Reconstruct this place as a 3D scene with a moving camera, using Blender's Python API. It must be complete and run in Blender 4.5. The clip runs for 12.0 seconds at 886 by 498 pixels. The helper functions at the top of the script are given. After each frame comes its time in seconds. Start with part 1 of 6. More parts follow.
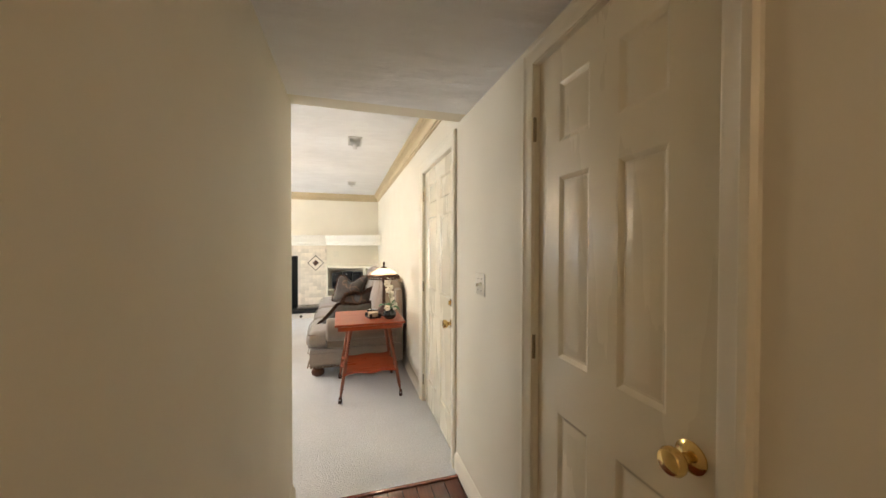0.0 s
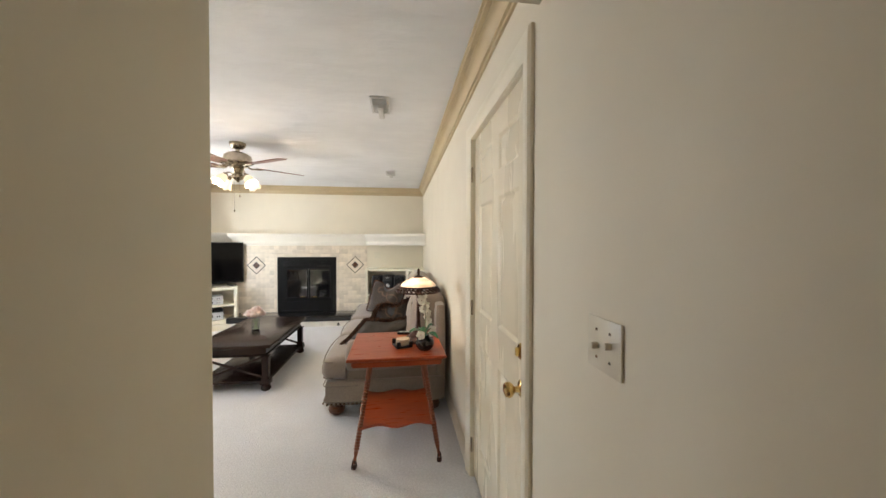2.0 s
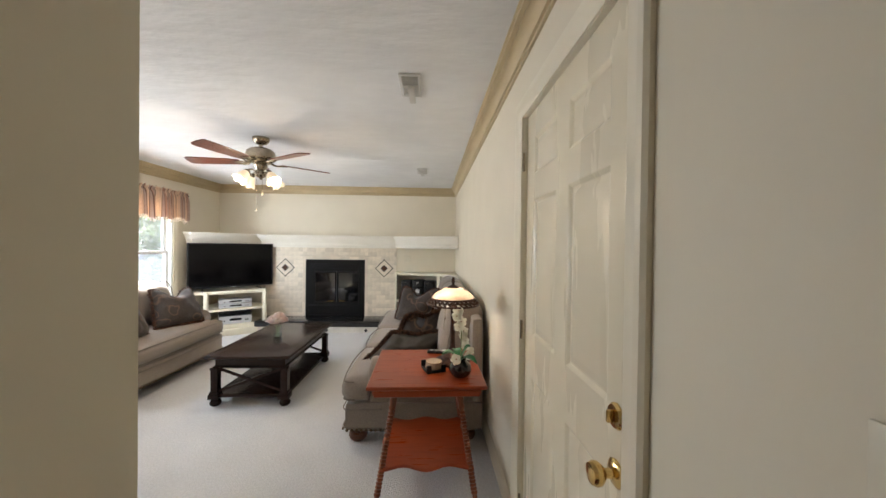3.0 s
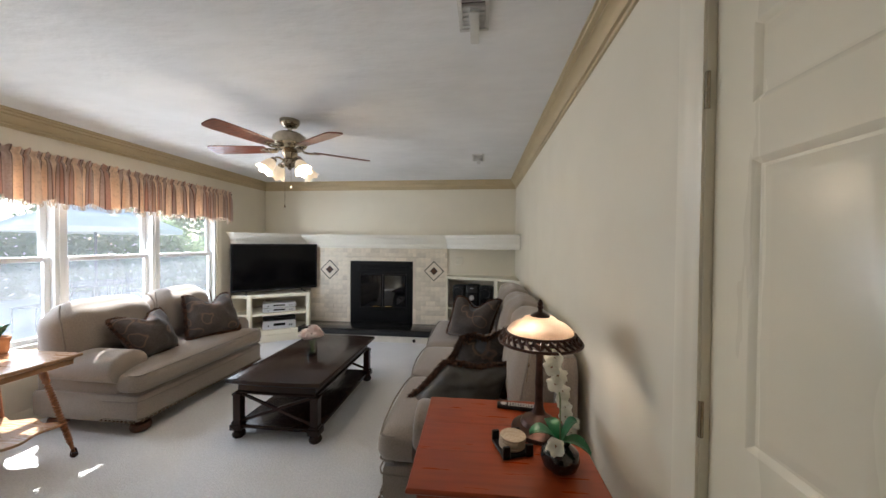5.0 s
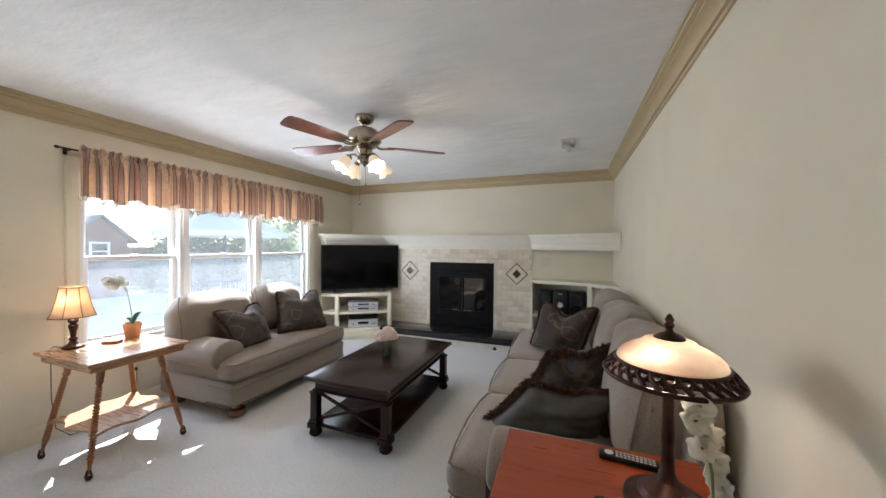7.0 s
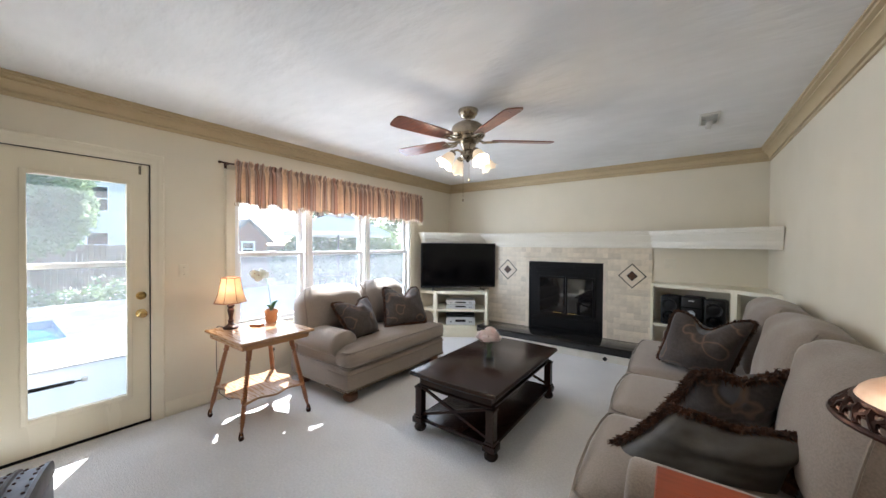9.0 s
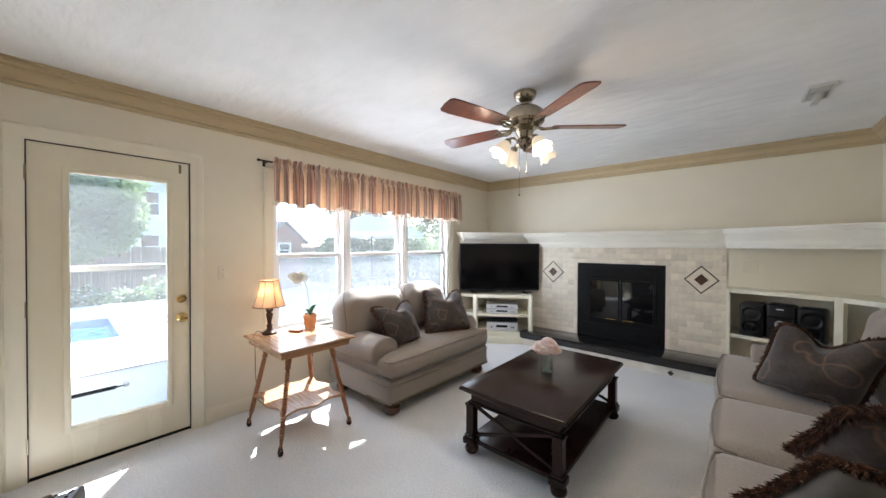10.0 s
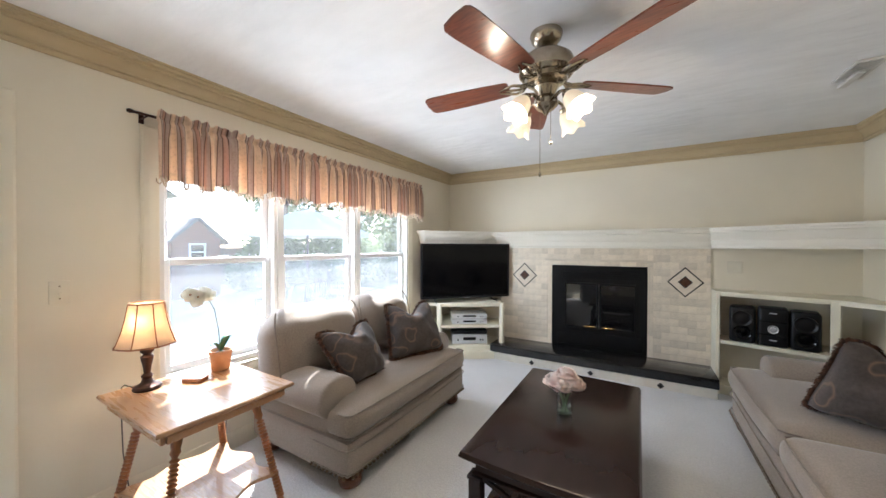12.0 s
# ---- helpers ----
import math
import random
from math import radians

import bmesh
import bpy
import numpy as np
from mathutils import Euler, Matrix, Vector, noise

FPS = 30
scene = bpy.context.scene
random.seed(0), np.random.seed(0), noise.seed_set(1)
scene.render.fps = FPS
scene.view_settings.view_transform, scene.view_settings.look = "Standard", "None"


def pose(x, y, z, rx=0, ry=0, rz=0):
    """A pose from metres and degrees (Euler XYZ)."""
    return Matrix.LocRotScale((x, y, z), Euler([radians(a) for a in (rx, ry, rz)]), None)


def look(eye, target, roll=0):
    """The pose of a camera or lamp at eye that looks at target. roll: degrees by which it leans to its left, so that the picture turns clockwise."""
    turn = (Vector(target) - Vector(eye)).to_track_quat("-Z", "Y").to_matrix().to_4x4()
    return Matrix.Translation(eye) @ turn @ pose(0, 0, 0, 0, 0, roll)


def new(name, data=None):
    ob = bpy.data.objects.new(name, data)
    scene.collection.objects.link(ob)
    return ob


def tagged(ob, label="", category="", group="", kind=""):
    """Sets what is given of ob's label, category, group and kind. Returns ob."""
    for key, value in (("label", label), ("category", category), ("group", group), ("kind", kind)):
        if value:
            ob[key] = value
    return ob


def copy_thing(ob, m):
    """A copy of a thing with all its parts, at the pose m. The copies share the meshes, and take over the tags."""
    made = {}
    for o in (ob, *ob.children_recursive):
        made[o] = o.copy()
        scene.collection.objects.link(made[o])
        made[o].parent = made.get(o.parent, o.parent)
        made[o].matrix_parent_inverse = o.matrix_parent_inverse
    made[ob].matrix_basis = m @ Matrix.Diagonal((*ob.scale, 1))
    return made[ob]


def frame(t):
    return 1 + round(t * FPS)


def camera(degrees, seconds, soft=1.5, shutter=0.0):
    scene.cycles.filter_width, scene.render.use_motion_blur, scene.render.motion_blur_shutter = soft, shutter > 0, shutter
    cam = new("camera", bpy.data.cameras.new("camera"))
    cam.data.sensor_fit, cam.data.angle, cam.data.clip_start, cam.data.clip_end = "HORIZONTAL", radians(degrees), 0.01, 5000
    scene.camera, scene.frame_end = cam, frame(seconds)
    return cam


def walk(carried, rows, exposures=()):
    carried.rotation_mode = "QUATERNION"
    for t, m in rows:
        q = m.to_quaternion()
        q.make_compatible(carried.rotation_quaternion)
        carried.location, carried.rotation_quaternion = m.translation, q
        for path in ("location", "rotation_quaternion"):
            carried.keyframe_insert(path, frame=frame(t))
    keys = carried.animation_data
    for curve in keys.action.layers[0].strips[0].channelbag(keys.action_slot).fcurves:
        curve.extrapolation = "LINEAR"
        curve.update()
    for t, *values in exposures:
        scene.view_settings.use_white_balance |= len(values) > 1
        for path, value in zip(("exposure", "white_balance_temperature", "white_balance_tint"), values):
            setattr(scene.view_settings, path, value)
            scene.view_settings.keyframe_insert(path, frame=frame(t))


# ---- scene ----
cam = camera(106.1, 12.0)
PATH = [
    (0, (0.326, 0.148, 1.43), (0.888, 2.068, 1.401), 0.1),
    (0.5, (0.449, 0.377, 1.429), (0.967, 2.308, 1.395), -0.2),
    (1, (0.512, 0.604, 1.414), (0.907, 2.564, 1.378), 0.2),
    (1.5, (0.517, 0.864, 1.441), (0.845, 2.837, 1.407), 0.2),
    (2, (0.568, 1.099, 1.438), (0.823, 3.083, 1.405), 0.1),
    (2.5, (0.608, 1.3, 1.439), (0.751, 3.294, 1.415), 0.1),
    (3, (0.559, 1.496, 1.444), (0.633, 3.495, 1.428), 0.7),
    (5, (0.456, 2.213, 1.475), (0.237, 4.2, 1.444), 0.5),
    (5.5, (0.41, 2.359, 1.45), (0.152, 4.342, 1.427), 0.3),
    (6, (0.424, 2.472, 1.457), (0.031, 4.433, 1.435), 0.2),
    (6.5, (0.436, 2.511, 1.448), (-0.113, 4.434, 1.429), 0.2),
    (7, (0.437, 2.513, 1.435), (-0.266, 4.385, 1.42), 0.4),
    (9, (0.29, 2.572, 1.422), (-0.888, 4.188, 1.397), 0.4),
    (9.5, (0.132, 2.613, 1.429), (-1.127, 4.167, 1.405), 0.4),
    (10, (-0.004, 2.679, 1.418), (-1.314, 4.19, 1.397), 0.2),
    (10.5, (-0.171, 2.824, 1.42), (-1.485, 4.332, 1.394), 0.3),
    (11, (-0.334, 2.913, 1.405), (-1.641, 4.426, 1.386), 0.3),
    (11.5, (-0.52, 2.98, 1.425), (-1.716, 4.583, 1.413), 0.3),
    (12, (-0.691, 3.1, 1.416), (-1.703, 4.825, 1.4), 0.1),
]
EXPOSURES = [(0.0, 3.50, 6600, 10), (1.5, 3.18, 6430, 10), (2.5, 2.84, 6300, 10), (3.5, 2.50, 6150, 10), (5.0, 2.14, 5980, 10), (9.5, 2.37, 5790, 10), (12.0, 2.42, 5880, 10)]
walk(cam, [(t, look(eye, target, roll)) for t, eye, target, roll in PATH], EXPOSURES)

# ---- world, sun and large lights ----
SUN_DIR = Vector((-0.834 * 0.645, 0.552 * 0.645, 0.764))
world = bpy.data.worlds.new("sky")
scene.world = world
world.use_nodes = True
wn = world.node_tree.nodes
sky = wn.new("ShaderNodeTexSky")
sky.sky_type = "NISHITA"
sky.sun_disc = False
sky.sun_elevation = radians(49.8)
sky.sun_rotation = math.atan2(SUN_DIR.x, SUN_DIR.y)
wn["Background"].inputs["Strength"].default_value = 0.13
world.node_tree.links.new(sky.outputs["Color"], wn["Background"].inputs["Color"])


def lamp(name, kind, energy, m, color=(1, 1, 1), **more):
    data = bpy.data.lights.new(name, kind)
    data.energy, data.color = energy, color
    if kind == "AREA":
        data.shape, data.size, data.size_y = "RECTANGLE", more["size"], more["size_y"]
    elif kind == "SUN":
        data.angle = radians(0.55)
    else:
        data.shadow_soft_size = more.get("radius", 0.03)
    ob = new(name, data)
    ob.matrix_world = m
    return ob


lamp("sun", "SUN", 4.4, look(SUN_DIR * 30, (0, 0, 0)), (1.0, 0.95, 0.86))
# sky light through the window, the glazed door and from the rooms behind the hall
lamp("window_daylight", "AREA", 14.5, look((-3.225, 5.165, 1.30), (0, 5.165, 0.75)), (0.90, 0.95, 1.0), size=2.3, size_y=1.35)
lamp("door_daylight", "AREA", 0.35, look((-3.205, 2.962, 1.07), (0, 2.962, 0.95)), (0.93, 0.97, 1.0), size=0.46, size_y=1.58)

# ---- materials ----


def mat(name, color, color2=None, rough=0.5, scale=6.0, wear=0.12, bump=0.0, bscale=80.0, depth=0.002, metal=0.0, stretch=(1, 1, 1), coat=0.0, sheen=0.0, spread=0.0, trans=0.0, ior=1.5, spec=0.5, sharp=(0.35, 0.65), rvar=0.08, alpha=1.0):
    """A procedural surface: two colours mixed by grain, a broad soft wear, fine relief, and a change from piece to piece (spread)."""
    m = bpy.data.materials.new(name)
    m.use_nodes = True
    n, link = m.node_tree.nodes, m.node_tree.links.new
    bsdf = n["Principled BSDF"]
    co = n.new("ShaderNodeTexCoord")
    mp = n.new("ShaderNodeMapping")
    mp.inputs["Scale"].default_value = stretch
    link(co.outputs["Object"], mp.inputs["Vector"])
    grain = n.new("ShaderNodeTexNoise")
    grain.inputs["Scale"].default_value = scale
    grain.inputs["Detail"].default_value = 5
    link(mp.outputs["Vector"], grain.inputs["Vector"])
    ramp = n.new("ShaderNodeMapRange")
    ramp.inputs["From Min"].default_value, ramp.inputs["From Max"].default_value = sharp
    link(grain.outputs["Fac"], ramp.inputs["Value"])
    mix = n.new("ShaderNodeMix")
    mix.data_type = "RGBA"
    color2 = color2 or tuple(c * 0.9 for c in color)
    mix.inputs["A"].default_value, mix.inputs["B"].default_value = (*color, 1), (*color2, 1)
    link(ramp.outputs["Result"], mix.inputs["Factor"])
    broad = n.new("ShaderNodeTexNoise")
    broad.inputs["Scale"].default_value = 1.7
    broad.inputs["Detail"].default_value = 3
    link(co.outputs["Object"], broad.inputs["Vector"])
    val = n.new("ShaderNodeMapRange")
    val.inputs["From Min"].default_value, val.inputs["From Max"].default_value = 0.3, 0.7
    val.inputs["To Min"].default_value, val.inputs["To Max"].default_value = 1 - wear, 1 + wear * 0.4
    link(broad.outputs["Fac"], val.inputs["Value"])
    hsv = n.new("ShaderNodeHueSaturation")
    link(mix.outputs["Result"], hsv.inputs["Color"])
    if spread:
        info = n.new("ShaderNodeObjectInfo")
        piece = n.new("ShaderNodeMapRange")
        piece.inputs["To Min"].default_value, piece.inputs["To Max"].default_value = 1 - spread, 1 + spread * 0.5
        link(info.outputs["Random"], piece.inputs["Value"])
        both = n.new("ShaderNodeMath")
        both.operation = "MULTIPLY"
        link(val.outputs["Result"], both.inputs[0])
        link(piece.outputs["Result"], both.inputs[1])
        link(both.outputs["Value"], hsv.inputs["Value"])
    else:
        link(val.outputs["Result"], hsv.inputs["Value"])
    link(hsv.outputs["Color"], bsdf.inputs["Base Color"])
    rr = n.new("ShaderNodeMapRange")
    rr.inputs["To Min"].default_value, rr.inputs["To Max"].default_value = max(rough - rvar, 0.02), min(rough + rvar, 1)
    link(grain.outputs["Fac"], rr.inputs["Value"])
    link(rr.outputs["Result"], bsdf.inputs["Roughness"])
    bsdf.inputs["Metallic"].default_value = metal
    bsdf.inputs["Coat Weight"].default_value = coat
    bsdf.inputs["Coat Roughness"].default_value = 0.12
    bsdf.inputs["Sheen Weight"].default_value = sheen
    bsdf.inputs["Transmission Weight"].default_value = trans
    bsdf.inputs["IOR"].default_value = ior
    bsdf.inputs["Specular IOR Level"].default_value = spec
    if bump:
        fine = n.new("ShaderNodeTexNoise")
        fine.inputs["Scale"].default_value = bscale
        fine.inputs["Detail"].default_value = 4
        link(mp.outputs["Vector"], fine.inputs["Vector"])
        bm = n.new("ShaderNodeBump")
        bm.inputs["Strength"].default_value, bm.inputs["Distance"].default_value = bump, depth
        link(fine.outputs["Fac"], bm.inputs["Height"])
        link(bm.outputs["Normal"], bsdf.inputs["Normal"])
    return m


def glow(name, color, strength, base=(0.8, 0.75, 0.65), rough=0.4):
    m = mat(name, base, rough=rough)
    b = m.node_tree.nodes["Principled BSDF"]
    b.inputs["Emission Color"].default_value = (*color, 1)
    b.inputs["Emission Strength"].default_value = strength
    return m


def see_light(m, share, color):
    """Lets light through a thin shade or cloth: part of the surface scatters to the far side."""
    n, link = m.node_tree.nodes, m.node_tree.links.new
    thin, mx = n.new("ShaderNodeBsdfTranslucent"), n.new("ShaderNodeMixShader")
    if color:
        thin.inputs["Color"].default_value = (*color, 1)
    else:
        link(n["Principled BSDF"].inputs["Base Color"].links[0].from_socket, thin.inputs["Color"])
    mx.inputs["Fac"].default_value = share
    link(n["Principled BSDF"].outputs["BSDF"], mx.inputs[1])
    link(thin.outputs["BSDF"], mx.inputs[2])
    link(mx.outputs["Shader"], n["Material Output"].inputs["Surface"])
    return m


def clear_glass(name, tint=(1, 1, 1), rough=0.0, glare=0.0):
    """A thin pane: mostly clear, with a mirror gloss that grows towards grazing sight, and a haze that imitates glare.
    """
    m = bpy.data.materials.new(name)
    m.use_nodes = True
    n, link = m.node_tree.nodes, m.node_tree.links.new
    n.remove(n["Principled BSDF"])
    tr, gl, mx = n.new("ShaderNodeBsdfTransparent"), n.new("ShaderNodeBsdfGlossy"), n.new("ShaderNodeMixShader")
    face, power, fr = n.new("ShaderNodeLayerWeight"), n.new("ShaderNodeMath"), n.new("ShaderNodeMath")
    power.operation, power.inputs[1].default_value = "POWER", 4.0
    fr.operation, fr.inputs[1].default_value, fr.inputs[2].default_value = "MULTIPLY_ADD", 0.8, 0.03
    link(face.outputs["Facing"], power.inputs[0])
    link(power.outputs["Value"], fr.inputs[0])
    tr.inputs["Color"].default_value = (*tint, 1)
    gl.inputs["Roughness"].default_value = rough
    link(fr.outputs["Value"], mx.inputs["Fac"])
    link(tr.outputs["BSDF"], mx.inputs[1])
    link(gl.outputs["BSDF"], mx.inputs[2])
    # a pale film mixed into the pane imitates glare from the bright outdoors
    if glare:
        film, veil = n.new("ShaderNodeBsdfTranslucent"), n.new("ShaderNodeMixShader")
        film.inputs["Color"].default_value = (0.9, 0.92, 0.95, 1)
        spots = n.new("ShaderNodeTexNoise")
        spots.inputs["Scale"].default_value = 5.0
        amount = n.new("ShaderNodeMapRange")
        amount.inputs["To Min"].default_value, amount.inputs["To Max"].default_value = glare * 0.5, glare * 1.5
        link(spots.outputs["Fac"], amount.inputs["Value"])
        link(amount.outputs["Result"], veil.inputs["Fac"])
        link(mx.outputs["Shader"], veil.inputs[1])
        link(film.outputs["BSDF"], veil.inputs[2])
        mx = veil
    link(mx.outputs["Shader"], n["Material Output"].inputs["Surface"])
    return m


M_WALL = mat("wall_paint", (0.745, 0.69, 0.565), (0.73, 0.675, 0.55), rough=0.62, scale=3, wear=0.04, bump=0.12, bscale=260, depth=0.0006)
M_CEIL = mat("ceiling_paint", (0.83, 0.83, 0.83), (0.80, 0.80, 0.80), rough=0.85, scale=5, wear=0.08, bump=0.75, bscale=6, depth=0.018, stretch=(0.8, 1.9, 1))
M_CROWN = mat("crown_paint", (0.55, 0.445, 0.27), (0.52, 0.415, 0.25), rough=0.5, scale=4, wear=0.06)
M_TRIM = mat("trim_paint", (0.80, 0.745, 0.61), (0.77, 0.715, 0.58), rough=0.35, scale=4, wear=0.05, bump=0.05, bscale=120, depth=0.0005)
M_DOOR = mat("door_paint", (0.78, 0.715, 0.56), (0.76, 0.695, 0.54), rough=0.27, scale=5, wear=0.05, bump=0.08, bscale=160, depth=0.0005, stretch=(1, 1, 0.15))
M_WHITE = mat("white_paint", (0.82, 0.79, 0.71), (0.80, 0.77, 0.68), rough=0.38, scale=5, wear=0.05)
M_UNIT = mat("shelf_paint", (0.80, 0.76, 0.62), (0.78, 0.735, 0.59), rough=0.42, scale=5, wear=0.06)
M_VINYL = mat("window_vinyl", (0.84, 0.85, 0.85), (0.81, 0.82, 0.82), rough=0.35, scale=6, wear=0.04)
M_CARPET = mat("carpet", (0.785, 0.785, 0.79), (0.665, 0.665, 0.67), rough=0.95, scale=70, wear=0.09, bump=1.0, bscale=120, depth=0.012, sheen=0.25, sharp=(0.3, 0.7))
M_PLANK = mat("hall_wood", (0.20, 0.045, 0.018), (0.12, 0.025, 0.01), rough=0.25, scale=9, wear=0.15, stretch=(6, 0.6, 1), coat=0.4, spread=0.25)
M_BRASS = mat("polished_brass", (0.80, 0.58, 0.24), (0.72, 0.50, 0.19), rough=0.16, scale=12, metal=1.0)
M_AGEDBRASS = mat("aged_brass", (0.46, 0.40, 0.31), (0.32, 0.27, 0.20), rough=0.22, scale=14, metal=1.0)
M_TILE = mat("travertine_tile", (0.78, 0.70, 0.575), (0.69, 0.605, 0.48), rough=0.42, scale=9, wear=0.12, bump=0.2, bscale=40, depth=0.001, spread=0.16, stretch=(1, 1, 2.2))
M_GROUT = mat("grout", (0.74, 0.665, 0.55), rough=0.9, scale=30, bump=0.2, bscale=150)
M_GRANITE = mat("black_granite", (0.012, 0.012, 0.013), (0.035, 0.034, 0.034), rough=0.13, scale=120, wear=0.1, sharp=(0.55, 0.7), coat=0.3)
M_BLACKMETAL = mat("black_metal", (0.004, 0.004, 0.0045), (0.006, 0.006, 0.006), spec=0.2, rough=0.5, scale=20, metal=0.2, bump=0.08, bscale=200, depth=0.0004)
M_SOOTGAP = mat("soot_and_gap", (0.02, 0.018, 0.016), (0.05, 0.045, 0.04), rough=0.9, scale=9, bump=0.3, bscale=40)
M_DARKGLASS = mat("smoked_glass", (0.006, 0.006, 0.0065), rough=0.04, scale=3, rvar=0.01, coat=0.3)
M_GLASS = clear_glass("window_glass", glare=0.036)
M_CLEAN = clear_glass("clean_glass")
M_GLARE = clear_glass("glare_glass", glare=0.042)
M_SILVER = mat("silver_plastic", (0.62, 0.63, 0.64), (0.56, 0.57, 0.58), rough=0.4, metal=0.0, scale=30)


def wire_mesh(name, share, color):
    """Fine woven wire: mostly gaps, so that it greys what lies behind it."""
    m = mat(name, color, rough=0.6, scale=60)
    n, link = m.node_tree.nodes, m.node_tree.links.new
    gap, mx = n.new("ShaderNodeBsdfTransparent"), n.new("ShaderNodeMixShader")
    mx.inputs["Fac"].default_value = share
    link(gap.outputs["BSDF"], mx.inputs[1])
    link(n["Principled BSDF"].outputs["BSDF"], mx.inputs[2])
    link(mx.outputs["Shader"], n["Material Output"].inputs["Surface"])
    return m


M_SCREENMESH = wire_mesh("insect_screen_wire", 0.25, (0.045, 0.05, 0.055))

# ---- mesh helpers ----


def bm_box(bm, x0, x1, y0, y1, z0, z1, b=0.0, seg=1, m=None):
    before = set(bm.verts) if m is not None else set()
    made = bmesh.ops.create_cube(bm, size=1.0)
    for v in made["verts"]:
        v.co = Vector(((x0 + x1) / 2 + v.co.x * (x1 - x0), (y0 + y1) / 2 + v.co.y * (y1 - y0), (z0 + z1) / 2 + v.co.z * (z1 - z0)))
    verts = made["verts"]
    if b:
        edges = list({e for v in verts for e in v.link_edges})
        bmesh.ops.bevel(bm, geom=edges, offset=b, segments=seg, affect="EDGES", profile=0.5)
    if m is not None:
        bmesh.ops.transform(bm, matrix=m, verts=[v for v in bm.verts if v not in before])


def bm_loft(bm, rings, close=True, caps=True):
    """Faces between rings of points that follow one another; rings are closed loops where close is set."""
    rows = [[bm.verts.new(p) for p in ring] for ring in rings]
    k = len(rows[0])
    for a, b in zip(rows, rows[1:]):
        for i in range(k if close else k - 1):
            j = (i + 1) % k
            bm.faces.new((a[i], a[j], b[j], b[i]))
    if caps and close:
        bm.faces.new(rows[0][::-1])
        bm.faces.new(rows[-1])
    return rows


def bm_lathe(bm, profile, seg=24, at=(0, 0, 0), m=None, wave=None):
    rings = []
    for r, z in profile:
        ring = []
        for i in range(seg):
            a = 2 * math.pi * i / seg
            p = Vector((math.cos(a) * max(r, 1e-4), math.sin(a) * max(r, 1e-4), z))
            if wave:
                p = wave(p, a, r, z)
            p = p + Vector(at)
            ring.append(m @ p if m is not None else p)
        rings.append(ring)
    return bm_loft(bm, rings)


def bm_tube(bm, points, radius, seg=8):
    """A round tube along points; radius is a number or one for each point."""
    pts = [Vector(p) for p in points]
    rad = radius if isinstance(radius, (list, tuple)) else [radius] * len(pts)
    rings = []
    side = None
    for i, p in enumerate(pts):
        d = (pts[min(i + 1, len(pts) - 1)] - pts[max(i - 1, 0)]).normalized()
        ref = side if side is not None else (Vector((0, 0, 1)) if abs(d.z) < 0.9 else Vector((1, 0, 0)))
        u = d.cross(ref).normalized() if side is None else (side - d * side.dot(d)).normalized()
        side = u
        w = d.cross(u)
        rings.append([p + (u * math.cos(2 * math.pi * k / seg) + w * math.sin(2 * math.pi * k / seg)) * rad[i] for k in range(seg)])
    return bm_loft(bm, rings)


def bm_prism(bm, outline, m, length):
    """A flat outline (x, y) pushed along z by length, laid by m."""
    return bm_loft(bm, [[m @ Vector((x, y, z)) for x, y in outline] for z in (0, length)])


def bm_soft(bm, centre, half, r, puff=(0, 0, 0), n=8, m=None, sag=None):
    """A soft box: rounded by r, its faces puffed out in the middle."""
    before = set(bm.verts)
    made = bmesh.ops.create_cube(bm, size=2.0)
    edges = list({e for v in made["verts"] for e in v.link_edges})
    bmesh.ops.subdivide_edges(bm, edges=edges, cuts=n, use_grid_fill=True)
    verts = [v for v in bm.verts if v not in before]
    half = Vector(half)
    for v in verts:
        u = v.co.copy()
        p = Vector((u.x * half.x, u.y * half.y, u.z * half.z))
        q = Vector([max(-h + r, min(h - r, c)) for h, c in zip(half, p)])
        d = p - q
        if d.length > 1e-6:
            p = q + d.normalized() * min(r, max(abs(c) for c in d))
        for k in range(3):
            a, b = (k + 1) % 3, (k + 2) % 3
            p[k] += (1 if u[k] > 0 else -1) * (abs(u[k]) ** 2) * puff[k] * (1 - u[a] ** 2) * (1 - u[b] ** 2)
        if sag:
            p = sag(p, u)
        p += Vector(centre)
        v.co = m @ p if m is not None else p
    return verts


def mesh_of(name, bm, material, smooth=True, angle=38):
    bmesh.ops.recalc_face_normals(bm, faces=bm.faces)
    me = bpy.data.meshes.new(name)
    bm.to_mesh(me)
    bm.free()
    for one in material if isinstance(material, (list, tuple)) else [material]:
        me.materials.append(one)
    if smooth:
        me.shade_smooth()
        me.set_sharp_from_angle(angle=radians(angle))
    return me


def part(name, bm, material, parent=None, label="", m=None, smooth=True, angle=38):
    """Links a bmesh as ONE mesh object under a thing or a part."""
    ob = new(name, mesh_of(name, bm, material, smooth, angle))
    if parent is not None:
        ob.parent = parent
    if m is not None:
        ob.matrix_basis = m
    if label:
        ob["label"] = label
    return ob


def thing(name, m, label, category, group=""):
    ob = new(name)
    ob.empty_display_size = 0.1
    ob.matrix_basis = m
    return tagged(ob, label, category, group)


def boxes(*dims, b=0.0, seg=1):
    bm = bmesh.new()
    for d in dims:
        bm_box(bm, *d, b=b, seg=seg)
    return bm


def structure(name, bm, material, label, category, parent=None, smooth=True):
    return tagged(part(name, bm, material, parent, smooth=smooth), label, category, kind="structure")


# ---- the shell of the room and hall ----
XE, XW, YN, YS, ZC = 1.0, -3.135, 7.46, 2.104, 2.468
HALL_X, HALL_Z, HALL_END = 0.047, 2.183, -1.3

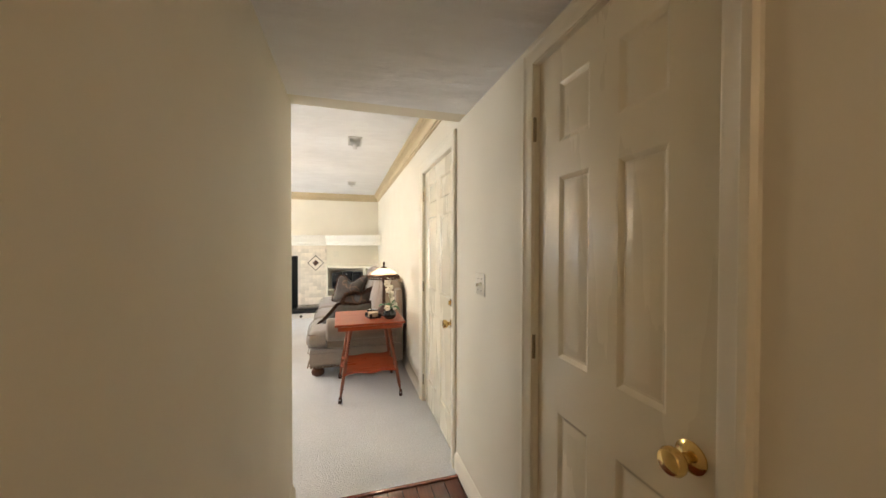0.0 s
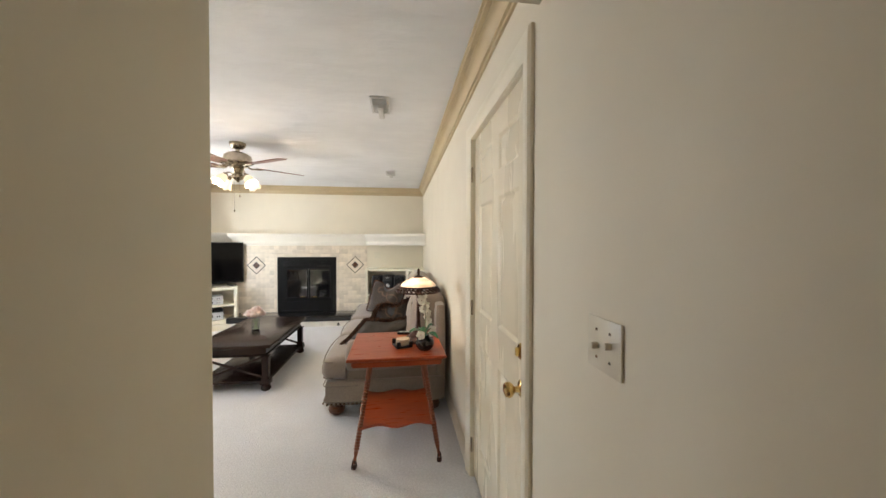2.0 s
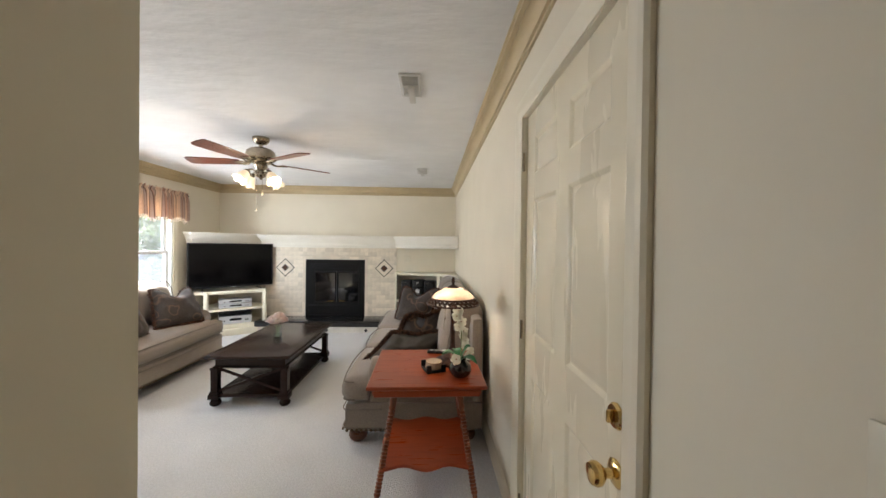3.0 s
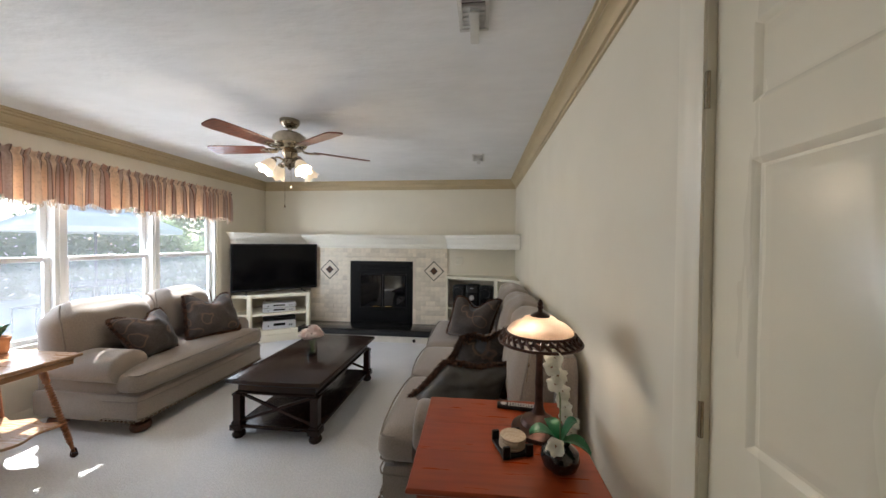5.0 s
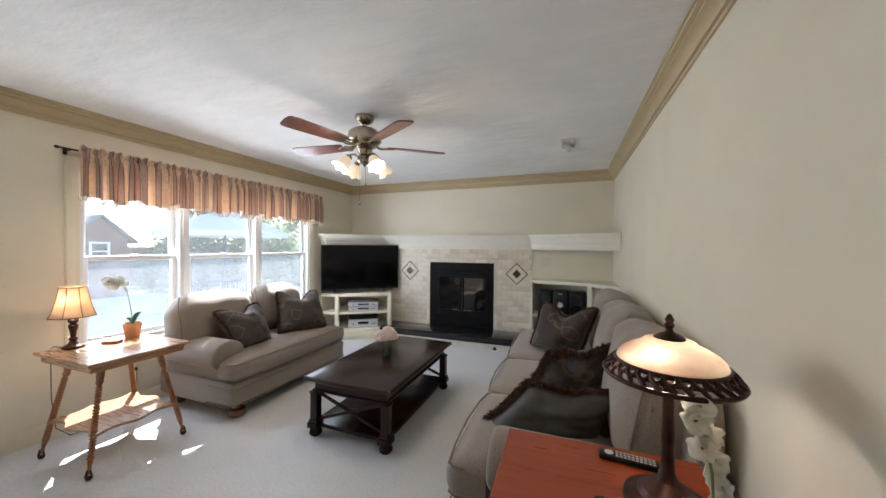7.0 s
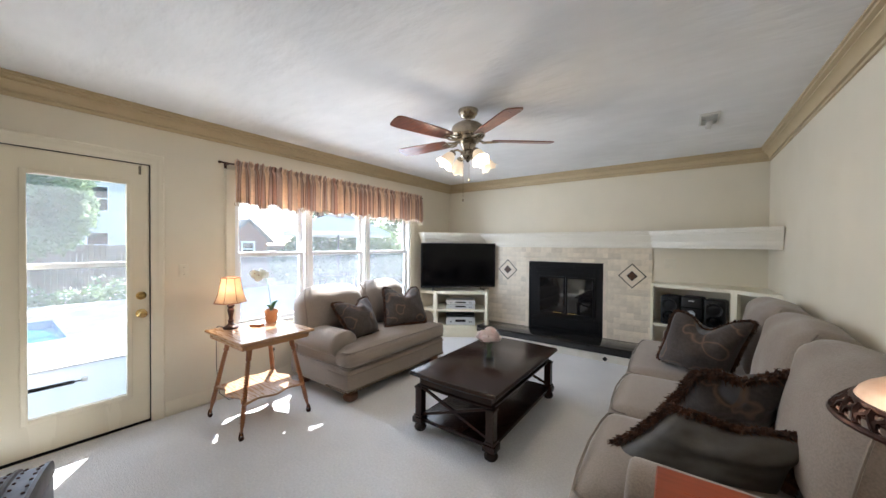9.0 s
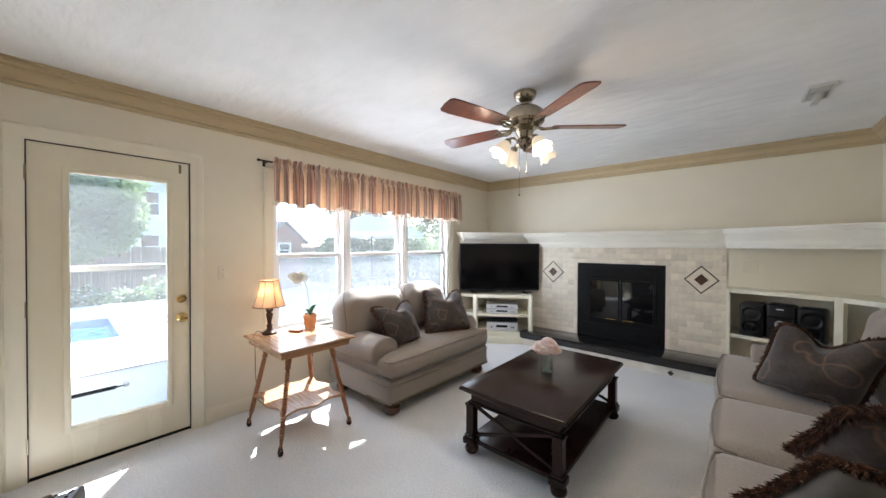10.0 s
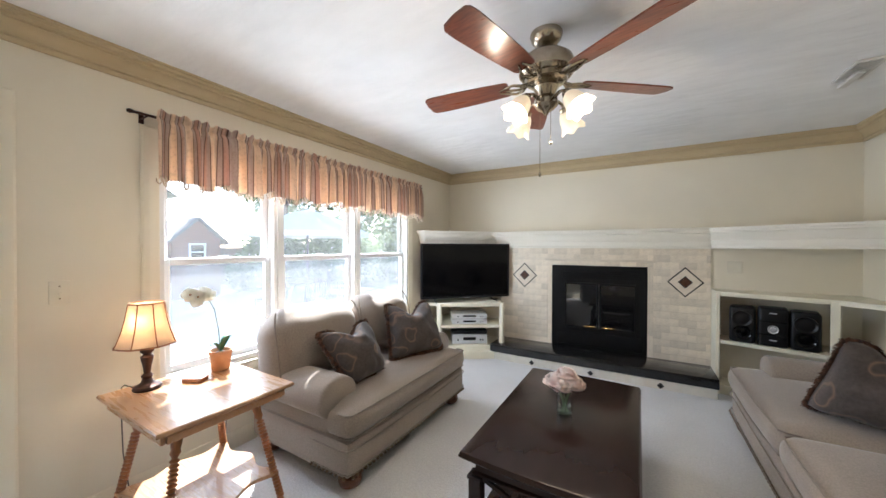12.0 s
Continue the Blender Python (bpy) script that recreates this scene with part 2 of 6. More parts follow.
structure("floor", boxes((XW - 0.15, XE + 0.1, YS - 0.02, YN + 0.1, -0.12, 0.0)), M_CARPET, "pale grey beige cut pile carpet", "carpet")
structure("ceiling", boxes((XW - 0.15, XE + 0.1, YS - 0.12, YN + 0.1, ZC, ZC + 0.12)), M_CEIL, "white ceiling with swirled plaster texture", "ceiling")
structure("ceiling_hall", boxes((HALL_X - 0.1, XE + 0.1, HALL_END - 0.1, YS - 0.12, HALL_Z, HALL_Z + 0.12)), M_CEIL, "low white hall ceiling", "ceiling")

D1, D2 = (2.228, 3.098, 2.07), (0.60, 1.25, 2.10)   # the two doors of the east wall: from y, to y, height
structure("wall_east", boxes(
    (XE, XE + 0.09, HALL_END, D2[0], 0, ZC), (XE, XE + 0.09, D2[0], D2[1], D2[2], ZC), (XE, XE + 0.09, D2[1], D1[0], 0, ZC),
    (XE, XE + 0.09, D1[0], D1[1], D1[2], ZC), (XE, XE + 0.09, D1[1], YN + 0.1, 0, ZC), (XE + 0.09, XE + 0.2, HALL_END, YN + 0.1, -0.1, ZC)),
    M_WALL, "cream painted plaster wall", "wall")
PD = (2.55, 3.34, 2.035)        # garden door
WY0, WY1, WZ0, WZ1 = 3.95, 6.42, 0.60, 2.02   # window opening
structure("wall_west", boxes(
    (XW - 0.15, XW, YS - 0.12, PD[0], -0.3, ZC), (XW - 0.15, XW, PD[0], PD[1], PD[2], ZC), (XW - 0.15, XW, PD[1], WY0, -0.3, ZC),
    (XW - 0.15, XW, WY0, WY1, -0.3, WZ0), (XW - 0.15, XW, WY0, WY1, WZ1, ZC), (XW - 0.15, XW, WY1, YN + 0.1, -0.3, ZC),
    (XW - 0.15, XW, PD[0], PD[1], -0.3, 0.0)), M_WALL, "cream painted plaster wall", "wall")
FX0, FX1, FZ0, FZ1 = -1.636, -0.60, 0.185, 1.187   # fireplace opening
structure("wall_north", boxes(
    (XW - 0.15, FX0, YN, YN + 0.1, 0, ZC), (FX1, XE + 0.1, YN, YN + 0.1, 0, ZC), (FX0, FX1, YN, YN + 0.1, FZ1, ZC), (FX0, FX1, YN, YN + 0.1, 0, FZ0)),
    M_WALL, "cream painted plaster wall", "wall")
structure("wall_south", boxes((XW - 0.15, HALL_X - 0.12, YS - 0.12, YS, 0, ZC), (HALL_X, XE, YS - 0.12, YS, HALL_Z, ZC)), M_WALL, "cream wall with the header over the hall opening", "wall")
structure("wall_hall", boxes((HALL_X - 0.12, HALL_X, HALL_END, YS, 0, ZC), b=0.004), M_WALL, "cream painted hall wall ending in a square corner", "wall")
# unseen overhang, added and sized to cut the sun entering the room
structure("sun_cut_eave", boxes((XW - 0.63, XW - 0.15, -8, YN + 2.0, 2.50, 2.62)), M_VINYL, "unseen white roof overhang added to shade the window", "roof")
structure("wall_hall_end", boxes((HALL_X - 0.2, XE + 0.2, HALL_END - 0.1, HALL_END, -0.1, ZC)), M_WALL, "cream wall closing the hall", "wall")

# hall boards, each laid across the way in
hall_floor = structure("floor_hall", boxes((HALL_X, XE, HALL_END, YS - 0.022, -0.12, -0.014)), M_PLANK, "reddish brown polished hall floorboards", "wood floor")
plank = mesh_of("plank", boxes((0.0015, 0.0855, HALL_END, YS - 0.024, -0.014, -0.001), b=0.0015), M_PLANK)
for i in range(11):
    ob = new("plank", plank)
    ob.parent, ob.location = hall_floor, (HALL_X + i * 0.0843, 0, 0)
structure("threshold", boxes((HALL_X, XE, YS - 0.045, YS - 0.018, -0.001, 0.007), b=0.003), M_PLANK, "dark red wooden threshold strip", "trim")


def sweep(name, outline, runs, material, label):
    """A moulding of that outline (out from the wall, up) along straight runs: from, to, and the way out of the wall."""
    bm = bmesh.new()
    for a, b, out in runs:
        a, b, out = Vector(a), Vector(b), Vector(out)
        bm_loft(bm, [[p + out * u + Vector((0, 0, v)) for u, v in outline] for p in (a, b)])
    return structure(name, bm, material, label, "moulding")


CROWN = [(0, 0), (0.012, 0), (0.012, 0.020), (0.004, 0.022), (0.006, 0.030), (0.020, 0.034), (0.022, 0.042), (0.016, 0.046), (0.020, 0.062), (0.034, 0.084), (0.052, 0.098), (0.060, 0.100), (0.060, 0.108), (0.052, 0.110), (0.056, 0.118), (0.078, 0.124), (0.080, 0.136), (0.072, 0.138), (0.074, 0.144), (0.086, 0.148), (0.086, 0.16), (0, 0.16)]
CROWN = [(u, v * 0.138 / 0.16) for u, v in CROWN]
zc = ZC - 0.138
sweep("crown", CROWN, [((XE, YS, zc), (XE, YN, zc), (-1, 0, 0)), ((XW, YS, zc), (XW, YN, zc), (1, 0, 0)), ((XW, YN, zc), (XE, YN, zc), (0, -1, 0)), ((XW, YS, zc), (XE, YS, zc), (0, 1, 0))], M_CROWN, "tan painted crown moulding round the room")
BASE = [(0, 0), (0.014, 0), (0.014, 0.085), (0.010, 0.098), (0.006, 0.105), (0.004, 0.115), (0, 0.118)]
sweep("baseboard", BASE, [((XE, D1[1] + 0.09, 0), (XE, YN, 0), (-1, 0, 0)), ((XE, D2[1] + 0.10, 0), (XE, D1[0] - 0.09, 0), (-1, 0, 0)), ((XE, HALL_END, 0), (XE, D2[0] - 0.1, 0), (-1, 0, 0)),
    ((XW, PD[1] + 0.09, 0), (XW, YN, 0), (1, 0, 0)), ((XW, YS, 0), (XW, PD[0] - 0.09, 0), (1, 0, 0)), ((XW, YS, 0), (HALL_X - 0.02, YS, 0), (0, 1, 0)), ((HALL_X, HALL_END, 0), (HALL_X, YS, 0), (1, 0, 0))], M_TRIM, "cream painted baseboard")
CASE = [(0, 0), (0, 0.085), (0.012, 0.085), (0.020, 0.075), (0.020, 0.055), (0.014, 0.045), (0.012, 0.015), (0.008, 0.004), (0.006, 0)]


def casing(name, x, out, y0, y1, z0, z1, material, label, bottom=False, wide=1.0):
    """Moulded casing round an opening of a wall at x; out is +1 or -1."""
    bm = bmesh.new()
    w = 0.085 * wide

    def corner(y, z, sy, sz, u, v):
        return Vector((x + out * u, y + sy * v * wide, z + sz * v * wide))
    path = [(y0, z0, -1, 0), (y0, z1, -1, 1), (y1, z1, 1, 1), (y1, z0, 1, 0)]
    if bottom:
        path = [(y0, z0, -1, -1)] + path[1:3] + [(y1, z0, 1, -1), (y0, z0, -1, -1)]
    bm_loft(bm, [[corner(*p, u, v) for u, v in CASE] for p in path], caps=not bottom)
    return structure(name, bm, material, label, "trim")


casing("trim_entry_door", XE, -1, D1[0], D1[1], 0, D1[2], M_TRIM, "cream moulded door casing")
casing("trim_closet_door", XE, -1, D2[0], D2[1], 0, D2[2], M_TRIM, "cream moulded door casing", wide=0.75)
casing("trim_garden_door", XW, 1, PD[0], PD[1], 0, PD[2], M_TRIM, "cream moulded door casing")
casing("trim_window", XW, 1, WY0, WY1, WZ0, WZ1, M_TRIM, "cream moulded window casing", bottom=True)


def panel_door(name, y0, y1, h, flip, label, deadbolt):
    """A six-panel door in the east wall; flip: +1 with the hinges at y1."""
    w = y1 - y0
    x = XE + 0.022
    door = tagged(new(name), label, "door", kind="structure")
    bm = bmesh.new()
    g = 0.004
    stile, mid = 0.115 + 0.010 * (w < 0.7), 0.11
    ys = [y0 + g, y0 + stile, y0 + w / 2 - mid / 2, y0 + w / 2 + mid / 2, y1 - stile, y1 - g]
    zs = [0.012, 0.23, 0.855, 1.045, 1.66, 1.775, h - 0.125, h - g]
    bm_box(bm, x + 0.011, x + 0.045, y0 + g, y1 - g, 0.012, h - g)
    for j in range(7):
        for i in range(5):
            if not (i in (1, 3) and j in (1, 3, 5)):
                bm_box(bm, x, x + 0.0115, ys[i], ys[i + 1], zs[j], zs[j + 1])
    part("slab", bm, M_DOOR, door)
    for a, b in ((1, 2), (3, 4), (5, 6)):
        for c, d in ((1, 2), (3, 4)):
            bm = bmesh.new()
            rings = []
            for s, deep in ((0.0, 0.0), (0.004, 0.0015), (0.014, 0.0085), (0.020, 0.0095), (0.042, 0.004), (0.050, 0.003)):
                rings.append([Vector((x + deep, p, q)) for p, q in ((ys[c] + s, zs[a] + s), (ys[d] - s, zs[a] + s), (ys[d] - s, zs[b] - s), (ys[c] + s, zs[b] - s))])
            bm_loft(bm, rings[::-1], caps=False)
            bm.faces.new([bm.verts.new(p) for p in rings[-1]])
            bmesh.ops.remove_doubles(bm, verts=bm.verts[:], dist=0.0001)
            part("panel", bm, M_DOOR, door, angle=20)
    ky = y0 + 0.066 if flip > 0 else y1 - 0.066
    kz = 0.892 if deadbolt else 0.985
    out = Matrix.Translation((x, ky, kz)) @ Matrix.Rotation(radians(-90), 4, "Y")
    bm = bmesh.new()
    bm_lathe(bm, [(0, 0), (0.033, 0), (0.034, 0.004), (0.026, 0.010), (0.012, 0.014), (0.011, 0.030), (0.020, 0.036), (0.028, 0.046), (0.029, 0.056), (0.024, 0.066), (0.012, 0.070), (0, 0.071)], 28, m=out)
    part("door_knob", bm, M_BRASS, door, "polished brass door knob")
    if deadbolt:
        bm = bmesh.new()
        out = Matrix.Translation((x, ky, 1.033)) @ Matrix.Rotation(radians(-90), 4, "Y")
        bm_lathe(bm, [(0, 0), (0.031, 0), (0.032, 0.005), (0.027, 0.011), (0, 0.012)], 28, m=out)
        bm_box(bm, x - 0.028, x - 0.011, ky - 0.005, ky + 0.005, 1.017, 1.049, b=0.003)
        part("deadbolt", bm, M_BRASS, door, "brass thumb-turn deadbolt")
    hy = y1 if flip > 0 else y0
    for z in (0.2, 1.047, 1.855):
        bm = bmesh.new()
        bm_tube(bm, [(XE + 0.004, hy - 0.001, z - 0.045), (XE + 0.004, hy - 0.001, z + 0.045)], 0.0065, 10)
        part("hinge", bm, M_AGEDBRASS, door, "dull brass hinge")
    structure(name + "_stop", boxes((XE + 0.001, XE + 0.088, y0 - 0.012, y0 + 0.0035, 0, h), (XE + 0.001, XE + 0.088, y1 - 0.0035, y1 + 0.012, 0, h), (XE + 0.001, XE + 0.088, y0, y1, h - 0.0035, h + 0.012)), M_TRIM, "painted door jamb", "trim")
    return door


panel_door("door_1", D1[0], D1[1], D1[2], 1, "cream six-panel entry door with brass knob and deadbolt, closed", True)
panel_door("door_2", D2[0], D2[1], D2[2], 1, "cream six-panel hall door with a brass knob, closed", False)


def garden_door():
    y0, y1, h = PD
    x = XW - 0.006
    door = tagged(new("door_3"), "cream painted garden door with one tall glass pane, closed", "door", kind="structure")
    gy0, gy1, gz0, gz1 = 2.722, 3.203, 0.26, 1.868
    g = 0.005
    part("slab", boxes((x - 0.04, x, y0 + g, gy0, 0.025, h - g), (x - 0.04, x, gy1, y1 - g, 0.025, h - g), (x - 0.04, x, gy0, gy1, 0.025, gz0), (x - 0.04, x, gy0, gy1, gz1, h - g)), M_DOOR, door)
    bm = bmesh.new()
    t = 0.028
    for a, b, c, d in ((gy0 - t, gy0 + 0.004, gz0 - t, gz1 + t), (gy1 - 0.004, gy1 + t, gz0 - t, gz1 + t), (gy0, gy1, gz0 - t, gz0 + 0.004), (gy0, gy1, gz1 - 0.004, gz1 + t)):
        bm_box(bm, x - 0.002, x + 0.011, a, b, c, d, b=0.004, seg=2)
    part("glazing_frame", bm, M_DOOR, door)
    pane = part("pane", boxes((x - 0.022, x - 0.018, gy0, gy1, gz0, gz1)), M_CLEAN, door, "clear glass pane")
    pane.visible_shadow = False
    for z, r in ((0.872, 0.0), (1.010, 1.0)):
        bm = bmesh.new()
        out = Matrix.Translation((x, 3.283, z)) @ Matrix.Rotation(radians(90), 4, "Y")
        prof = [(0, 0), (0.031, 0), (0.032, 0.005), (0.026, 0.011), (0, 0.012)] if r else [(0, 0), (0.033, 0), (0.034, 0.004), (0.026, 0.010), (0.012, 0.014), (0.011, 0.030), (0.020, 0.036), (0.028, 0.046), (0.029, 0.056), (0.024, 0.066), (0.012, 0.070), (0, 0.071)]
        bm_lathe(bm, prof, 28, m=out)
        if r:
            bm_box(bm, x + 0.011, x + 0.028, 3.266, 3.300, z - 0.005, z + 0.005, b=0.003)
        part("deadbolt" if r else "door_knob", bm, M_BRASS, door, "polished brass lock")
    for z in (0.22, 1.03, 1.84):
        bm = bmesh.new()
        bm_tube(bm, [(XW + 0.004, y0 + 0.001, z - 0.045), (XW + 0.004, y0 + 0.001, z + 0.045)], 0.0065, 10)
        part("hinge", bm, M_AGEDBRASS, door, "dull brass hinge")
    part("catch", boxes((x, x + 0.006, 3.27, 3.285, 1.95, 2.015), b=0.002), M_AGEDBRASS, door, "small brass alarm contact")
    part("sweep", boxes((x - 0.045, x + 0.004, y0 + g, y1 - g, 0.004, 0.025), b=0.002), M_BLACKMETAL, door, "dark weather strip")
    # storm door outside
    xs = XW - 0.12
    storm = tagged(new("storm_door"), "white aluminium storm door with a cross rail", "door", kind="structure")
    part("frame", boxes((xs - 0.025, xs, y0, y0 + 0.11, 0.0, h), (xs - 0.025, xs, y1 - 0.11, y1, 0.0, h), (xs - 0.025, xs, y0 + 0.11, y1 - 0.11, h - 0.12, h), (xs - 0.025, xs, y0 + 0.11, y1 - 0.11, 0, 0.08)), M_VINYL, storm)
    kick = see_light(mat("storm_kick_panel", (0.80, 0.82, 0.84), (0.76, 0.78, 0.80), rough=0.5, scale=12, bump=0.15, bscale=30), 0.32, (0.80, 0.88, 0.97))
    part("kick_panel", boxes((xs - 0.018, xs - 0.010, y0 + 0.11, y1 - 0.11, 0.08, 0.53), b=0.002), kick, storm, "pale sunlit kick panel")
    part("panel_rail", boxes((xs - 0.022, xs - 0.002, y0 + 0.11, y1 - 0.11, 0.53, 0.542), b=0.003), M_SILVER, storm, "grey metal rail over the kick panel")
    glass = part("pane", boxes((xs - 0.0245, xs - 0.0215, y0 + 0.11, y1 - 0.11, 0.542, h - 0.12)), M_GLARE, storm, "storm door glass with glare mixed in")
    glass.visible_shadow = False
    bm = bmesh.new()
    bm_lathe(bm, [(0, 0), (0.010, 0.002), (0.0125, 0.008), (0.0125, 0.245), (0.009, 0.25), (0.004, 0.252), (0.004, 0.30), (0, 0.30)], 16, m=Matrix.Translation((xs + 0.022, y0 + 0.14, 0.425)) @ Matrix.Rotation(radians(-90), 4, "X"))
    closer = part("closer", bm, M_BLACKMETAL, storm, "dark tubular door closer")
    part("bracket", boxes((xs - 0.010, xs + 0.03, y0 + 0.425, y0 + 0.455, 0.412, 0.438), b=0.003), M_SILVER, closer, "bright metal closer bracket")
    part("cross_rail", boxes((xs - 0.03, xs + 0.004, y0 + 0.11, y1 - 0.11, 1.235, 1.275), b=0.004), M_VINYL, storm)
    jamb = structure("door_3_jamb", boxes((XW - 0.148, XW + 0.002, y0 - 0.012, y0 + 0.004, 0, h), (XW - 0.148, XW + 0.002, y1 - 0.004, y1 + 0.012, 0, h), (XW - 0.148, XW + 0.002, y0, y1, h - 0.004, h + 0.012), (XW - 0.148, XW + 0.002, y0, y1, -0.02, 0.004)), M_TRIM, "painted door jamb and sill", "trim")
    # thin dark strips stand in for the shade in the gap round the leaf
    part("gap_strip", boxes((XW - 0.02, XW + 0.004, y0 + 0.0005, y0 + 0.0065, 0.005, h - 0.001), (XW - 0.02, XW + 0.004, y1 - 0.0065, y1 - 0.0005, 0.005, h - 0.001), (XW - 0.02, XW + 0.004, y0 + 0.0065, y1 - 0.0065, h - 0.0065, h - 0.001)), M_SOOTGAP, jamb, "dark strip drawn as the shaded gap round the door")


garden_door()


def window_unit(name, y0, y1):
    """A double-hung window: frame, lower sash inside, upper sash outside."""
    win = tagged(new(name), "white double-hung window with two sashes", "window", kind="structure")
    x, zm = XW - 0.05, 1.315
    t = 0.03
    part("window_frame", boxes((x - 0.08, x + 0.046, y0, y0 + t, WZ0, WZ1), (x - 0.08, x + 0.046, y1 - t, y1, WZ0, WZ1), (x - 0.08, x + 0.046, y0 + t, y1 - t, WZ1 - t, WZ1), (x - 0.08, x + 0.046, y0 + t, y1 - t, WZ0, WZ0 + t), b=0.003), M_VINYL, win)
    for which, z0, z1, xo in (("sash", WZ0 + t, zm + 0.02, 0.0), ("sash", zm - 0.02, WZ1 - t, -0.036)):
        s = 0.042
        a, b = y0 + t, y1 - t
        sash = part(which, boxes((x + xo - 0.032, x + xo, a, a + s, z0, z1), (x + xo - 0.032, x + xo, b - s, b, z0, z1), (x + xo - 0.032, x + xo, a + s, b - s, z0, z0 + s), (x + xo - 0.032, x + xo, a + s, b - s, z1 - s, z1), b=0.003), M_VINYL, win)
        pane = part("pane", boxes((x + xo - 0.018, x + xo - 0.014, a + s, b - s, z0 + s, z1 - s)), M_GLASS, sash, "clear glass pane")
        pane.visible_shadow = False
    screen = part("insect_screen", boxes((x - 0.0775, x - 0.0765, y0 + t, y1 - t, WZ0 + t, zm)), M_SCREENMESH, win, "grey insect screen over the lower sash")
    screen.visible_shadow = False
    part("latch", boxes((x - 0.002, x + 0.018, (y0 + y1) / 2 - 0.03, (y0 + y1) / 2 + 0.03, zm + 0.02, zm + 0.034), b=0.003), M_VINYL, win)


for k, (a, b) in enumerate(((WY0, 4.70), (4.73, 5.55), (5.58, WY1))):
    window_unit(f"window_{k + 1}", a, b)
structure("window_mullions", boxes((XW - 0.13, XW + 0.003, 4.70, 4.73, WZ0, WZ1), (XW - 0.13, XW + 0.003, 5.55, 5.58, WZ0, WZ1), b=0.002), M_VINYL, "white mullions between the windows", "trim")
structure("window_sill", boxes((XW - 0.002, XW + 0.028, WY0 - 0.1, WY1 + 0.1, WZ0 - 0.03, WZ0 - 0.008), b=0.006, seg=2), M_TRIM, "cream painted window sill", "trim")

# ---- furnishing materials ----
M_FABRIC = mat("taupe_upholstery", (0.29, 0.24, 0.198), (0.23, 0.188, 0.155), rough=0.9, scale=140, wear=0.1, bump=0.5, bscale=420, depth=0.0012, sheen=0.3)
M_PIPING = mat("upholstery_piping", (0.22, 0.18, 0.145), rough=0.9, scale=80, sheen=0.2)
M_BUN = mat("bun_foot_wood", (0.14, 0.05, 0.022), (0.08, 0.028, 0.012), rough=0.3, scale=20, stretch=(1, 1, 4))
M_NAIL = mat("nailhead_bronze", (0.16, 0.11, 0.07), rough=0.35, metal=1.0, scale=30)
M_ESPRESSO = mat("espresso_wood", (0.024, 0.0115, 0.0085), (0.020, 0.0095, 0.007), rough=0.24, scale=6, wear=0.12, stretch=(3, 0.5, 3), rvar=0.0, spec=0.27)
M_CHERRY = mat("cherry_table_wood", (0.385, 0.064, 0.013), (0.29, 0.045, 0.010), rough=0.30, scale=7, wear=0.22, stretch=(0.7, 7, 7), coat=0.15, sharp=(0.3, 0.7))
M_OAK = mat("golden_oak", (0.45, 0.255, 0.13), (0.36, 0.19, 0.085), rough=0.28, scale=9, wear=0.15, stretch=(0.7, 7, 7), coat=0.35, sharp=(0.3, 0.7))
M_OAKLEG = mat("turned_oak", (0.36, 0.145, 0.05), (0.22, 0.075, 0.025), rough=0.32, scale=16, stretch=(4, 4, 0.6), coat=0.3)
M_CHERRYLEG = mat("turned_cherry", (0.27, 0.075, 0.028), (0.16, 0.04, 0.015), rough=0.32, scale=16, stretch=(4, 4, 0.6), coat=0.3)
M_IRON = mat("dark_bronze", (0.075, 0.034, 0.024), (0.035, 0.017, 0.012), rough=0.38, scale=25, metal=0.7, bump=0.15, bscale=120, depth=0.0006)
M_PLASTIC = mat("black_plastic", (0.007, 0.007, 0.008), rough=0.34, scale=20, spec=0.3)
M_SCREEN = mat("tv_screen", (0.003, 0.003, 0.0035), rough=0.10, scale=2, rvar=0.02, spec=0.22)
M_BLADE = mat("walnut_blade", (0.20, 0.055, 0.024), (0.11, 0.028, 0.012), rough=0.3, scale=8, stretch=(0.8, 9, 9), coat=0.3)
M_PLATE = mat("switch_plate", (0.78, 0.73, 0.60), rough=0.35, scale=10)
M_VENT = mat("vent_metal", (0.70, 0.69, 0.66), rough=0.45, scale=12)
M_VENTSHADE = mat("vent_shade", (0.16, 0.155, 0.15), rough=0.8, scale=12)
M_VENTDARK = mat("vent_backing", (0.74, 0.74, 0.72), rough=0.7, scale=12)
M_LEAF = mat("orchid_leaf", (0.020, 0.17, 0.060), (0.014, 0.11, 0.04), rough=0.35, scale=14, stretch=(1, 1, 1))
M_PETAL = see_light(mat("orchid_petal", (0.90, 0.89, 0.84), (0.86, 0.85, 0.74), rough=0.55, scale=30), 0.5, (0.92, 0.90, 0.85))
M_PINK = mat("peony_petal", (0.94, 0.75, 0.70), (0.94, 0.87, 0.83), rough=0.6, scale=18)
M_STEM = mat("flower_stem", (0.20, 0.26, 0.12), rough=0.5, scale=20)
M_TERRA = mat("terracotta", (0.66, 0.36, 0.20), (0.60, 0.31, 0.16), rough=0.75, scale=20, bump=0.2, bscale=80)
M_COASTER = mat("cork_coaster", (0.58, 0.47, 0.34), (0.48, 0.37, 0.26), rough=0.8, scale=90)
M_CABLE = mat("cable_rubber", (0.03, 0.028, 0.026), rough=0.5, scale=10)
M_BAND = mat("trunk_band", (0.075, 0.068, 0.068), (0.055, 0.05, 0.05), rough=0.4, scale=20, spec=0.6)
M_TRUNK = mat("trunk_panel", (0.20, 0.21, 0.24), (0.13, 0.138, 0.16), rough=0.42, scale=12, bump=0.25, bscale=60, depth=0.001)
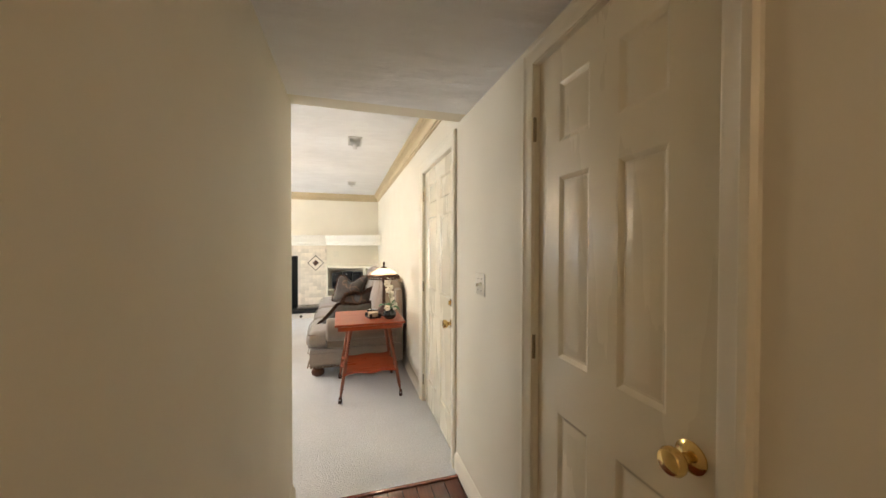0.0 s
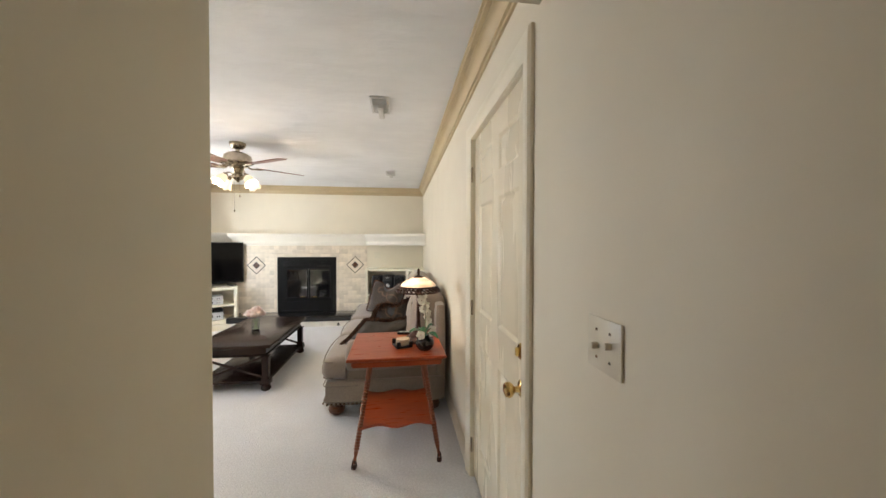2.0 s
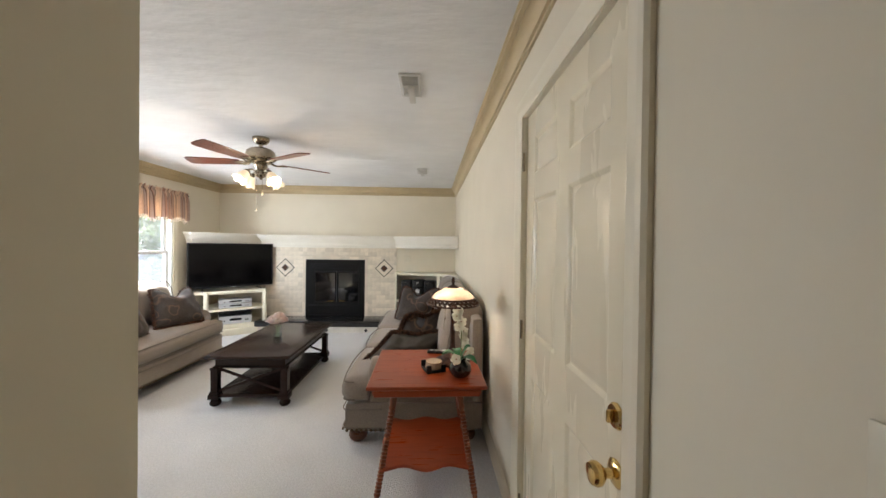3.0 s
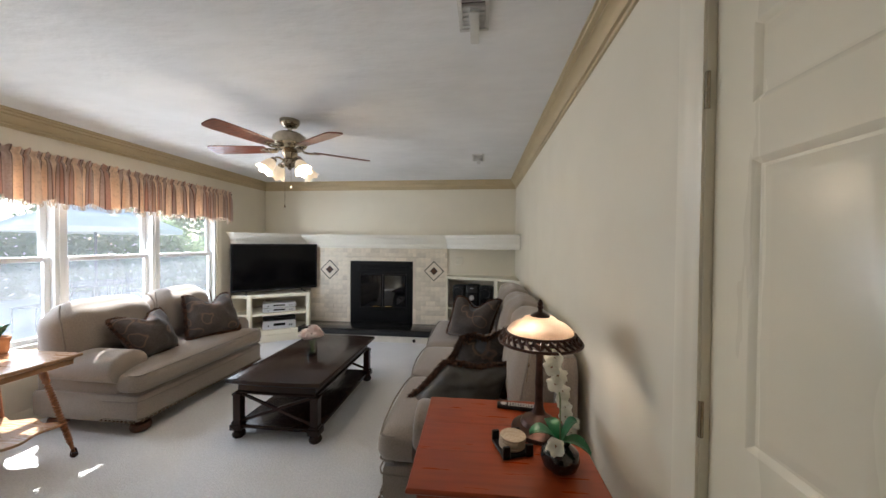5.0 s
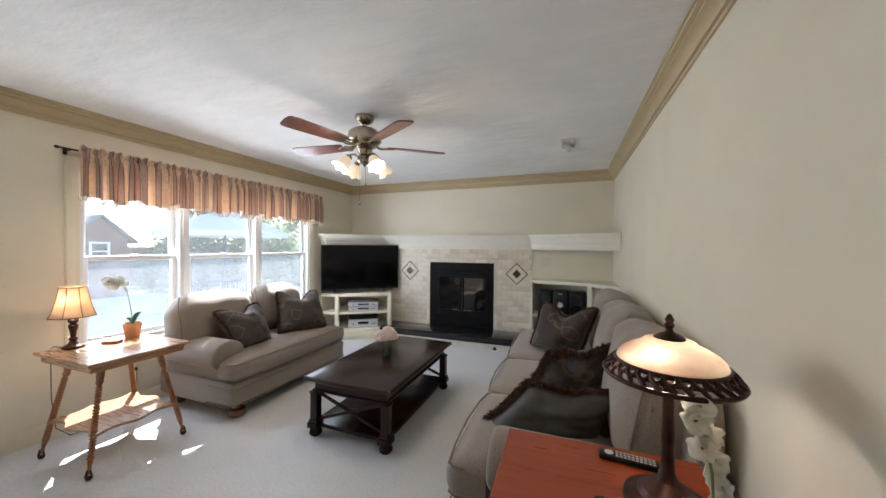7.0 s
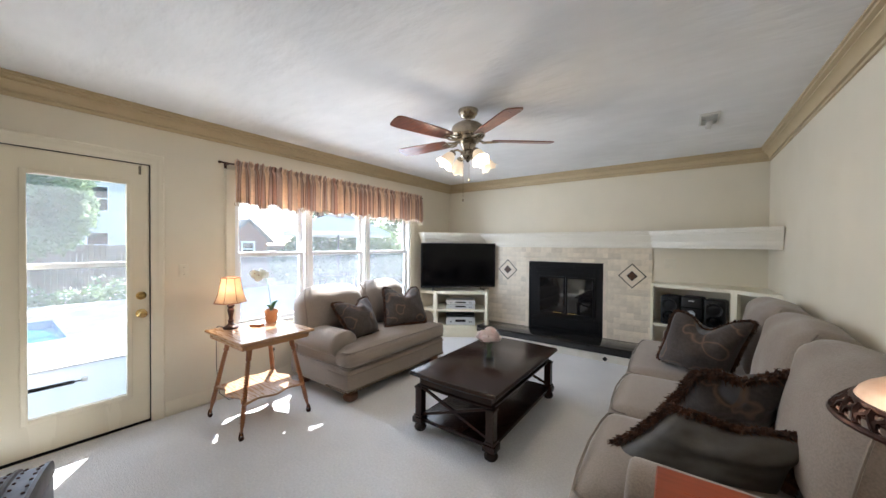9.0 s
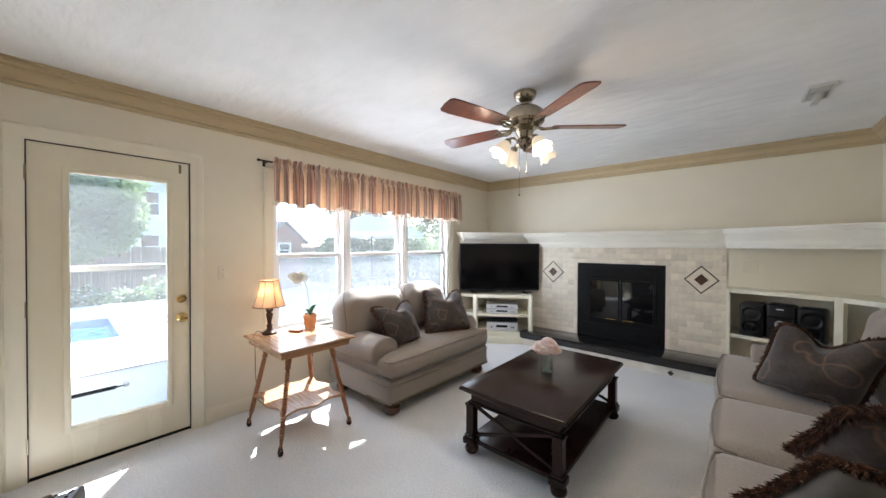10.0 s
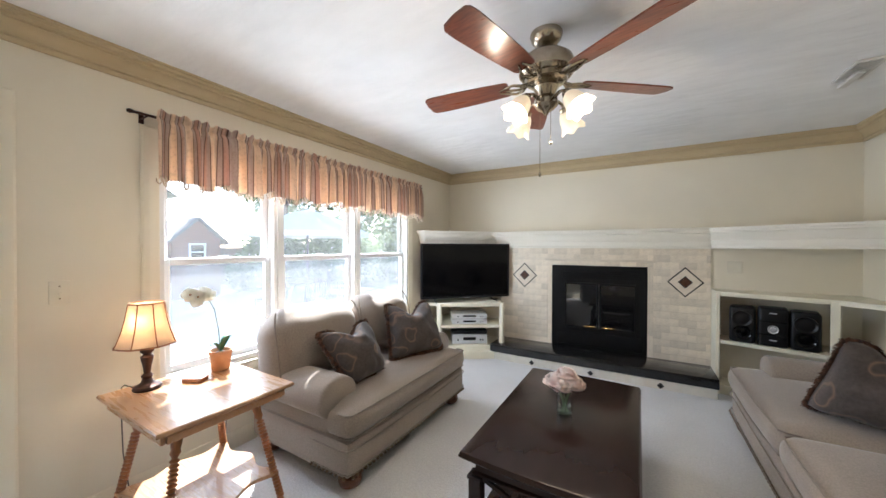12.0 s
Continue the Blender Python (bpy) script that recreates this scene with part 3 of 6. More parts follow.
M_INLAY = mat("brown_marble_inlay", (0.11, 0.055, 0.035), (0.06, 0.03, 0.02), rough=0.25, scale=30)
M_INLAYLINE = mat("dark_tile_liner", (0.045, 0.038, 0.034), rough=0.4, scale=30)
M_RISER = mat("white_riser_tile", (0.72, 0.69, 0.62), (0.66, 0.63, 0.55), rough=0.35, scale=10)
M_SHADE_L = see_light(mat("lit_fabric_shade", (0.70, 0.56, 0.42), (0.62, 0.48, 0.35), rough=0.8, scale=30), 0.45, (0.86, 0.70, 0.52))
M_SHADE_R = see_light(mat("lit_alabaster_shade", (0.88, 0.78, 0.68), (0.70, 0.56, 0.46), rough=0.3, scale=7, wear=0.2, stretch=(1, 1, 2.4), sharp=(0.42, 0.62)), 0.6, None)
M_TULIP = glow("lit_frosted_tulip", (1.0, 0.76, 0.48), 0.10, base=(0.80, 0.70, 0.56), rough=0.4)
M_BULB = glow("lit_bulb", (1.0, 0.85, 0.62), 5.0)
M_VASEGLASS = clear_glass("vase_glass", (0.97, 0.99, 0.98))


def patterned(name, ground, motif, line, scale, rough=0.85):
    """A woven cloth with curling medallions of a second and third colour."""
    m = mat(name, ground, tuple(c * 0.75 for c in ground), rough=rough, scale=60, wear=0.2, bump=0.5, bscale=300, depth=0.0012, sheen=0.2)
    n, link = m.node_tree.nodes, m.node_tree.links.new
    co = n.new("ShaderNodeTexCoord")
    warp = n.new("ShaderNodeTexNoise")
    warp.inputs["Scale"].default_value = scale * 0.8
    link(co.outputs["Object"], warp.inputs["Vector"])
    add = n.new("ShaderNodeVectorMath")
    add.operation = "MULTIPLY_ADD"
    add.inputs[1].default_value = (0.22, 0.22, 0.22)
    link(warp.outputs["Color"], add.inputs[0])
    link(co.outputs["Object"], add.inputs[2])
    cell = n.new("ShaderNodeTexVoronoi")
    cell.inputs["Scale"].default_value = scale
    link(add.outputs["Vector"], cell.inputs["Vector"])
    middle = n.new("ShaderNodeVectorMath")
    middle.operation = "DISTANCE"
    link(co.outputs["Object"], middle.inputs[0])
    middle.inputs[1].default_value = (0, 0, 0.045)
    medal = n.new("ShaderNodeMapRange")
    medal.inputs["From Min"].default_value, medal.inputs["From Max"].default_value = 0.0, 0.28
    link(middle.outputs["Value"], medal.inputs["Value"])
    both = n.new("ShaderNodeMath")
    both.operation = "MINIMUM"
    link(cell.outputs["Distance"], both.inputs[0])
    link(medal.outputs["Result"], both.inputs[1])
    band = n.new("ShaderNodeMapRange")
    band.inputs["From Min"].default_value, band.inputs["From Max"].default_value = 0.36, 0.40
    link(medal.outputs["Result"], band.inputs["Value"])
    ring = n.new("ShaderNodeValToRGB")
    e = ring.color_ramp.elements
    e[0].position, e[0].color = 0.30, (0, 0, 0, 1)
    e[1].position, e[1].color = 0.36, (1, 1, 1, 1)
    third = e.new(0.42)
    third.color = (0, 0, 0, 1)
    link(both.outputs["Value"], ring.inputs["Fac"])
    old = n["Principled BSDF"].inputs["Base Color"].links[0].from_socket
    a = n.new("ShaderNodeMix")
    a.data_type = "RGBA"
    a.inputs["A"].default_value = (*motif, 1)
    link(band.outputs["Result"], a.inputs["Factor"])
    link(old, a.inputs["B"])
    b = n.new("ShaderNodeMix")
    b.data_type = "RGBA"
    link(ring.outputs["Color"], b.inputs["Factor"])
    link(a.outputs["Result"], b.inputs["A"])
    b.inputs["B"].default_value = (*line, 1)
    link(b.outputs["Result"], n["Principled BSDF"].inputs["Base Color"])
    return m


M_PAISLEY = patterned("paisley_weave", (0.062, 0.047, 0.040), (0.105, 0.110, 0.122), (0.15, 0.095, 0.062), 5.5)
M_SATIN = mat("grey_green_satin", (0.060, 0.056, 0.048), (0.044, 0.037, 0.030), rough=0.58, scale=12, wear=0.2, bump=0.3, bscale=30, depth=0.004)
M_FRINGE = mat("brown_fringe", (0.145, 0.064, 0.034), (0.035, 0.018, 0.012), rough=0.9, scale=40, wear=0.3)


def striped(name):
    """Gathered cloth with woven stripes that run down it in rust, gold and plum."""
    m = mat(name, (0.5, 0.3, 0.2), rough=0.8, scale=60, wear=0.1, bump=0.35, bscale=200, depth=0.001, sheen=0.2)
    n, link = m.node_tree.nodes, m.node_tree.links.new
    uv = n.new("ShaderNodeUVMap")
    uv.uv_map = "cloth"
    sep = n.new("ShaderNodeSeparateXYZ")
    link(uv.outputs["UV"], sep.inputs["Vector"])
    tile = n.new("ShaderNodeMath")
    tile.operation = "FRACT"
    link(sep.outputs["X"], tile.inputs[0])
    ramp = n.new("ShaderNodeValToRGB")
    ramp.color_ramp.interpolation = "EASE"
    e = ramp.color_ramp.elements
    e[0].position, e[0].color = 0.0, (0.80, 0.63, 0.47, 1)
    e[1].position, e[1].color = 0.17, (0.78, 0.60, 0.45, 1)
    peach, taupe, rust, dark = (0.87, 0.67, 0.49), (0.56, 0.43, 0.36), (0.60, 0.37, 0.28), (0.10, 0.05, 0.04)
    for p, c in ((0.185, dark), (0.20, taupe), (0.27, taupe), (0.285, dark), (0.30, rust), (0.36, rust), (0.375, dark), (0.39, taupe), (0.46, taupe), (0.475, dark), (0.49, peach), (0.66, peach), (0.675, dark), (0.69, taupe), (0.75, taupe), (0.765, dark), (0.78, rust), (0.84, taupe), (0.90, taupe), (0.92, dark), (0.94, peach)):
        x = e.new(p)
        x.color = (*c, 1)
    link(tile.outputs["Value"], ramp.inputs["Fac"])
    spots = n.new("ShaderNodeTexNoise")
    spots.inputs["Scale"].default_value = 60
    co = n.new("ShaderNodeTexCoord")
    link(co.outputs["Object"], spots.inputs["Vector"])
    lim = n.new("ShaderNodeMapRange")
    lim.inputs["From Min"].default_value, lim.inputs["From Max"].default_value = 0.52, 0.62
    lim.inputs["To Max"].default_value = 0.18
    link(spots.outputs["Fac"], lim.inputs["Value"])
    mix = n.new("ShaderNodeMix")
    mix.data_type = "RGBA"
    link(lim.outputs["Result"], mix.inputs["Factor"])
    link(ramp.outputs["Color"], mix.inputs["A"])
    mix.inputs["B"].default_value = (0.26, 0.16, 0.13, 1)
    link(mix.outputs["Result"], n["Principled BSDF"].inputs["Base Color"])
    return m


M_STRIPE = striped("striped_valance_cloth")
see_light(M_STRIPE, 0.34, None)
M_TRIMFRINGE = mat("ivory_fringe", (0.74, 0.64, 0.50), (0.50, 0.39, 0.28), rough=0.9, scale=60)

# ---- fireplace ----
surround = structure("fireplace_surround", boxes((-2.31, FX0, YN - 0.008, YN + 0.02, 0.17, 1.40), (FX1, -0.045, YN - 0.008, YN + 0.02, 0.17, 1.40), (FX0, FX1, YN - 0.008, YN + 0.02, FZ1, 1.40)), M_GROUT, "cream tumbled travertine tile fireplace surround", "fireplace")


def tile_rows(x0, x1, z0, z1, h=0.0775, w=0.155):
    rows = int(round((z1 - z0) / h))
    hh = (z1 - z0) / rows
    for r in range(rows):
        x = x0 - (w / 2 if r % 2 else 0)
        while x < x1 - 0.004:
            a, b = max(x, x0), min(x + w, x1)
            if b - a > 0.012:
                yield a, b, z0 + r * hh, z0 + (r + 1) * hh
            x += w


tile_mesh = mesh_of("tile", boxes((-0.5, 0.5, -0.5, 0.5, -0.5, 0.5), b=0.022), M_TILE)
g = 0.0011
BAND = 0.052
regions = [(-2.31, FX0 - BAND, 0.178, 1.40), (FX1 + BAND, -0.045, 0.178, 1.40), (FX0 - BAND, FX1 + BAND, FZ1 + BAND, 1.40)]
for region in regions:
    for a, b, c, d in tile_rows(*region):
        ob = new("tile", tile_mesh)
        ob.parent = surround
        ob.scale = (b - a - g, 0.012, d - c - g)
        ob.location = ((a + b) / 2, YN - 0.010 + random.uniform(-0.0005, 0.0005), (c + d) / 2)
for k in range(4):   # upright and level border pieces round the opening
    for side in (FX0 - BAND / 2, FX1 + BAND / 2):
        ob = new("tile", tile_mesh)
        ob.parent, ob.scale = surround, (BAND - g, 0.014, (FZ1 - 0.178) / 4 - g)
        ob.location = (side, YN - 0.011, 0.178 + (FZ1 - 0.178) * (k + 0.5) / 4)
for k in range(7):
    ob = new("tile", tile_mesh)
    wide = (FX1 - FX0 + 2 * BAND) / 7
    ob.parent, ob.scale = surround, (wide - g, 0.014, BAND - g)
    ob.location = (FX0 - BAND + wide * (k + 0.5), YN - 0.011, FZ1 + BAND / 2)
# ledge of liner tile over the opening
part("liner", boxes((FX0 - BAND - 0.03, FX1 + BAND + 0.03, YN - 0.026, YN - 0.004, FZ1 + BAND, FZ1 + BAND + 0.022), b=0.006, seg=2), M_TILE, surround)


def diamond(x, z):
    for name, size, y, material, label in (("diamond_outline", 0.162, 0.0195, M_INLAYLINE, "thin dark diamond outline"), ("diamond_field", 0.143, 0.0215, M_TILE, ""), ("diamond_inlay", 0.066, 0.024, M_INLAYLINE, ""), ("diamond_heart", 0.054, 0.0265, M_INLAY, "brown marble diamond")):
        bm = bmesh.new()
        ring = [Vector((x + dx * size, 0, z + dz * size)) for dx, dz in ((-1, 0), (0, -1), (1, 0), (0, 1))]
        bm_loft(bm, [[p + Vector((0, YN - 0.008, 0)) for p in ring], [p + Vector((0, YN - y, 0)) for p in ring]])
        part(name, bm, material, surround, label, smooth=False)


diamond(-1.986, 1.04)
diamond(-0.262, 1.04)

insert = thing("fireplace_insert", pose(0, 0, 0), "black metal fireplace insert with closed glass doors", "fireplace")
yf = YN - 0.012
part("firebox", boxes((FX0 + 0.01, FX1 - 0.01, YN + 0.32, YN + 0.34, FZ0, FZ1), (FX0 + 0.01, FX0 + 0.03, YN + 0.1, YN + 0.32, FZ0, FZ1), (FX1 - 0.03, FX1 - 0.01, YN + 0.1, YN + 0.32, FZ0, FZ1), (FX0, FX1, YN + 0.1, YN + 0.34, FZ1 - 0.01, FZ1 + 0.02), (FX0, FX1, YN + 0.1, YN + 0.34, FZ0 - 0.03, FZ0 + 0.005)), M_SOOTGAP, insert)
gx0, gx1, gz0, gz1 = FX0 + 0.165, FX1 - 0.115, 0.44, 0.965
part("face_frame", boxes((FX0 + 0.002, gx0, yf, YN + 0.1, FZ0, FZ1 - 0.002), (gx1, FX1 - 0.002, yf, YN + 0.1, FZ0, FZ1 - 0.002), (gx0, gx1, yf, YN + 0.1, gz1, FZ1 - 0.002), (gx0, gx1, yf, YN + 0.1, FZ0, gz0), b=0.003), M_BLACKMETAL, insert)
for z in (1.03, 1.055, 1.08, 1.105):
    part("louvre", boxes((gx0 - 0.06, gx1 + 0.05, yf - 0.006, yf + 0.002, z, z + 0.012), b=0.003), M_BLACKMETAL, insert)
part("lower_panel", boxes((gx0 - 0.10, gx1 + 0.07, yf - 0.008, yf + 0.002, FZ0 + 0.03, gz0 - 0.06), b=0.004), M_BLACKMETAL, insert)
mid = (gx0 + gx1) / 2
for a, b, s in ((gx0 - 0.012, mid - 0.004, 1), (mid + 0.004, gx1 + 0.012, -1)):
    door = part("glass_door", boxes((a, a + 0.022, yf - 0.016, yf + 0.004, gz0 - 0.012, gz1 + 0.012), (b - 0.022, b, yf - 0.016, yf + 0.004, gz0 - 0.012, gz1 + 0.012), (a + 0.022, b - 0.022, yf - 0.016, yf + 0.004, gz1 - 0.01, gz1 + 0.012), (a + 0.022, b - 0.022, yf - 0.016, yf + 0.004, gz0 - 0.012, gz0 + 0.012), b=0.002), M_BLACKMETAL, insert)
    part("pane", boxes((a + 0.02, b - 0.02, yf - 0.006, yf - 0.002, gz0, gz1)), M_DARKGLASS, door, "smoked glass pane")
    hx = mid - s * 0.10
    bm = bmesh.new()
    bm_tube(bm, [(hx - 0.055, yf - 0.02, gz0 + 0.02), (hx - 0.055, yf - 0.036, gz0 + 0.02), (hx + 0.055, yf - 0.036, gz0 + 0.02), (hx + 0.055, yf - 0.02, gz0 + 0.02)], 0.006, 8)
    part("handle", bm, M_BRASS, door, "thin brass handle")

hearth = structure("hearth", boxes((-2.27, -0.05, 7.045, YN - 0.018, 0.0, 0.095)), M_GROUT, "raised hearth with a black granite slab", "hearth")
part("slab", boxes((-2.30, -0.04, 7.02, YN - 0.0165, 0.095, 0.19), b=0.006, seg=2), M_GRANITE, hearth, "polished black granite hearth slab")
for i in range(8):
    a = -2.27 + i * 0.2775
    part("riser_tile", boxes((a + 0.0015, a + 0.2755, 7.037, 7.0455, 0.001, 0.0935), b=0.0015), M_RISER, hearth)
for x in (-1.78, -1.137, -0.495):
    bm = bmesh.new()
    ring = [Vector((x + dx * 0.031, 0, 0.036 + dz * 0.031)) for dx, dz in ((-1, 0), (0, -1), (1, 0), (0, 1))]
    bm_loft(bm, [[p + Vector((0, 7.045, 0)) for p in ring], [p + Vector((0, 7.0335, 0)) for p in ring]])
    part("inlay", bm, M_GRANITE, hearth, "small black diamond tile", smooth=False)

# ---- mantel and the two corner units ----
CORNICE = [(0, 0), (0.016, 0), (0.018, 0.018), (0.026, 0.024), (0.034, 0.045), (0.036, 0.075), (0.048, 0.082), (0.056, 0.11), (0.080, 0.135), (0.084, 0.15), (0.098, 0.156), (0.10, 0.175), (0.112, 0.18), (0.114, 0.20), (0, 0.20)]


def cornice(bm, path, z0, height, sides):
    """The cornice along a path of corners (x, y), out to the right of the way; mitred at the corners."""
    pts = [Vector((x, y, 0)) for x, y in path]
    rings = []
    for i, p in enumerate(pts):
        d0 = (pts[i] - pts[i - 1]).normalized() if i else None
        d1 = (pts[i + 1] - pts[i]).normalized() if i + 1 < len(pts) else None
        n0 = Vector((d0.y, -d0.x, 0)) if d0 else None
        n1 = Vector((d1.y, -d1.x, 0)) if d1 else None
        if n0 and n1:
            n = (n0 + n1)
            n = n / n.dot(n0)
        else:
            n = n0 or n1
        rings.append([p + n * u * sides + Vector((0, 0, z0 + v * height / 0.20)) for u, v in CORNICE])
    bm_loft(bm, rings)


mantel = thing("mantel", pose(0, 0, 0), "cream painted moulded mantel shelf over the fireplace", "mantel")
bm = bmesh.new()
cornice(bm, [(-2.31, YN), (-2.31, 7.425), (-0.045, 7.425), (-0.045, YN)], 1.395, 0.205, 1.0)
part("cornice", bm, M_WHITE, mantel)
part("shelf_top", boxes((-2.405, 0.045, 7.32, YN, 1.60, 1.612), b=0.003), M_WHITE, mantel)


def prism_xy(corners, z0, z1, b=0.0):
    bm = bmesh.new()
    bm_loft(bm, [[Vector((x, y, z)) for x, y in corners] for z in (z0, z1)])
    if b:
        bmesh.ops.bevel(bm, geom=bm.edges[:], offset=b, segments=1, affect="EDGES")
    return bm


WA, WB = Vector((XW + 0.002, 6.63)), Vector((-2.325, YN - 0.02))     # front of the television unit, wall to wall


def on_front(s, back=0.0):
    p = WA.lerp(WB, s)
    d = (WB - WA).normalized()
    return Vector((p.x - d.y * back, p.y + d.x * back))


tv_unit = thing("corner_unit", pose(0, 0, 0), "cream built-in corner unit with open shelves under a television", "shelf unit", "built-in units")
corner = (XW + 0.002, YN - 0.002)
TU = [Vector((XW + 0.002, 6.665)), Vector((-2.85, 6.68)), Vector((-2.19, 7.12)), Vector((-2.325, YN - 0.02))]   # wall, left stile, right stile, fireplace
for name, z0, z1 in (("top_board", 0.655, 0.70), ("shelf", 0.385, 0.42), ("bottom_board", 0.10, 0.165)):
    part(name, prism_xy([*(tuple(p) for p in TU), (TU[3].x, corner[1]), corner], z0, z1, 0.002), M_UNIT, tv_unit)
for p in TU[1:3]:
    part("stile", prism_xy([(p.x - 0.026, p.y - 0.012), (p.x + 0.022, p.y - 0.004), (p.x + 0.030, p.y + 0.034), (p.x - 0.020, p.y + 0.034)], 0.0, 0.7035, 0.002), M_UNIT, tv_unit)
part("end_stile", prism_xy([(XW + 0.003, 6.66), (XW + 0.022, 6.66), (XW + 0.022, 6.70), (XW + 0.003, 6.70)], 0.0, 0.7035, 0.002), M_UNIT, tv_unit)
part("plinth", prism_xy([(TU[0].x, 6.63), (-2.84, 6.645), (-2.165, 7.095), (-2.275, 7.12), (-2.85, 6.75), (TU[0].x, 6.74)], 0.0, 0.103, 0.003), M_UNIT, tv_unit)
tv_top = thing("corner_cornice", pose(0, 0, 0), "cream moulded cornice across the room corner over the television", "cornice", "cornices")
bm = bmesh.new()
cornice(bm, [(XW + 0.003, 6.69), (XW + 0.075, 6.69), (-2.405, YN - 0.003)], 1.44, 0.175, 0.85)
part("cornice", bm, M_WHITE, tv_top)
part("soffit", prism_xy([(XW + 0.004, 6.705), (XW + 0.07, 6.705), (-2.41, YN - 0.004), (XW + 0.004, YN - 0.004)], 1.46, 1.60), M_WALL, tv_top)

right_unit = thing("corner_unit", pose(0, 0, 0), "cream built-in shelf unit beside the fireplace holding a stereo", "shelf unit", "built-in units")
P = [(-0.035, 7.215), (0.70, 7.04), (XE - 0.003, 6.74)]
for name, z0, z1 in (("top_board", 0.945, 0.985), ("shelf", 0.49, 0.522), ("bottom_board", 0.06, 0.09)):
    part(name, prism_xy([P[0], P[1], P[2], (XE - 0.003, YN - 0.002), (P[0][0], YN - 0.002)], z0, z1, 0.002), M_UNIT, right_unit)
part("end_panel", boxes((-0.043, -0.012, 7.205, YN - 0.017, 0.0, 0.989), b=0.002), M_UNIT, right_unit)
part("stile", prism_xy([(0.665, 7.043), (0.715, 7.026), (0.75, 7.10), (0.69, 7.12)], 0.0, 0.9855, 0.002), M_UNIT, right_unit)
part("end_stile", prism_xy([(XE - 0.055, 6.785), (XE - 0.004, 6.733), (XE - 0.004, 6.80), (XE - 0.03, 6.83)], 0.0, 0.9855, 0.002), M_UNIT, right_unit)
part("plinth", prism_xy([(P[0][0] + 0.01, P[0][1] + 0.01), (P[1][0], P[1][1] + 0.01), (P[2][0] - 0.01, P[2][1] + 0.01), (P[2][0] - 0.01, P[2][1] + 0.05), (P[1][0], P[1][1] + 0.05), (P[0][0] + 0.01, P[0][1] + 0.05)], 0.0, 0.062), M_UNIT, right_unit)
right_top = thing("corner_cornice", pose(0, 0, 0), "cream moulded cornice over the shelves beside the fireplace", "cornice", "cornices")
bm = bmesh.new()
cornice(bm, [(-0.04, YN - 0.003), (-0.04, 7.42), (0.82, 6.82), (XE - 0.003, 6.80)], 1.40, 0.205, 1.0)
part("cornice", bm, M_WHITE, right_top)
part("soffit", prism_xy([(-0.038, 7.43), (0.82, 6.835), (XE - 0.004, 6.815), (XE - 0.004, YN - 0.004), (-0.038, YN - 0.004)], 1.415, 1.60), M_WALL, right_top)
plate = thing("wall_plate", pose(0.14, YN - 0.001, 1.21), "cream blank wall plate in the shelf niche", "wall plate")
part("cover", boxes((-0.058, 0.058, -0.006, 0, -0.06, 0.06), b=0.002), M_PLATE, plate)

# television
d = (WB - WA).normalized()
ang = math.degrees(math.atan2(d.y, d.x))
c = on_front(0.535, -0.115)
tv = thing("television", pose(c.x, c.y, 0.70, 0, 0, ang), "large flat black television, switched off", "television")
part("screen", boxes((-0.582, 0.582, -0.022, -0.012, 0.075, 0.735)), M_SCREEN, tv, "glossy dark screen")
part("bezel", boxes((-0.597, -0.58, -0.026, 0.03, 0.052, 0.75), (0.58, 0.597, -0.026, 0.03, 0.052, 0.75), (-0.58, 0.58, -0.026, 0.03, 0.733, 0.75), (-0.58, 0.58, -0.026, 0.03, 0.052, 0.078), b=0.002), M_PLASTIC, tv)
part("back", boxes((-0.57, 0.57, -0.012, 0.045, 0.08, 0.73), b=0.012), M_PLASTIC, tv)
for s in (-0.38, 0.38):
    bm = bmesh.new()
    bm_tube(bm, [(s * 1.08, -0.05, 0.008), (s * 1.04, 0.12, 0.008), (s, 0.04, 0.06)], 0.008, 8)
    part("foot", bm, M_PLASTIC, tv)
part("badge", boxes((-0.03, 0.03, -0.0275, -0.0255, 0.052, 0.06)), M_SILVER, tv)

face = math.degrees(math.atan2(TU[2].y - TU[1].y, TU[2].x - TU[1].x))
for z, tall, dark in ((0.42, 0.068, False), (0.488, 0.068, False), (0.165, 0.125, False), (0.29, 0.05, True)):
    p = TU[1].lerp(TU[2], 0.5) + Vector((-0.028, 0.042))
    player = thing("media_player", pose(p.x, p.y, z, 0, 0, face), "slim black media box lying on a silver one" if dark else "silver media player with a dark display", "media player", "media players")
    hgt = tall - 0.002
    part("case", boxes((-0.225, 0.225, 0.0, 0.26, 0.006, hgt), b=0.003), M_PLASTIC if dark else M_SILVER, player)
    part("display", boxes((-0.08, 0.08, -0.002, 0.002, hgt * 0.42, hgt * 0.72)), M_SCREEN, player)
    for q in (-0.15, 0.14, 0.17):
        part("button", boxes((q - 0.008, q + 0.008, -0.003, 0.002, hgt * 0.35, hgt * 0.55), b=0.001), M_PLASTIC, player)
    for q in (-0.17, 0.17):
        part("foot", boxes((q - 0.012, q + 0.012, 0.03, 0.05, 0, 0.0065)), M_PLASTIC, player)

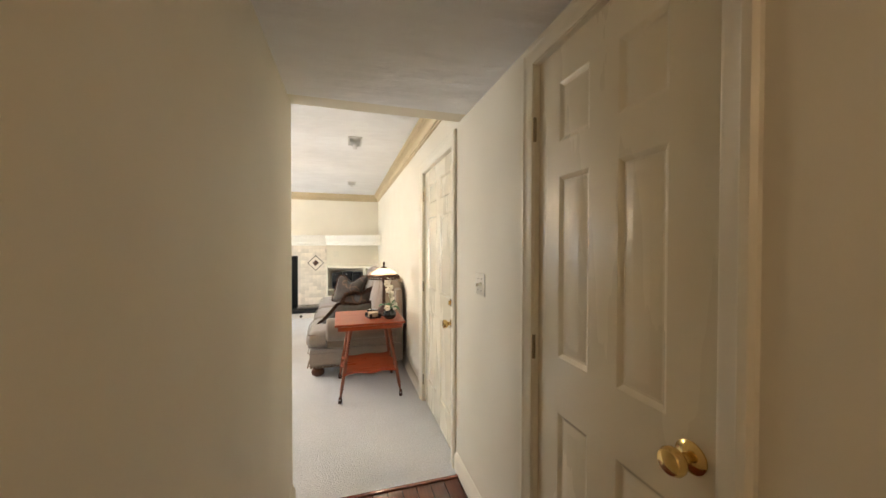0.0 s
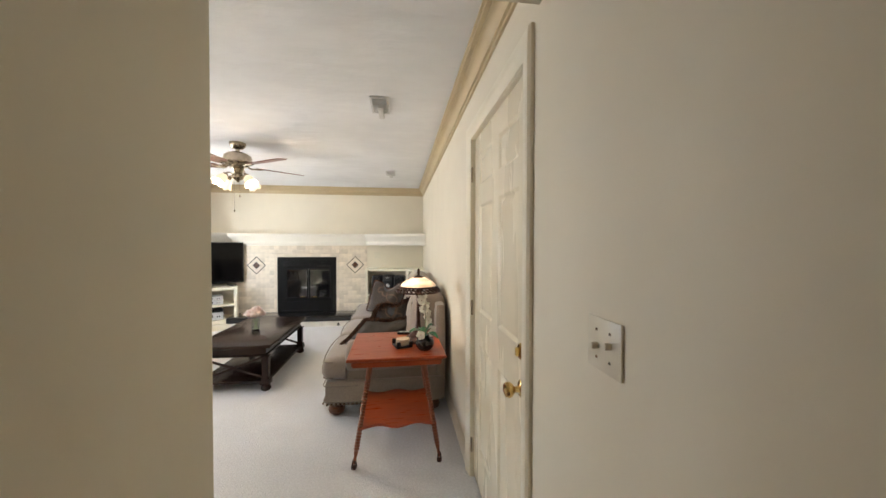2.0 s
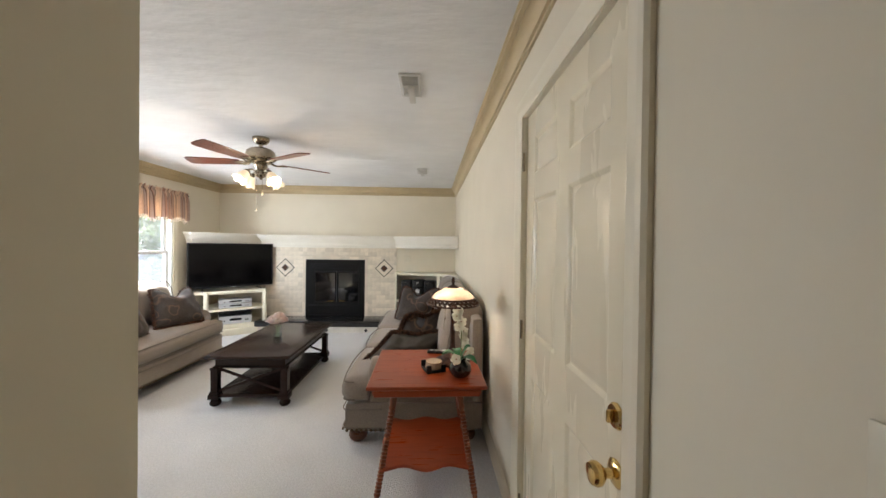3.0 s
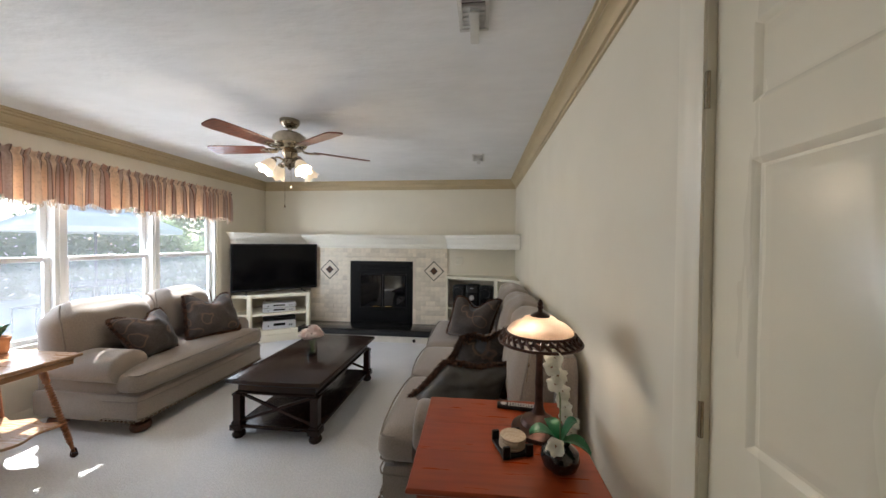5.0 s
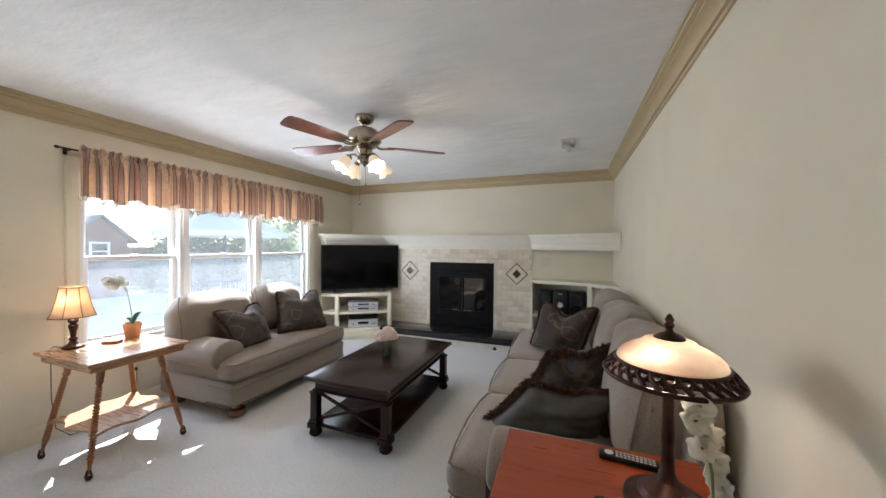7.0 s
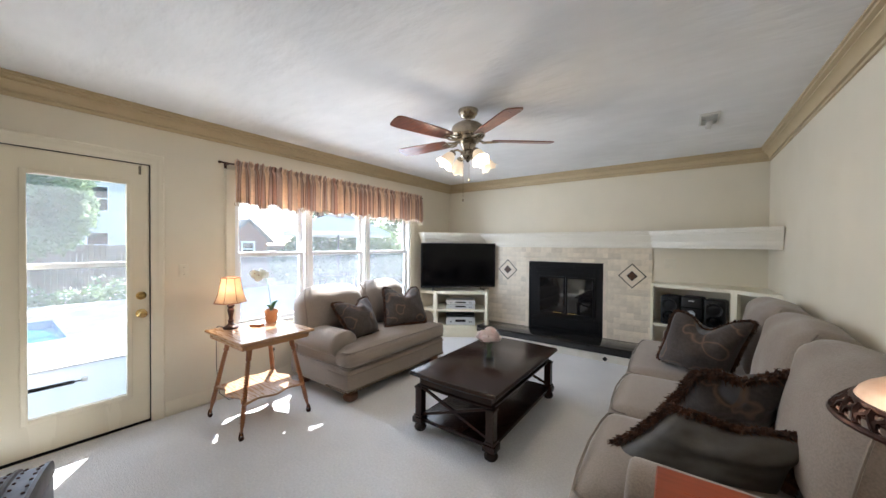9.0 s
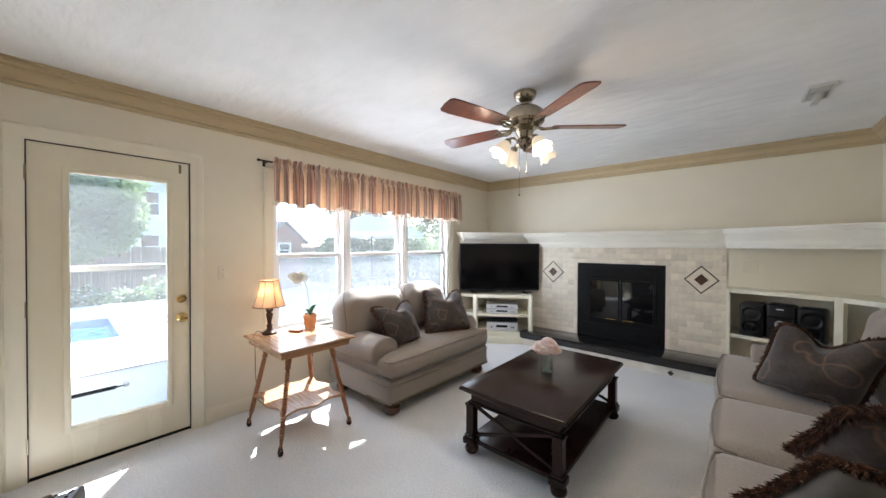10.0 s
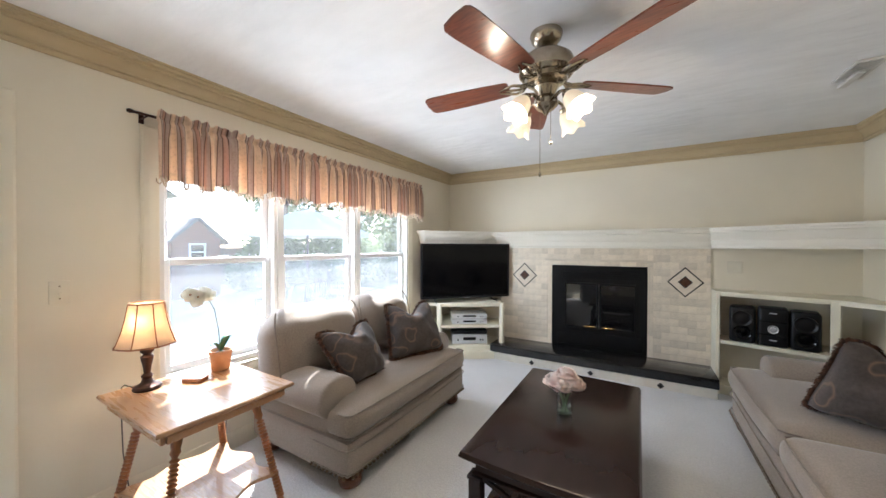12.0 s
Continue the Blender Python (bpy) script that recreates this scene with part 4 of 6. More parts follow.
# stereo
for x, y, w, h, kind in ((0.145, 7.185, 0.185, 0.335, 0), (0.345, 7.135, 0.20, 0.345, 1), (0.54, 7.095, 0.185, 0.335, 0)):
    box = thing("stereo_speaker" if not kind else "stereo", pose(x, y, 0.522, 0, 0, -13), "black stereo with a round silver control" if kind else "black loudspeaker of a compact stereo", "stereo" if kind else "speaker", "stereo set")
    part("cabinet", boxes((-w / 2, w / 2, 0, 0.20, 0, h), b=0.028, seg=4), M_PLASTIC, box)
    for zc_, r, mm in ((0.30, 0.33, M_SCREEN), (0.68, 0.36, M_PLASTIC)) if not kind else ((0.46, 0.17, M_SILVER),):
        bm = bmesh.new()
        rr = w * r
        bm_lathe(bm, [(0, 0.004), (rr * 0.4, 0.006), (rr * 0.75, -0.002), (rr, 0.010), (rr * 1.06, 0.012), (rr * 1.08, 0.0)], 24, m=Matrix.Translation((0, 0, h * zc_)) @ Matrix.Rotation(radians(90), 4, "X"))
        part("knob" if kind else "cone", bm, mm, box, "silver volume dial" if kind else "dark speaker cone")
    part("badge", boxes((-w * 0.12, w * 0.12, -0.003, 0.002, h * 0.86, h * 0.885)), M_SILVER if kind else M_SCREEN, box)
    if kind:
        for zz in (0.30, 0.64):
            part("trim_bar", boxes((-w * 0.46, w * 0.46, -0.004, 0.002, h * zz, h * zz + 0.008), b=0.001), M_SCREEN, box)
        part("button", boxes((-w * 0.12, w * 0.12, -0.004, 0.002, h * 0.16, h * 0.19), b=0.001), M_SILVER, box)


# ---- sofas ----


def make_sofa(name, m, L, D, seats, backs, back_z, arm_z, label, tcushion, back_in=0.165, back_r=0.10, thick=0.135):
    sofa = thing(name, m, label, "sofa")
    aw = 0.25
    bm = bmesh.new()
    bm_soft(bm, (L / 2, D / 2 + 0.004, 0.205), (L / 2 - 0.012, D / 2 - 0.016, 0.115), 0.05, (0, 0.012, 0), 8)
    base = part("base", bm, M_FABRIC, sofa)
    for zz in (0.268, 0.135):
        bm = bmesh.new()
        bm_tube(bm, [(0.008, 0.30, zz), (0.009, 0.07, zz), (0.022, 0.028, zz), (0.06, 0.012, zz), (L * 0.25, 0.006, zz), (L * 0.5, 0.002, zz), (L * 0.75, 0.006, zz), (L - 0.06, 0.012, zz), (L - 0.022, 0.028, zz), (L - 0.009, 0.07, zz), (L - 0.008, 0.30, zz)], 0.0045, 6)
        part("piping", bm, M_PIPING, base)
    bm = bmesh.new()
    bm_soft(bm, (L / 2, D - 0.06, (0.1 + back_z - 0.10) / 2), (L / 2 - 0.05, 0.052, (back_z - 0.20) / 2), 0.045, (0, 0.006, 0), 8)
    part("back_frame", bm, M_FABRIC, sofa)
    roll = arm_z - 0.115
    for side in (0, 1):
        bm = bmesh.new()
        outline = []
        for k in range(19):
            a = radians(-60 + 300 * k / 18)
            outline.append((0.125 + 0.148 * math.cos(a), roll + 0.125 * math.sin(a)))
        outline = [(0.225, 0.10), *outline, (0.03, 0.10)]
        y0 = 0.20 if tcushion else 0.035
        rings = []
        for y, grow in ((y0, 0.90), (y0 + 0.012, 0.985), (y0 + 0.03, 1.0), (D * 0.5, 1.0), (D - 0.16, 0.98), (D - 0.10, 0.92)):
            ring = []
            for x, z in outline:
                cx, cz = 0.125, roll
                px, pz = (cx + (x - cx) * grow, cz + (z - cz) * grow) if z > 0.2 else (cx + (x - cx) * grow, z)
                ring.append(Vector((px if side == 0 else L - px, y, pz)))
            rings.append(ring)
        bm_loft(bm, rings)
        arm = part("arm", bm, M_FABRIC, sofa, angle=60)
        bm = bmesh.new()
        ring = [Vector((0.125 + 0.113 * math.cos(radians(-58 + 296 * k / 24)), y0 + 0.006, roll + 0.108 * math.sin(radians(-58 + 296 * k / 24)))) for k in range(25)]
        bm_tube(bm, [p if side == 0 else Vector((L - p.x, p.y, p.z)) for p in ring], 0.006, 6)
        part("piping", bm, M_PIPING, arm)
    inner = aw - 0.015
    edges = seats
    for i, (a, b) in enumerate(zip(edges, edges[1:])):
        bm = bmesh.new()
        cx, hx = (a + b) / 2, (b - a) / 2 - 0.003
        depth = D - 0.22

        def step(p, u, a=a, b=b, cx=cx):
            if tcushion and p.y + depth / 2 > 0.205:
                lo, hi = (inner if a < inner else a), (L - inner if b > L - inner else b)
                p.x = max(lo - cx, min(hi - cx, p.x))
            return p
        bm_soft(bm, (cx, depth / 2, 0.396), (hx, depth / 2, 0.084), 0.066, (0.006, 0.016, 0.034), 16, sag=step)
        cushion = part("seat_cushion", bm, M_FABRIC, sofa, angle=50)
        for zz in (0.462, 0.332):
            bm = bmesh.new()
            bm_tube(bm, [(cx - hx + 0.010, 0.10, zz), (cx - hx + 0.014, 0.05, zz), (cx - hx + 0.035, 0.018, zz), (cx - hx * 0.6, 0.004, zz + (0.006 if zz > 0.4 else 0)), (cx, -0.004, zz + (0.012 if zz > 0.4 else 0)), (cx + hx * 0.6, 0.004, zz + (0.006 if zz > 0.4 else 0)), (cx + hx - 0.035, 0.018, zz), (cx + hx - 0.014, 0.05, zz), (cx + hx - 0.010, 0.10, zz)], 0.0055, 6)
            part("piping", bm, M_PIPING, cushion)
    for a, b in zip(backs, backs[1:]):
        bm = bmesh.new()
        hz = (back_z - 0.46) / 2
        tilt = Matrix.Translation(((a + b) / 2, D - back_in, 0.46 + hz)) @ Matrix.Rotation(radians(-11), 4, "X")

        def slump(p, u, hx=(b - a) / 2):
            p.z -= 0.028 * (abs(p.x) / hx) ** 4 * max(0, u.z)
            p.z += 0.014 * noise.noise(Vector((p.x * 5, p.y * 5, hx * 9)))
            p.y += 0.012 * noise.noise(Vector((p.x * 5 + 7, p.z * 5, hx * 5)))
            return p
        bm_soft(bm, (0, 0, 0), ((b - a) / 2 - 0.004, thick, hz), back_r, (0.006, 0.04, 0.015), 16, m=tilt, sag=slump)
        cushion = part("back_cushion", bm, M_FABRIC, sofa, angle=60)
        for s in (-1, 1):
            bm = bmesh.new()
            hx = (b - a) / 2 - 0.012
            bm_tube(bm, [tilt @ Vector((s * hx * f, 0.043 - thick + dy, zz)) for f, dy, zz in ((1, 0.0, -hz + 0.05), (1.0, -0.004, 0), (0.995, 0, hz - 0.11), (0.96, 0.012, hz - 0.055), (0.9, 0.03, hz - 0.02))], 0.0055, 6)
            part("piping", bm, M_PIPING, cushion)
    for x in (0.12, L - 0.12):
        for y in (0.11, D - 0.13):
            bm = bmesh.new()
            bm_lathe(bm, [(0, 0), (0.042, 0), (0.062, 0.015), (0.07, 0.04), (0.064, 0.065), (0.045, 0.08), (0.05, 0.10), (0, 0.10)], 20, at=(x, y, 0))
            part("foot", bm, M_BUN, sofa, "turned wooden bun foot")
    bm = bmesh.new()
    spots = [(x, 0.014, 0.118) for x in np.arange(0.05, L - 0.03, 0.034)] + [(s, y, 0.118) for s in (0.012, L - 0.012) for y in np.arange(0.05, 0.34, 0.034)]
    for x, y, z in spots:
        out = Vector((0, -1, 0)) if y < 0.03 else Vector((-1 if x < 0.1 else 1, 0, 0))
        q = out.to_track_quat("Z", "Y").to_matrix().to_4x4()
        bm_lathe(bm, [(0.011, -0.006), (0.011, 0.002), (0.007, 0.007), (0, 0.008)], 8, m=Matrix.Translation((x, y, z)) @ q)
    tagged(part("nailhead_trim", bm, M_NAIL, sofa, "row of bronze nailheads along the hem"), kind="stuff")
    return sofa


make_sofa("sofa", pose(-0.075, 6.56, 0, 0, 0, -90), 2.68, 1.05, [0.008, 1.12, 1.85, 2.672], [0.20, 0.98, 1.72, 2.48], 1.02, 0.60, "long taupe fabric sofa with rolled arms and loose cushions", True)
make_sofa("loveseat", pose(-2.05, 4.40, 0, 0, 0, 90), 1.46, 0.97, [0.008, 1.452], [-0.02, 0.74, 1.42], 0.975, 0.61, "taupe fabric loveseat with rolled arms and nailhead trim under the window", True, 0.215, 0.165, 0.18)


def make_pillow(low_a, low_b, top_b, top_a, material, label, plump=0.10, fringe=0.035, tufts=260, dent=0.05):
    """A slumped square pillow between four corners: bulging cover, pinched edges, a dented top and fur along the seam."""
    q = [Vector(c) for c in (low_a, low_b, top_b, top_a)]
    mid_ = sum(q, Vector()) / 4
    q = [c - mid_ for c in q]
    out = (q[1] - q[3]).cross(q[2] - q[0]).normalized()
    size = ((q[1] - q[0]).length + (q[2] - q[3]).length) / 2
    pillow = thing("throw_pillow", Matrix.Translation(mid_), label, "pillow", "throw pillows")
    seed = Vector((mid_.y * 3, mid_.x * 5, 0.7))

    def seam(u, v):
        a, b = (u + 1) / 2, (v + 1) / 2
        p = q[0].lerp(q[1], a).lerp(q[3].lerp(q[2], a), b)
        p = p * (1 - 0.09 * (u * v) ** 4)
        p = p - (q[1] - q[0]) * 0.05 * u * (1 - v * v) - (q[3] - q[0]) * 0.05 * v * (1 - u * u)
        p = p - (q[3] - q[0]).normalized() * dent * max(0, v) ** 2 * math.exp(-(u * 2.6) ** 2)
        return p + out * 0.018 * noise.noise(Vector((u * 1.7, v * 1.7, 3)) + seed)
    n = 22
    bm = bmesh.new()
    grid = {}
    for side in (1, -1):
        for i in range(n + 1):
            for j in range(n + 1):
                u, v = 2 * i / n - 1, 2 * j / n - 1
                if side < 0 and (i in (0, n) or j in (0, n)):
                    grid[side, i, j] = grid[1, i, j]
                    continue
                full = max(0.0, (1 - u * u) * (1 - v * v))
                puff = plump * full ** 0.40 * (1 - 0.22 * v)
                puff += 0.024 * full ** 0.5 * noise.noise(Vector((u * 1.9, v * 1.9, side * 2)) + seed) + 0.010 * full ** 0.5 * noise.noise(Vector((u * 4.6, v * 3.2, side * 5)) + seed)
                puff += 0.008 * (1 - full) * full ** 0.3 * math.sin(9 * math.atan2(v, u) + 3 * side)
                grid[side, i, j] = bm.verts.new(seam(u, v) + out * side * puff)
    for side in (1, -1):
        for i in range(n):
            for j in range(n):
                bm.faces.new([grid[side, i, j], grid[side, i + 1, j], grid[side, i + 1, j + 1], grid[side, i, j + 1]][::side])
    part("cover", bm, material, pillow, angle=80)
    bm = bmesh.new()
    rnd = random.Random(int(size * 1000))
    for k in range(tufts):
        s = 4 * (k + rnd.random()) / tufts
        e, f = int(s) % 4, s - int(s)
        w = 2 * f - 1
        u, v = ((w, -1), (1, w), (-w, 1), (-1, -w))[e]
        p = seam(u, v)
        away = (p - seam(u * 0.8, v * 0.8)).normalized()
        for _ in range(5):
            d = (away + Vector((rnd.gauss(0, 0.55), rnd.gauss(0, 0.55), rnd.gauss(0, 0.55)))).normalized()
            l = fringe * rnd.uniform(0.55, 1.15)
            droop = Vector((rnd.gauss(0, 0.12), rnd.gauss(0, 0.12), -0.25)) * l
            bm_tube(bm, [p - away * 0.008, p + d * l * 0.6, p + d * l + droop], [0.0034, 0.0034, 0.001], 3)
    tagged(part("fringe", bm, M_FRINGE, pillow, "dark brown fur fringe round the edge"), kind="stuff")
    return pillow


make_pillow((0.10, 5.74, 0.52), (0.55, 5.62, 0.50), (0.69, 5.54, 0.94), (0.22, 5.64, 0.95), M_PAISLEY, "grey brown paisley pillow with dark fringe on the sofa", 0.16, 0.024, 340, 0.11)
make_pillow((0.20, 4.84, 0.49), (0.64, 4.88, 0.50), (0.73, 4.74, 0.85), (0.34, 4.70, 0.78), M_PAISLEY, "brown patterned pillow with thick fringe slumped on the sofa", 0.105, 0.046, 1000, 0.05)
make_pillow((-0.02, 4.30, 0.45), (0.60, 4.36, 0.46), (0.70, 4.33, 0.72), (0.24, 4.35, 0.71), M_SATIN, "grey green satin pillow with thick brown fringe on the sofa", 0.125, 0.040, 1100, 0.025)
make_pillow((-2.30, 4.66, 0.485), (-2.31, 5.00, 0.49), (-2.47, 4.98, 0.87), (-2.54, 4.57, 0.84), M_PAISLEY, "grey brown fringed pillow leaning on the loveseat arm", 0.145, 0.026, 420, 0.08)
make_pillow((-2.37, 5.14, 0.50), (-2.19, 5.66, 0.50), (-2.46, 5.80, 0.89), (-2.52, 5.24, 0.94), M_PAISLEY, "grey brown paisley pillow with dark fringe on the loveseat", 0.13, 0.030, 440, 0.13)

# ---- coffee table ----


def coffee_table():
    t = thing("coffee_table", pose(-1.043, 5.105, 0), "dark espresso wood coffee table with a low shelf and crossed ends", "coffee table")
    hx, hy = 0.367, 0.628

    def bowed(k, grow, z):
        """A long top whose short ends bow out."""
        pts = []
        for s, sign in ((-1, 1), (1, -1)):
            for i in range(9):
                u = (i / 8 * 2 - 1) * sign
                pts.append((u * (hx + grow), s * (hy + grow + k * (1 - u * u)), z))
        return [Vector(p) for p in pts]
    bm = bmesh.new()
    bm_loft(bm, [bowed(0.02, -0.012, 0.424), bowed(0.02, 0.0, 0.430), bowed(0.02, 0.004, 0.437), bowed(0.02, 0.0, 0.447), bowed(0.02, -0.004, 0.456), bowed(0.02, -0.012, 0.46)])
    part("tabletop", bm, M_ESPRESSO, t, angle=30)
    bm = bmesh.new()
    bm_loft(bm, [bowed(0.012, -0.055, 0.335), bowed(0.012, -0.045, 0.342), bowed(0.012, -0.045, 0.350), bowed(0.012, -0.058, 0.356), bowed(0.012, -0.058, 0.41), bowed(0.012, -0.035, 0.424)])
    part("apron", bm, M_ESPRESSO, t, angle=30)
    part("lower_shelf", boxes((-0.325, 0.325, -0.585, 0.585, 0.075, 0.105), b=0.006, seg=2), M_ESPRESSO, t)
    for sx in (-1, 1):
        for sy in (-1, 1):
            x, y = sx * 0.305, sy * 0.565
            leg = part("leg", boxes((x - 0.03, x + 0.03, y - 0.03, y + 0.03, 0.112, 0.337), (x - 0.038, x + 0.038, y - 0.038, y + 0.038, 0.105, 0.125), (x - 0.036, x + 0.036, y - 0.036, y + 0.036, 0.322, 0.338), b=0.003), M_ESPRESSO, t)
            part("block", boxes((x - 0.046, x + 0.046, y - 0.046, y + 0.046, 0.062, 0.106), b=0.006, seg=2), M_ESPRESSO, t)
            bm = bmesh.new()
            bm_lathe(bm, [(0, 0), (0.034, 0), (0.045, 0.012), (0.048, 0.028), (0.040, 0.045), (0.028, 0.054), (0.028, 0.063), (0, 0.063)], 18, at=(x, y, 0))
            part("foot", bm, M_ESPRESSO, leg)
    for sy in (-1, 1):
        for s in (-1, 1):
            bm = bmesh.new()
            a, b = Vector((-0.28 * s, sy * 0.565, 0.125)), Vector((0.28 * s, sy * 0.565, 0.325))
            d = (b - a)
            q = Matrix.Translation(a) @ d.to_track_quat("X", "Z").to_matrix().to_4x4()
            bm_box(bm, 0, d.length, -0.009 + 0.004 * s, 0.009 + 0.004 * s, -0.011, 0.011, b=0.003, m=q)
            part("cross_brace", bm, M_ESPRESSO, t)
    return t


coffee_table()

vase = thing("flower_vase", pose(-1.05, 5.085, 0.46), "clear glass vase of pale pink peonies in water", "vase")
bm = bmesh.new()
bm_lathe(bm, [(0, 0), (0.040, 0), (0.042, 0.006), (0.042, 0.115), (0.0445, 0.12), (0.0395, 0.12), (0.0385, 0.012), (0, 0.010)], 28)
part("glass", bm, M_VASEGLASS, vase).visible_shadow = False
bm = bmesh.new()
bm_lathe(bm, [(0, 0.0115), (0.0375, 0.0125), (0.0375, 0.052), (0, 0.052)], 24)
part("water", bm, clear_glass("vase_water", (0.92, 0.96, 0.94)), vase).visible_shadow = False
rnd = random.Random(4)
bm = bmesh.new()
for k in range(7):
    a = k * 0.9
    bm_tube(bm, [(0.02 * math.cos(a), 0.02 * math.sin(a), 0.014), (0.012 * math.cos(a + 2), 0.012 * math.sin(a + 2), 0.07), (0.03 * math.cos(a + 3), 0.03 * math.sin(a + 3), 0.13)], 0.0022, 6)
part("stems", bm, M_STEM, vase)


def bloom(parent, at, r, material, seed, petals=34):
    rnd = random.Random(seed)
    bm = bmesh.new()
    for k in range(petals):
        lay = k / petals
        a = k * 2.399
        rise = 0.15 + 1.25 * (1 - lay)
        d = Vector((math.cos(a) * math.cos(rise), math.sin(a) * math.cos(rise), math.sin(rise)))
        side = d.cross(Vector((0, 0, 1))).normalized()
        up = side.cross(d)
        size = r * (0.42 + 0.25 * lay)
        base = Vector(at) + d * r * 0.25
        rings = []
        for u in (0, 0.35, 0.7, 1.0):
            w = size * math.sin(math.pi * (0.12 + 0.72 * u)) * rnd.uniform(0.85, 1.15)
            mid_ = base + d * r * (0.15 + 0.80 * u) + up * (size * (0.7 - 0.5 * lay) * u * u + rnd.uniform(-0.12, 0.12) * r)
            rings.append([mid_ + side * w * s + up * (-0.25 * w * (1 - abs(s)) + 0.001 * (1 if s == 0 else 0)) for s in (-1, -0.4, 0.4, 1)])
        bm_loft(bm, rings, close=False, caps=False)
    return part("bloom", bm, material, parent, angle=80)


for k, (x, y, z, r) in enumerate(((-0.045, -0.02, 0.16, 0.062), (0.05, -0.012, 0.158, 0.06), (0.0, 0.045, 0.165, 0.06), (0.0, -0.045, 0.15, 0.055), (0.008, 0.0, 0.195, 0.06))):
    bloom(vase, (x, y, z), r, M_PINK, k)

# ---- the two side tables with spool-turned legs ----


def side_table(m, label, top_mat, leg_mat, wx, wy):
    t = thing("side_table", m, label, "side table", "spool-legged side tables")
    H = 0.71
    bm = bmesh.new()
    bm_loft(bm, [[Vector((sx * (wx / 2 + g_), sy * (wy / 2 + g_), z)) for sx, sy in ((-1, -1), (1, -1), (1, 1), (-1, 1))] for g_, z in ((-0.03, H - 0.034), (-0.022, H - 0.026), (-0.004, H - 0.020), (0, H - 0.014), (0, H - 0.005), (-0.004, H))])
    part("tabletop", bm, top_mat, t, angle=25)
    for y in (-0.11, 0.085):
        part("board_joint", boxes((-wx / 2 + 0.006, wx / 2 - 0.006, y - 0.0008, y + 0.0008, H - 0.002, H + 0.0004)), leg_mat, t, "fine dark joint between the boards")
    ax, ay = wx * 0.27, wy * 0.27
    ex, ey = wx / 2 - 0.035, wy / 2 - 0.035
    part("apron", boxes((-ex, ex, -ey - 0.009, -ey + 0.009, H - 0.066, H - 0.032), (-ex, ex, ey - 0.009, ey + 0.009, H - 0.066, H - 0.032), (-ex - 0.009, -ex + 0.009, -ey + 0.009, ey - 0.009, H - 0.066, H - 0.032), (ex - 0.009, ex + 0.009, -ey + 0.009, ey - 0.009, H - 0.066, H - 0.032), b=0.003), top_mat, t)
    fx, fy = wx * 0.43, wy * 0.46
    for sx in (-1, 1):
        for sy in (-1, 1):
            a, b = Vector((sx * fx, sy * fy, 0.035)), Vector((sx * ax, sy * ay, H - 0.03))
            d = b - a
            q = Matrix.Translation(a) @ d.to_track_quat("Z", "Y").to_matrix().to_4x4()
            prof = [(0, 0), (0.009, 0), (0.010, 0.05), (0.014, 0.07)]
            L_ = d.length
            z = 0.08
            while z < L_ - 0.16:
                prof += [(0.011, z), (0.0185, z + 0.006), (0.0185, z + 0.011), (0.011, z + 0.017)]
                z += 0.0185
            prof += [(0.014, z + 0.01), (0.021, z + 0.02), (0.017, z + 0.035), (0.021, z + 0.06), (0.019, L_ - 0.01), (0, L_)]
            bm = bmesh.new()
            bm_lathe(bm, prof, 12, m=q)
            leg = part("leg", bm, leg_mat, t, angle=50)
            bm = bmesh.new()
            bm_lathe(bm, [(0, 0), (0.010, 0.001), (0.015, 0.007), (0.016, 0.014), (0.012, 0.023), (0, 0.027)], 14, at=(sx * fx, sy * fy, 0))
            for k in range(4):
                c = k * math.pi / 2 + 0.6
                o = Vector((math.cos(c), math.sin(c), 0))
                f = Vector((sx * fx, sy * fy, 0))
                bm_tube(bm, [f + o * 0.008 + Vector((0, 0, 0.06)), f + o * 0.014 + Vector((0, 0, 0.04)), f + o * 0.018 + Vector((0, 0, 0.018)), f + o * 0.016 + Vector((0, 0, 0.005))], [0.005, 0.004, 0.004, 0.002], 6)
            part("claw_foot", bm, M_IRON, leg, "dark metal claw and ball foot")
    zs = 0.235
    k = 0.235 / 0.68
    sx_, sy_ = fx + (ax - fx) * k + 0.012, fy + (ay - fy) * k + 0.012
    outline = []
    for e in range(4):
        for i in range(16):
            u = i / 16 * 2 - 1
            wob = 0.020 * math.cos(u * math.pi * 2) + 0.010 * (1 - u * u) - 0.012
            outline.append(((u * sx_, -sy_ - wob), (sx_ + wob, u * sy_), (-u * sx_, sy_ + wob), (-sx_ - wob, -u * sy_))[e])
    bm = bmesh.new()
    bm_loft(bm, [[Vector((x * g_, y * g_, z)) for x, y in outline] for g_, z in ((0.985, zs), (1.0, zs + 0.004), (1.0, zs + 0.014), (0.985, zs + 0.018))])
    part("lower_shelf", bm, top_mat, t)
    return t


side_table(pose(0.545, 3.545, 0, 0, 0, 1), "reddish cherry side table with spool-turned legs beside the sofa", M_CHERRY, M_CHERRYLEG, 0.635, 0.635)
side_table(pose(-2.56, 3.91, 0), "golden oak side table with spool-turned splayed legs by the window", M_OAK, M_OAKLEG, 0.655, 0.575)

# ---- ceiling fan ----


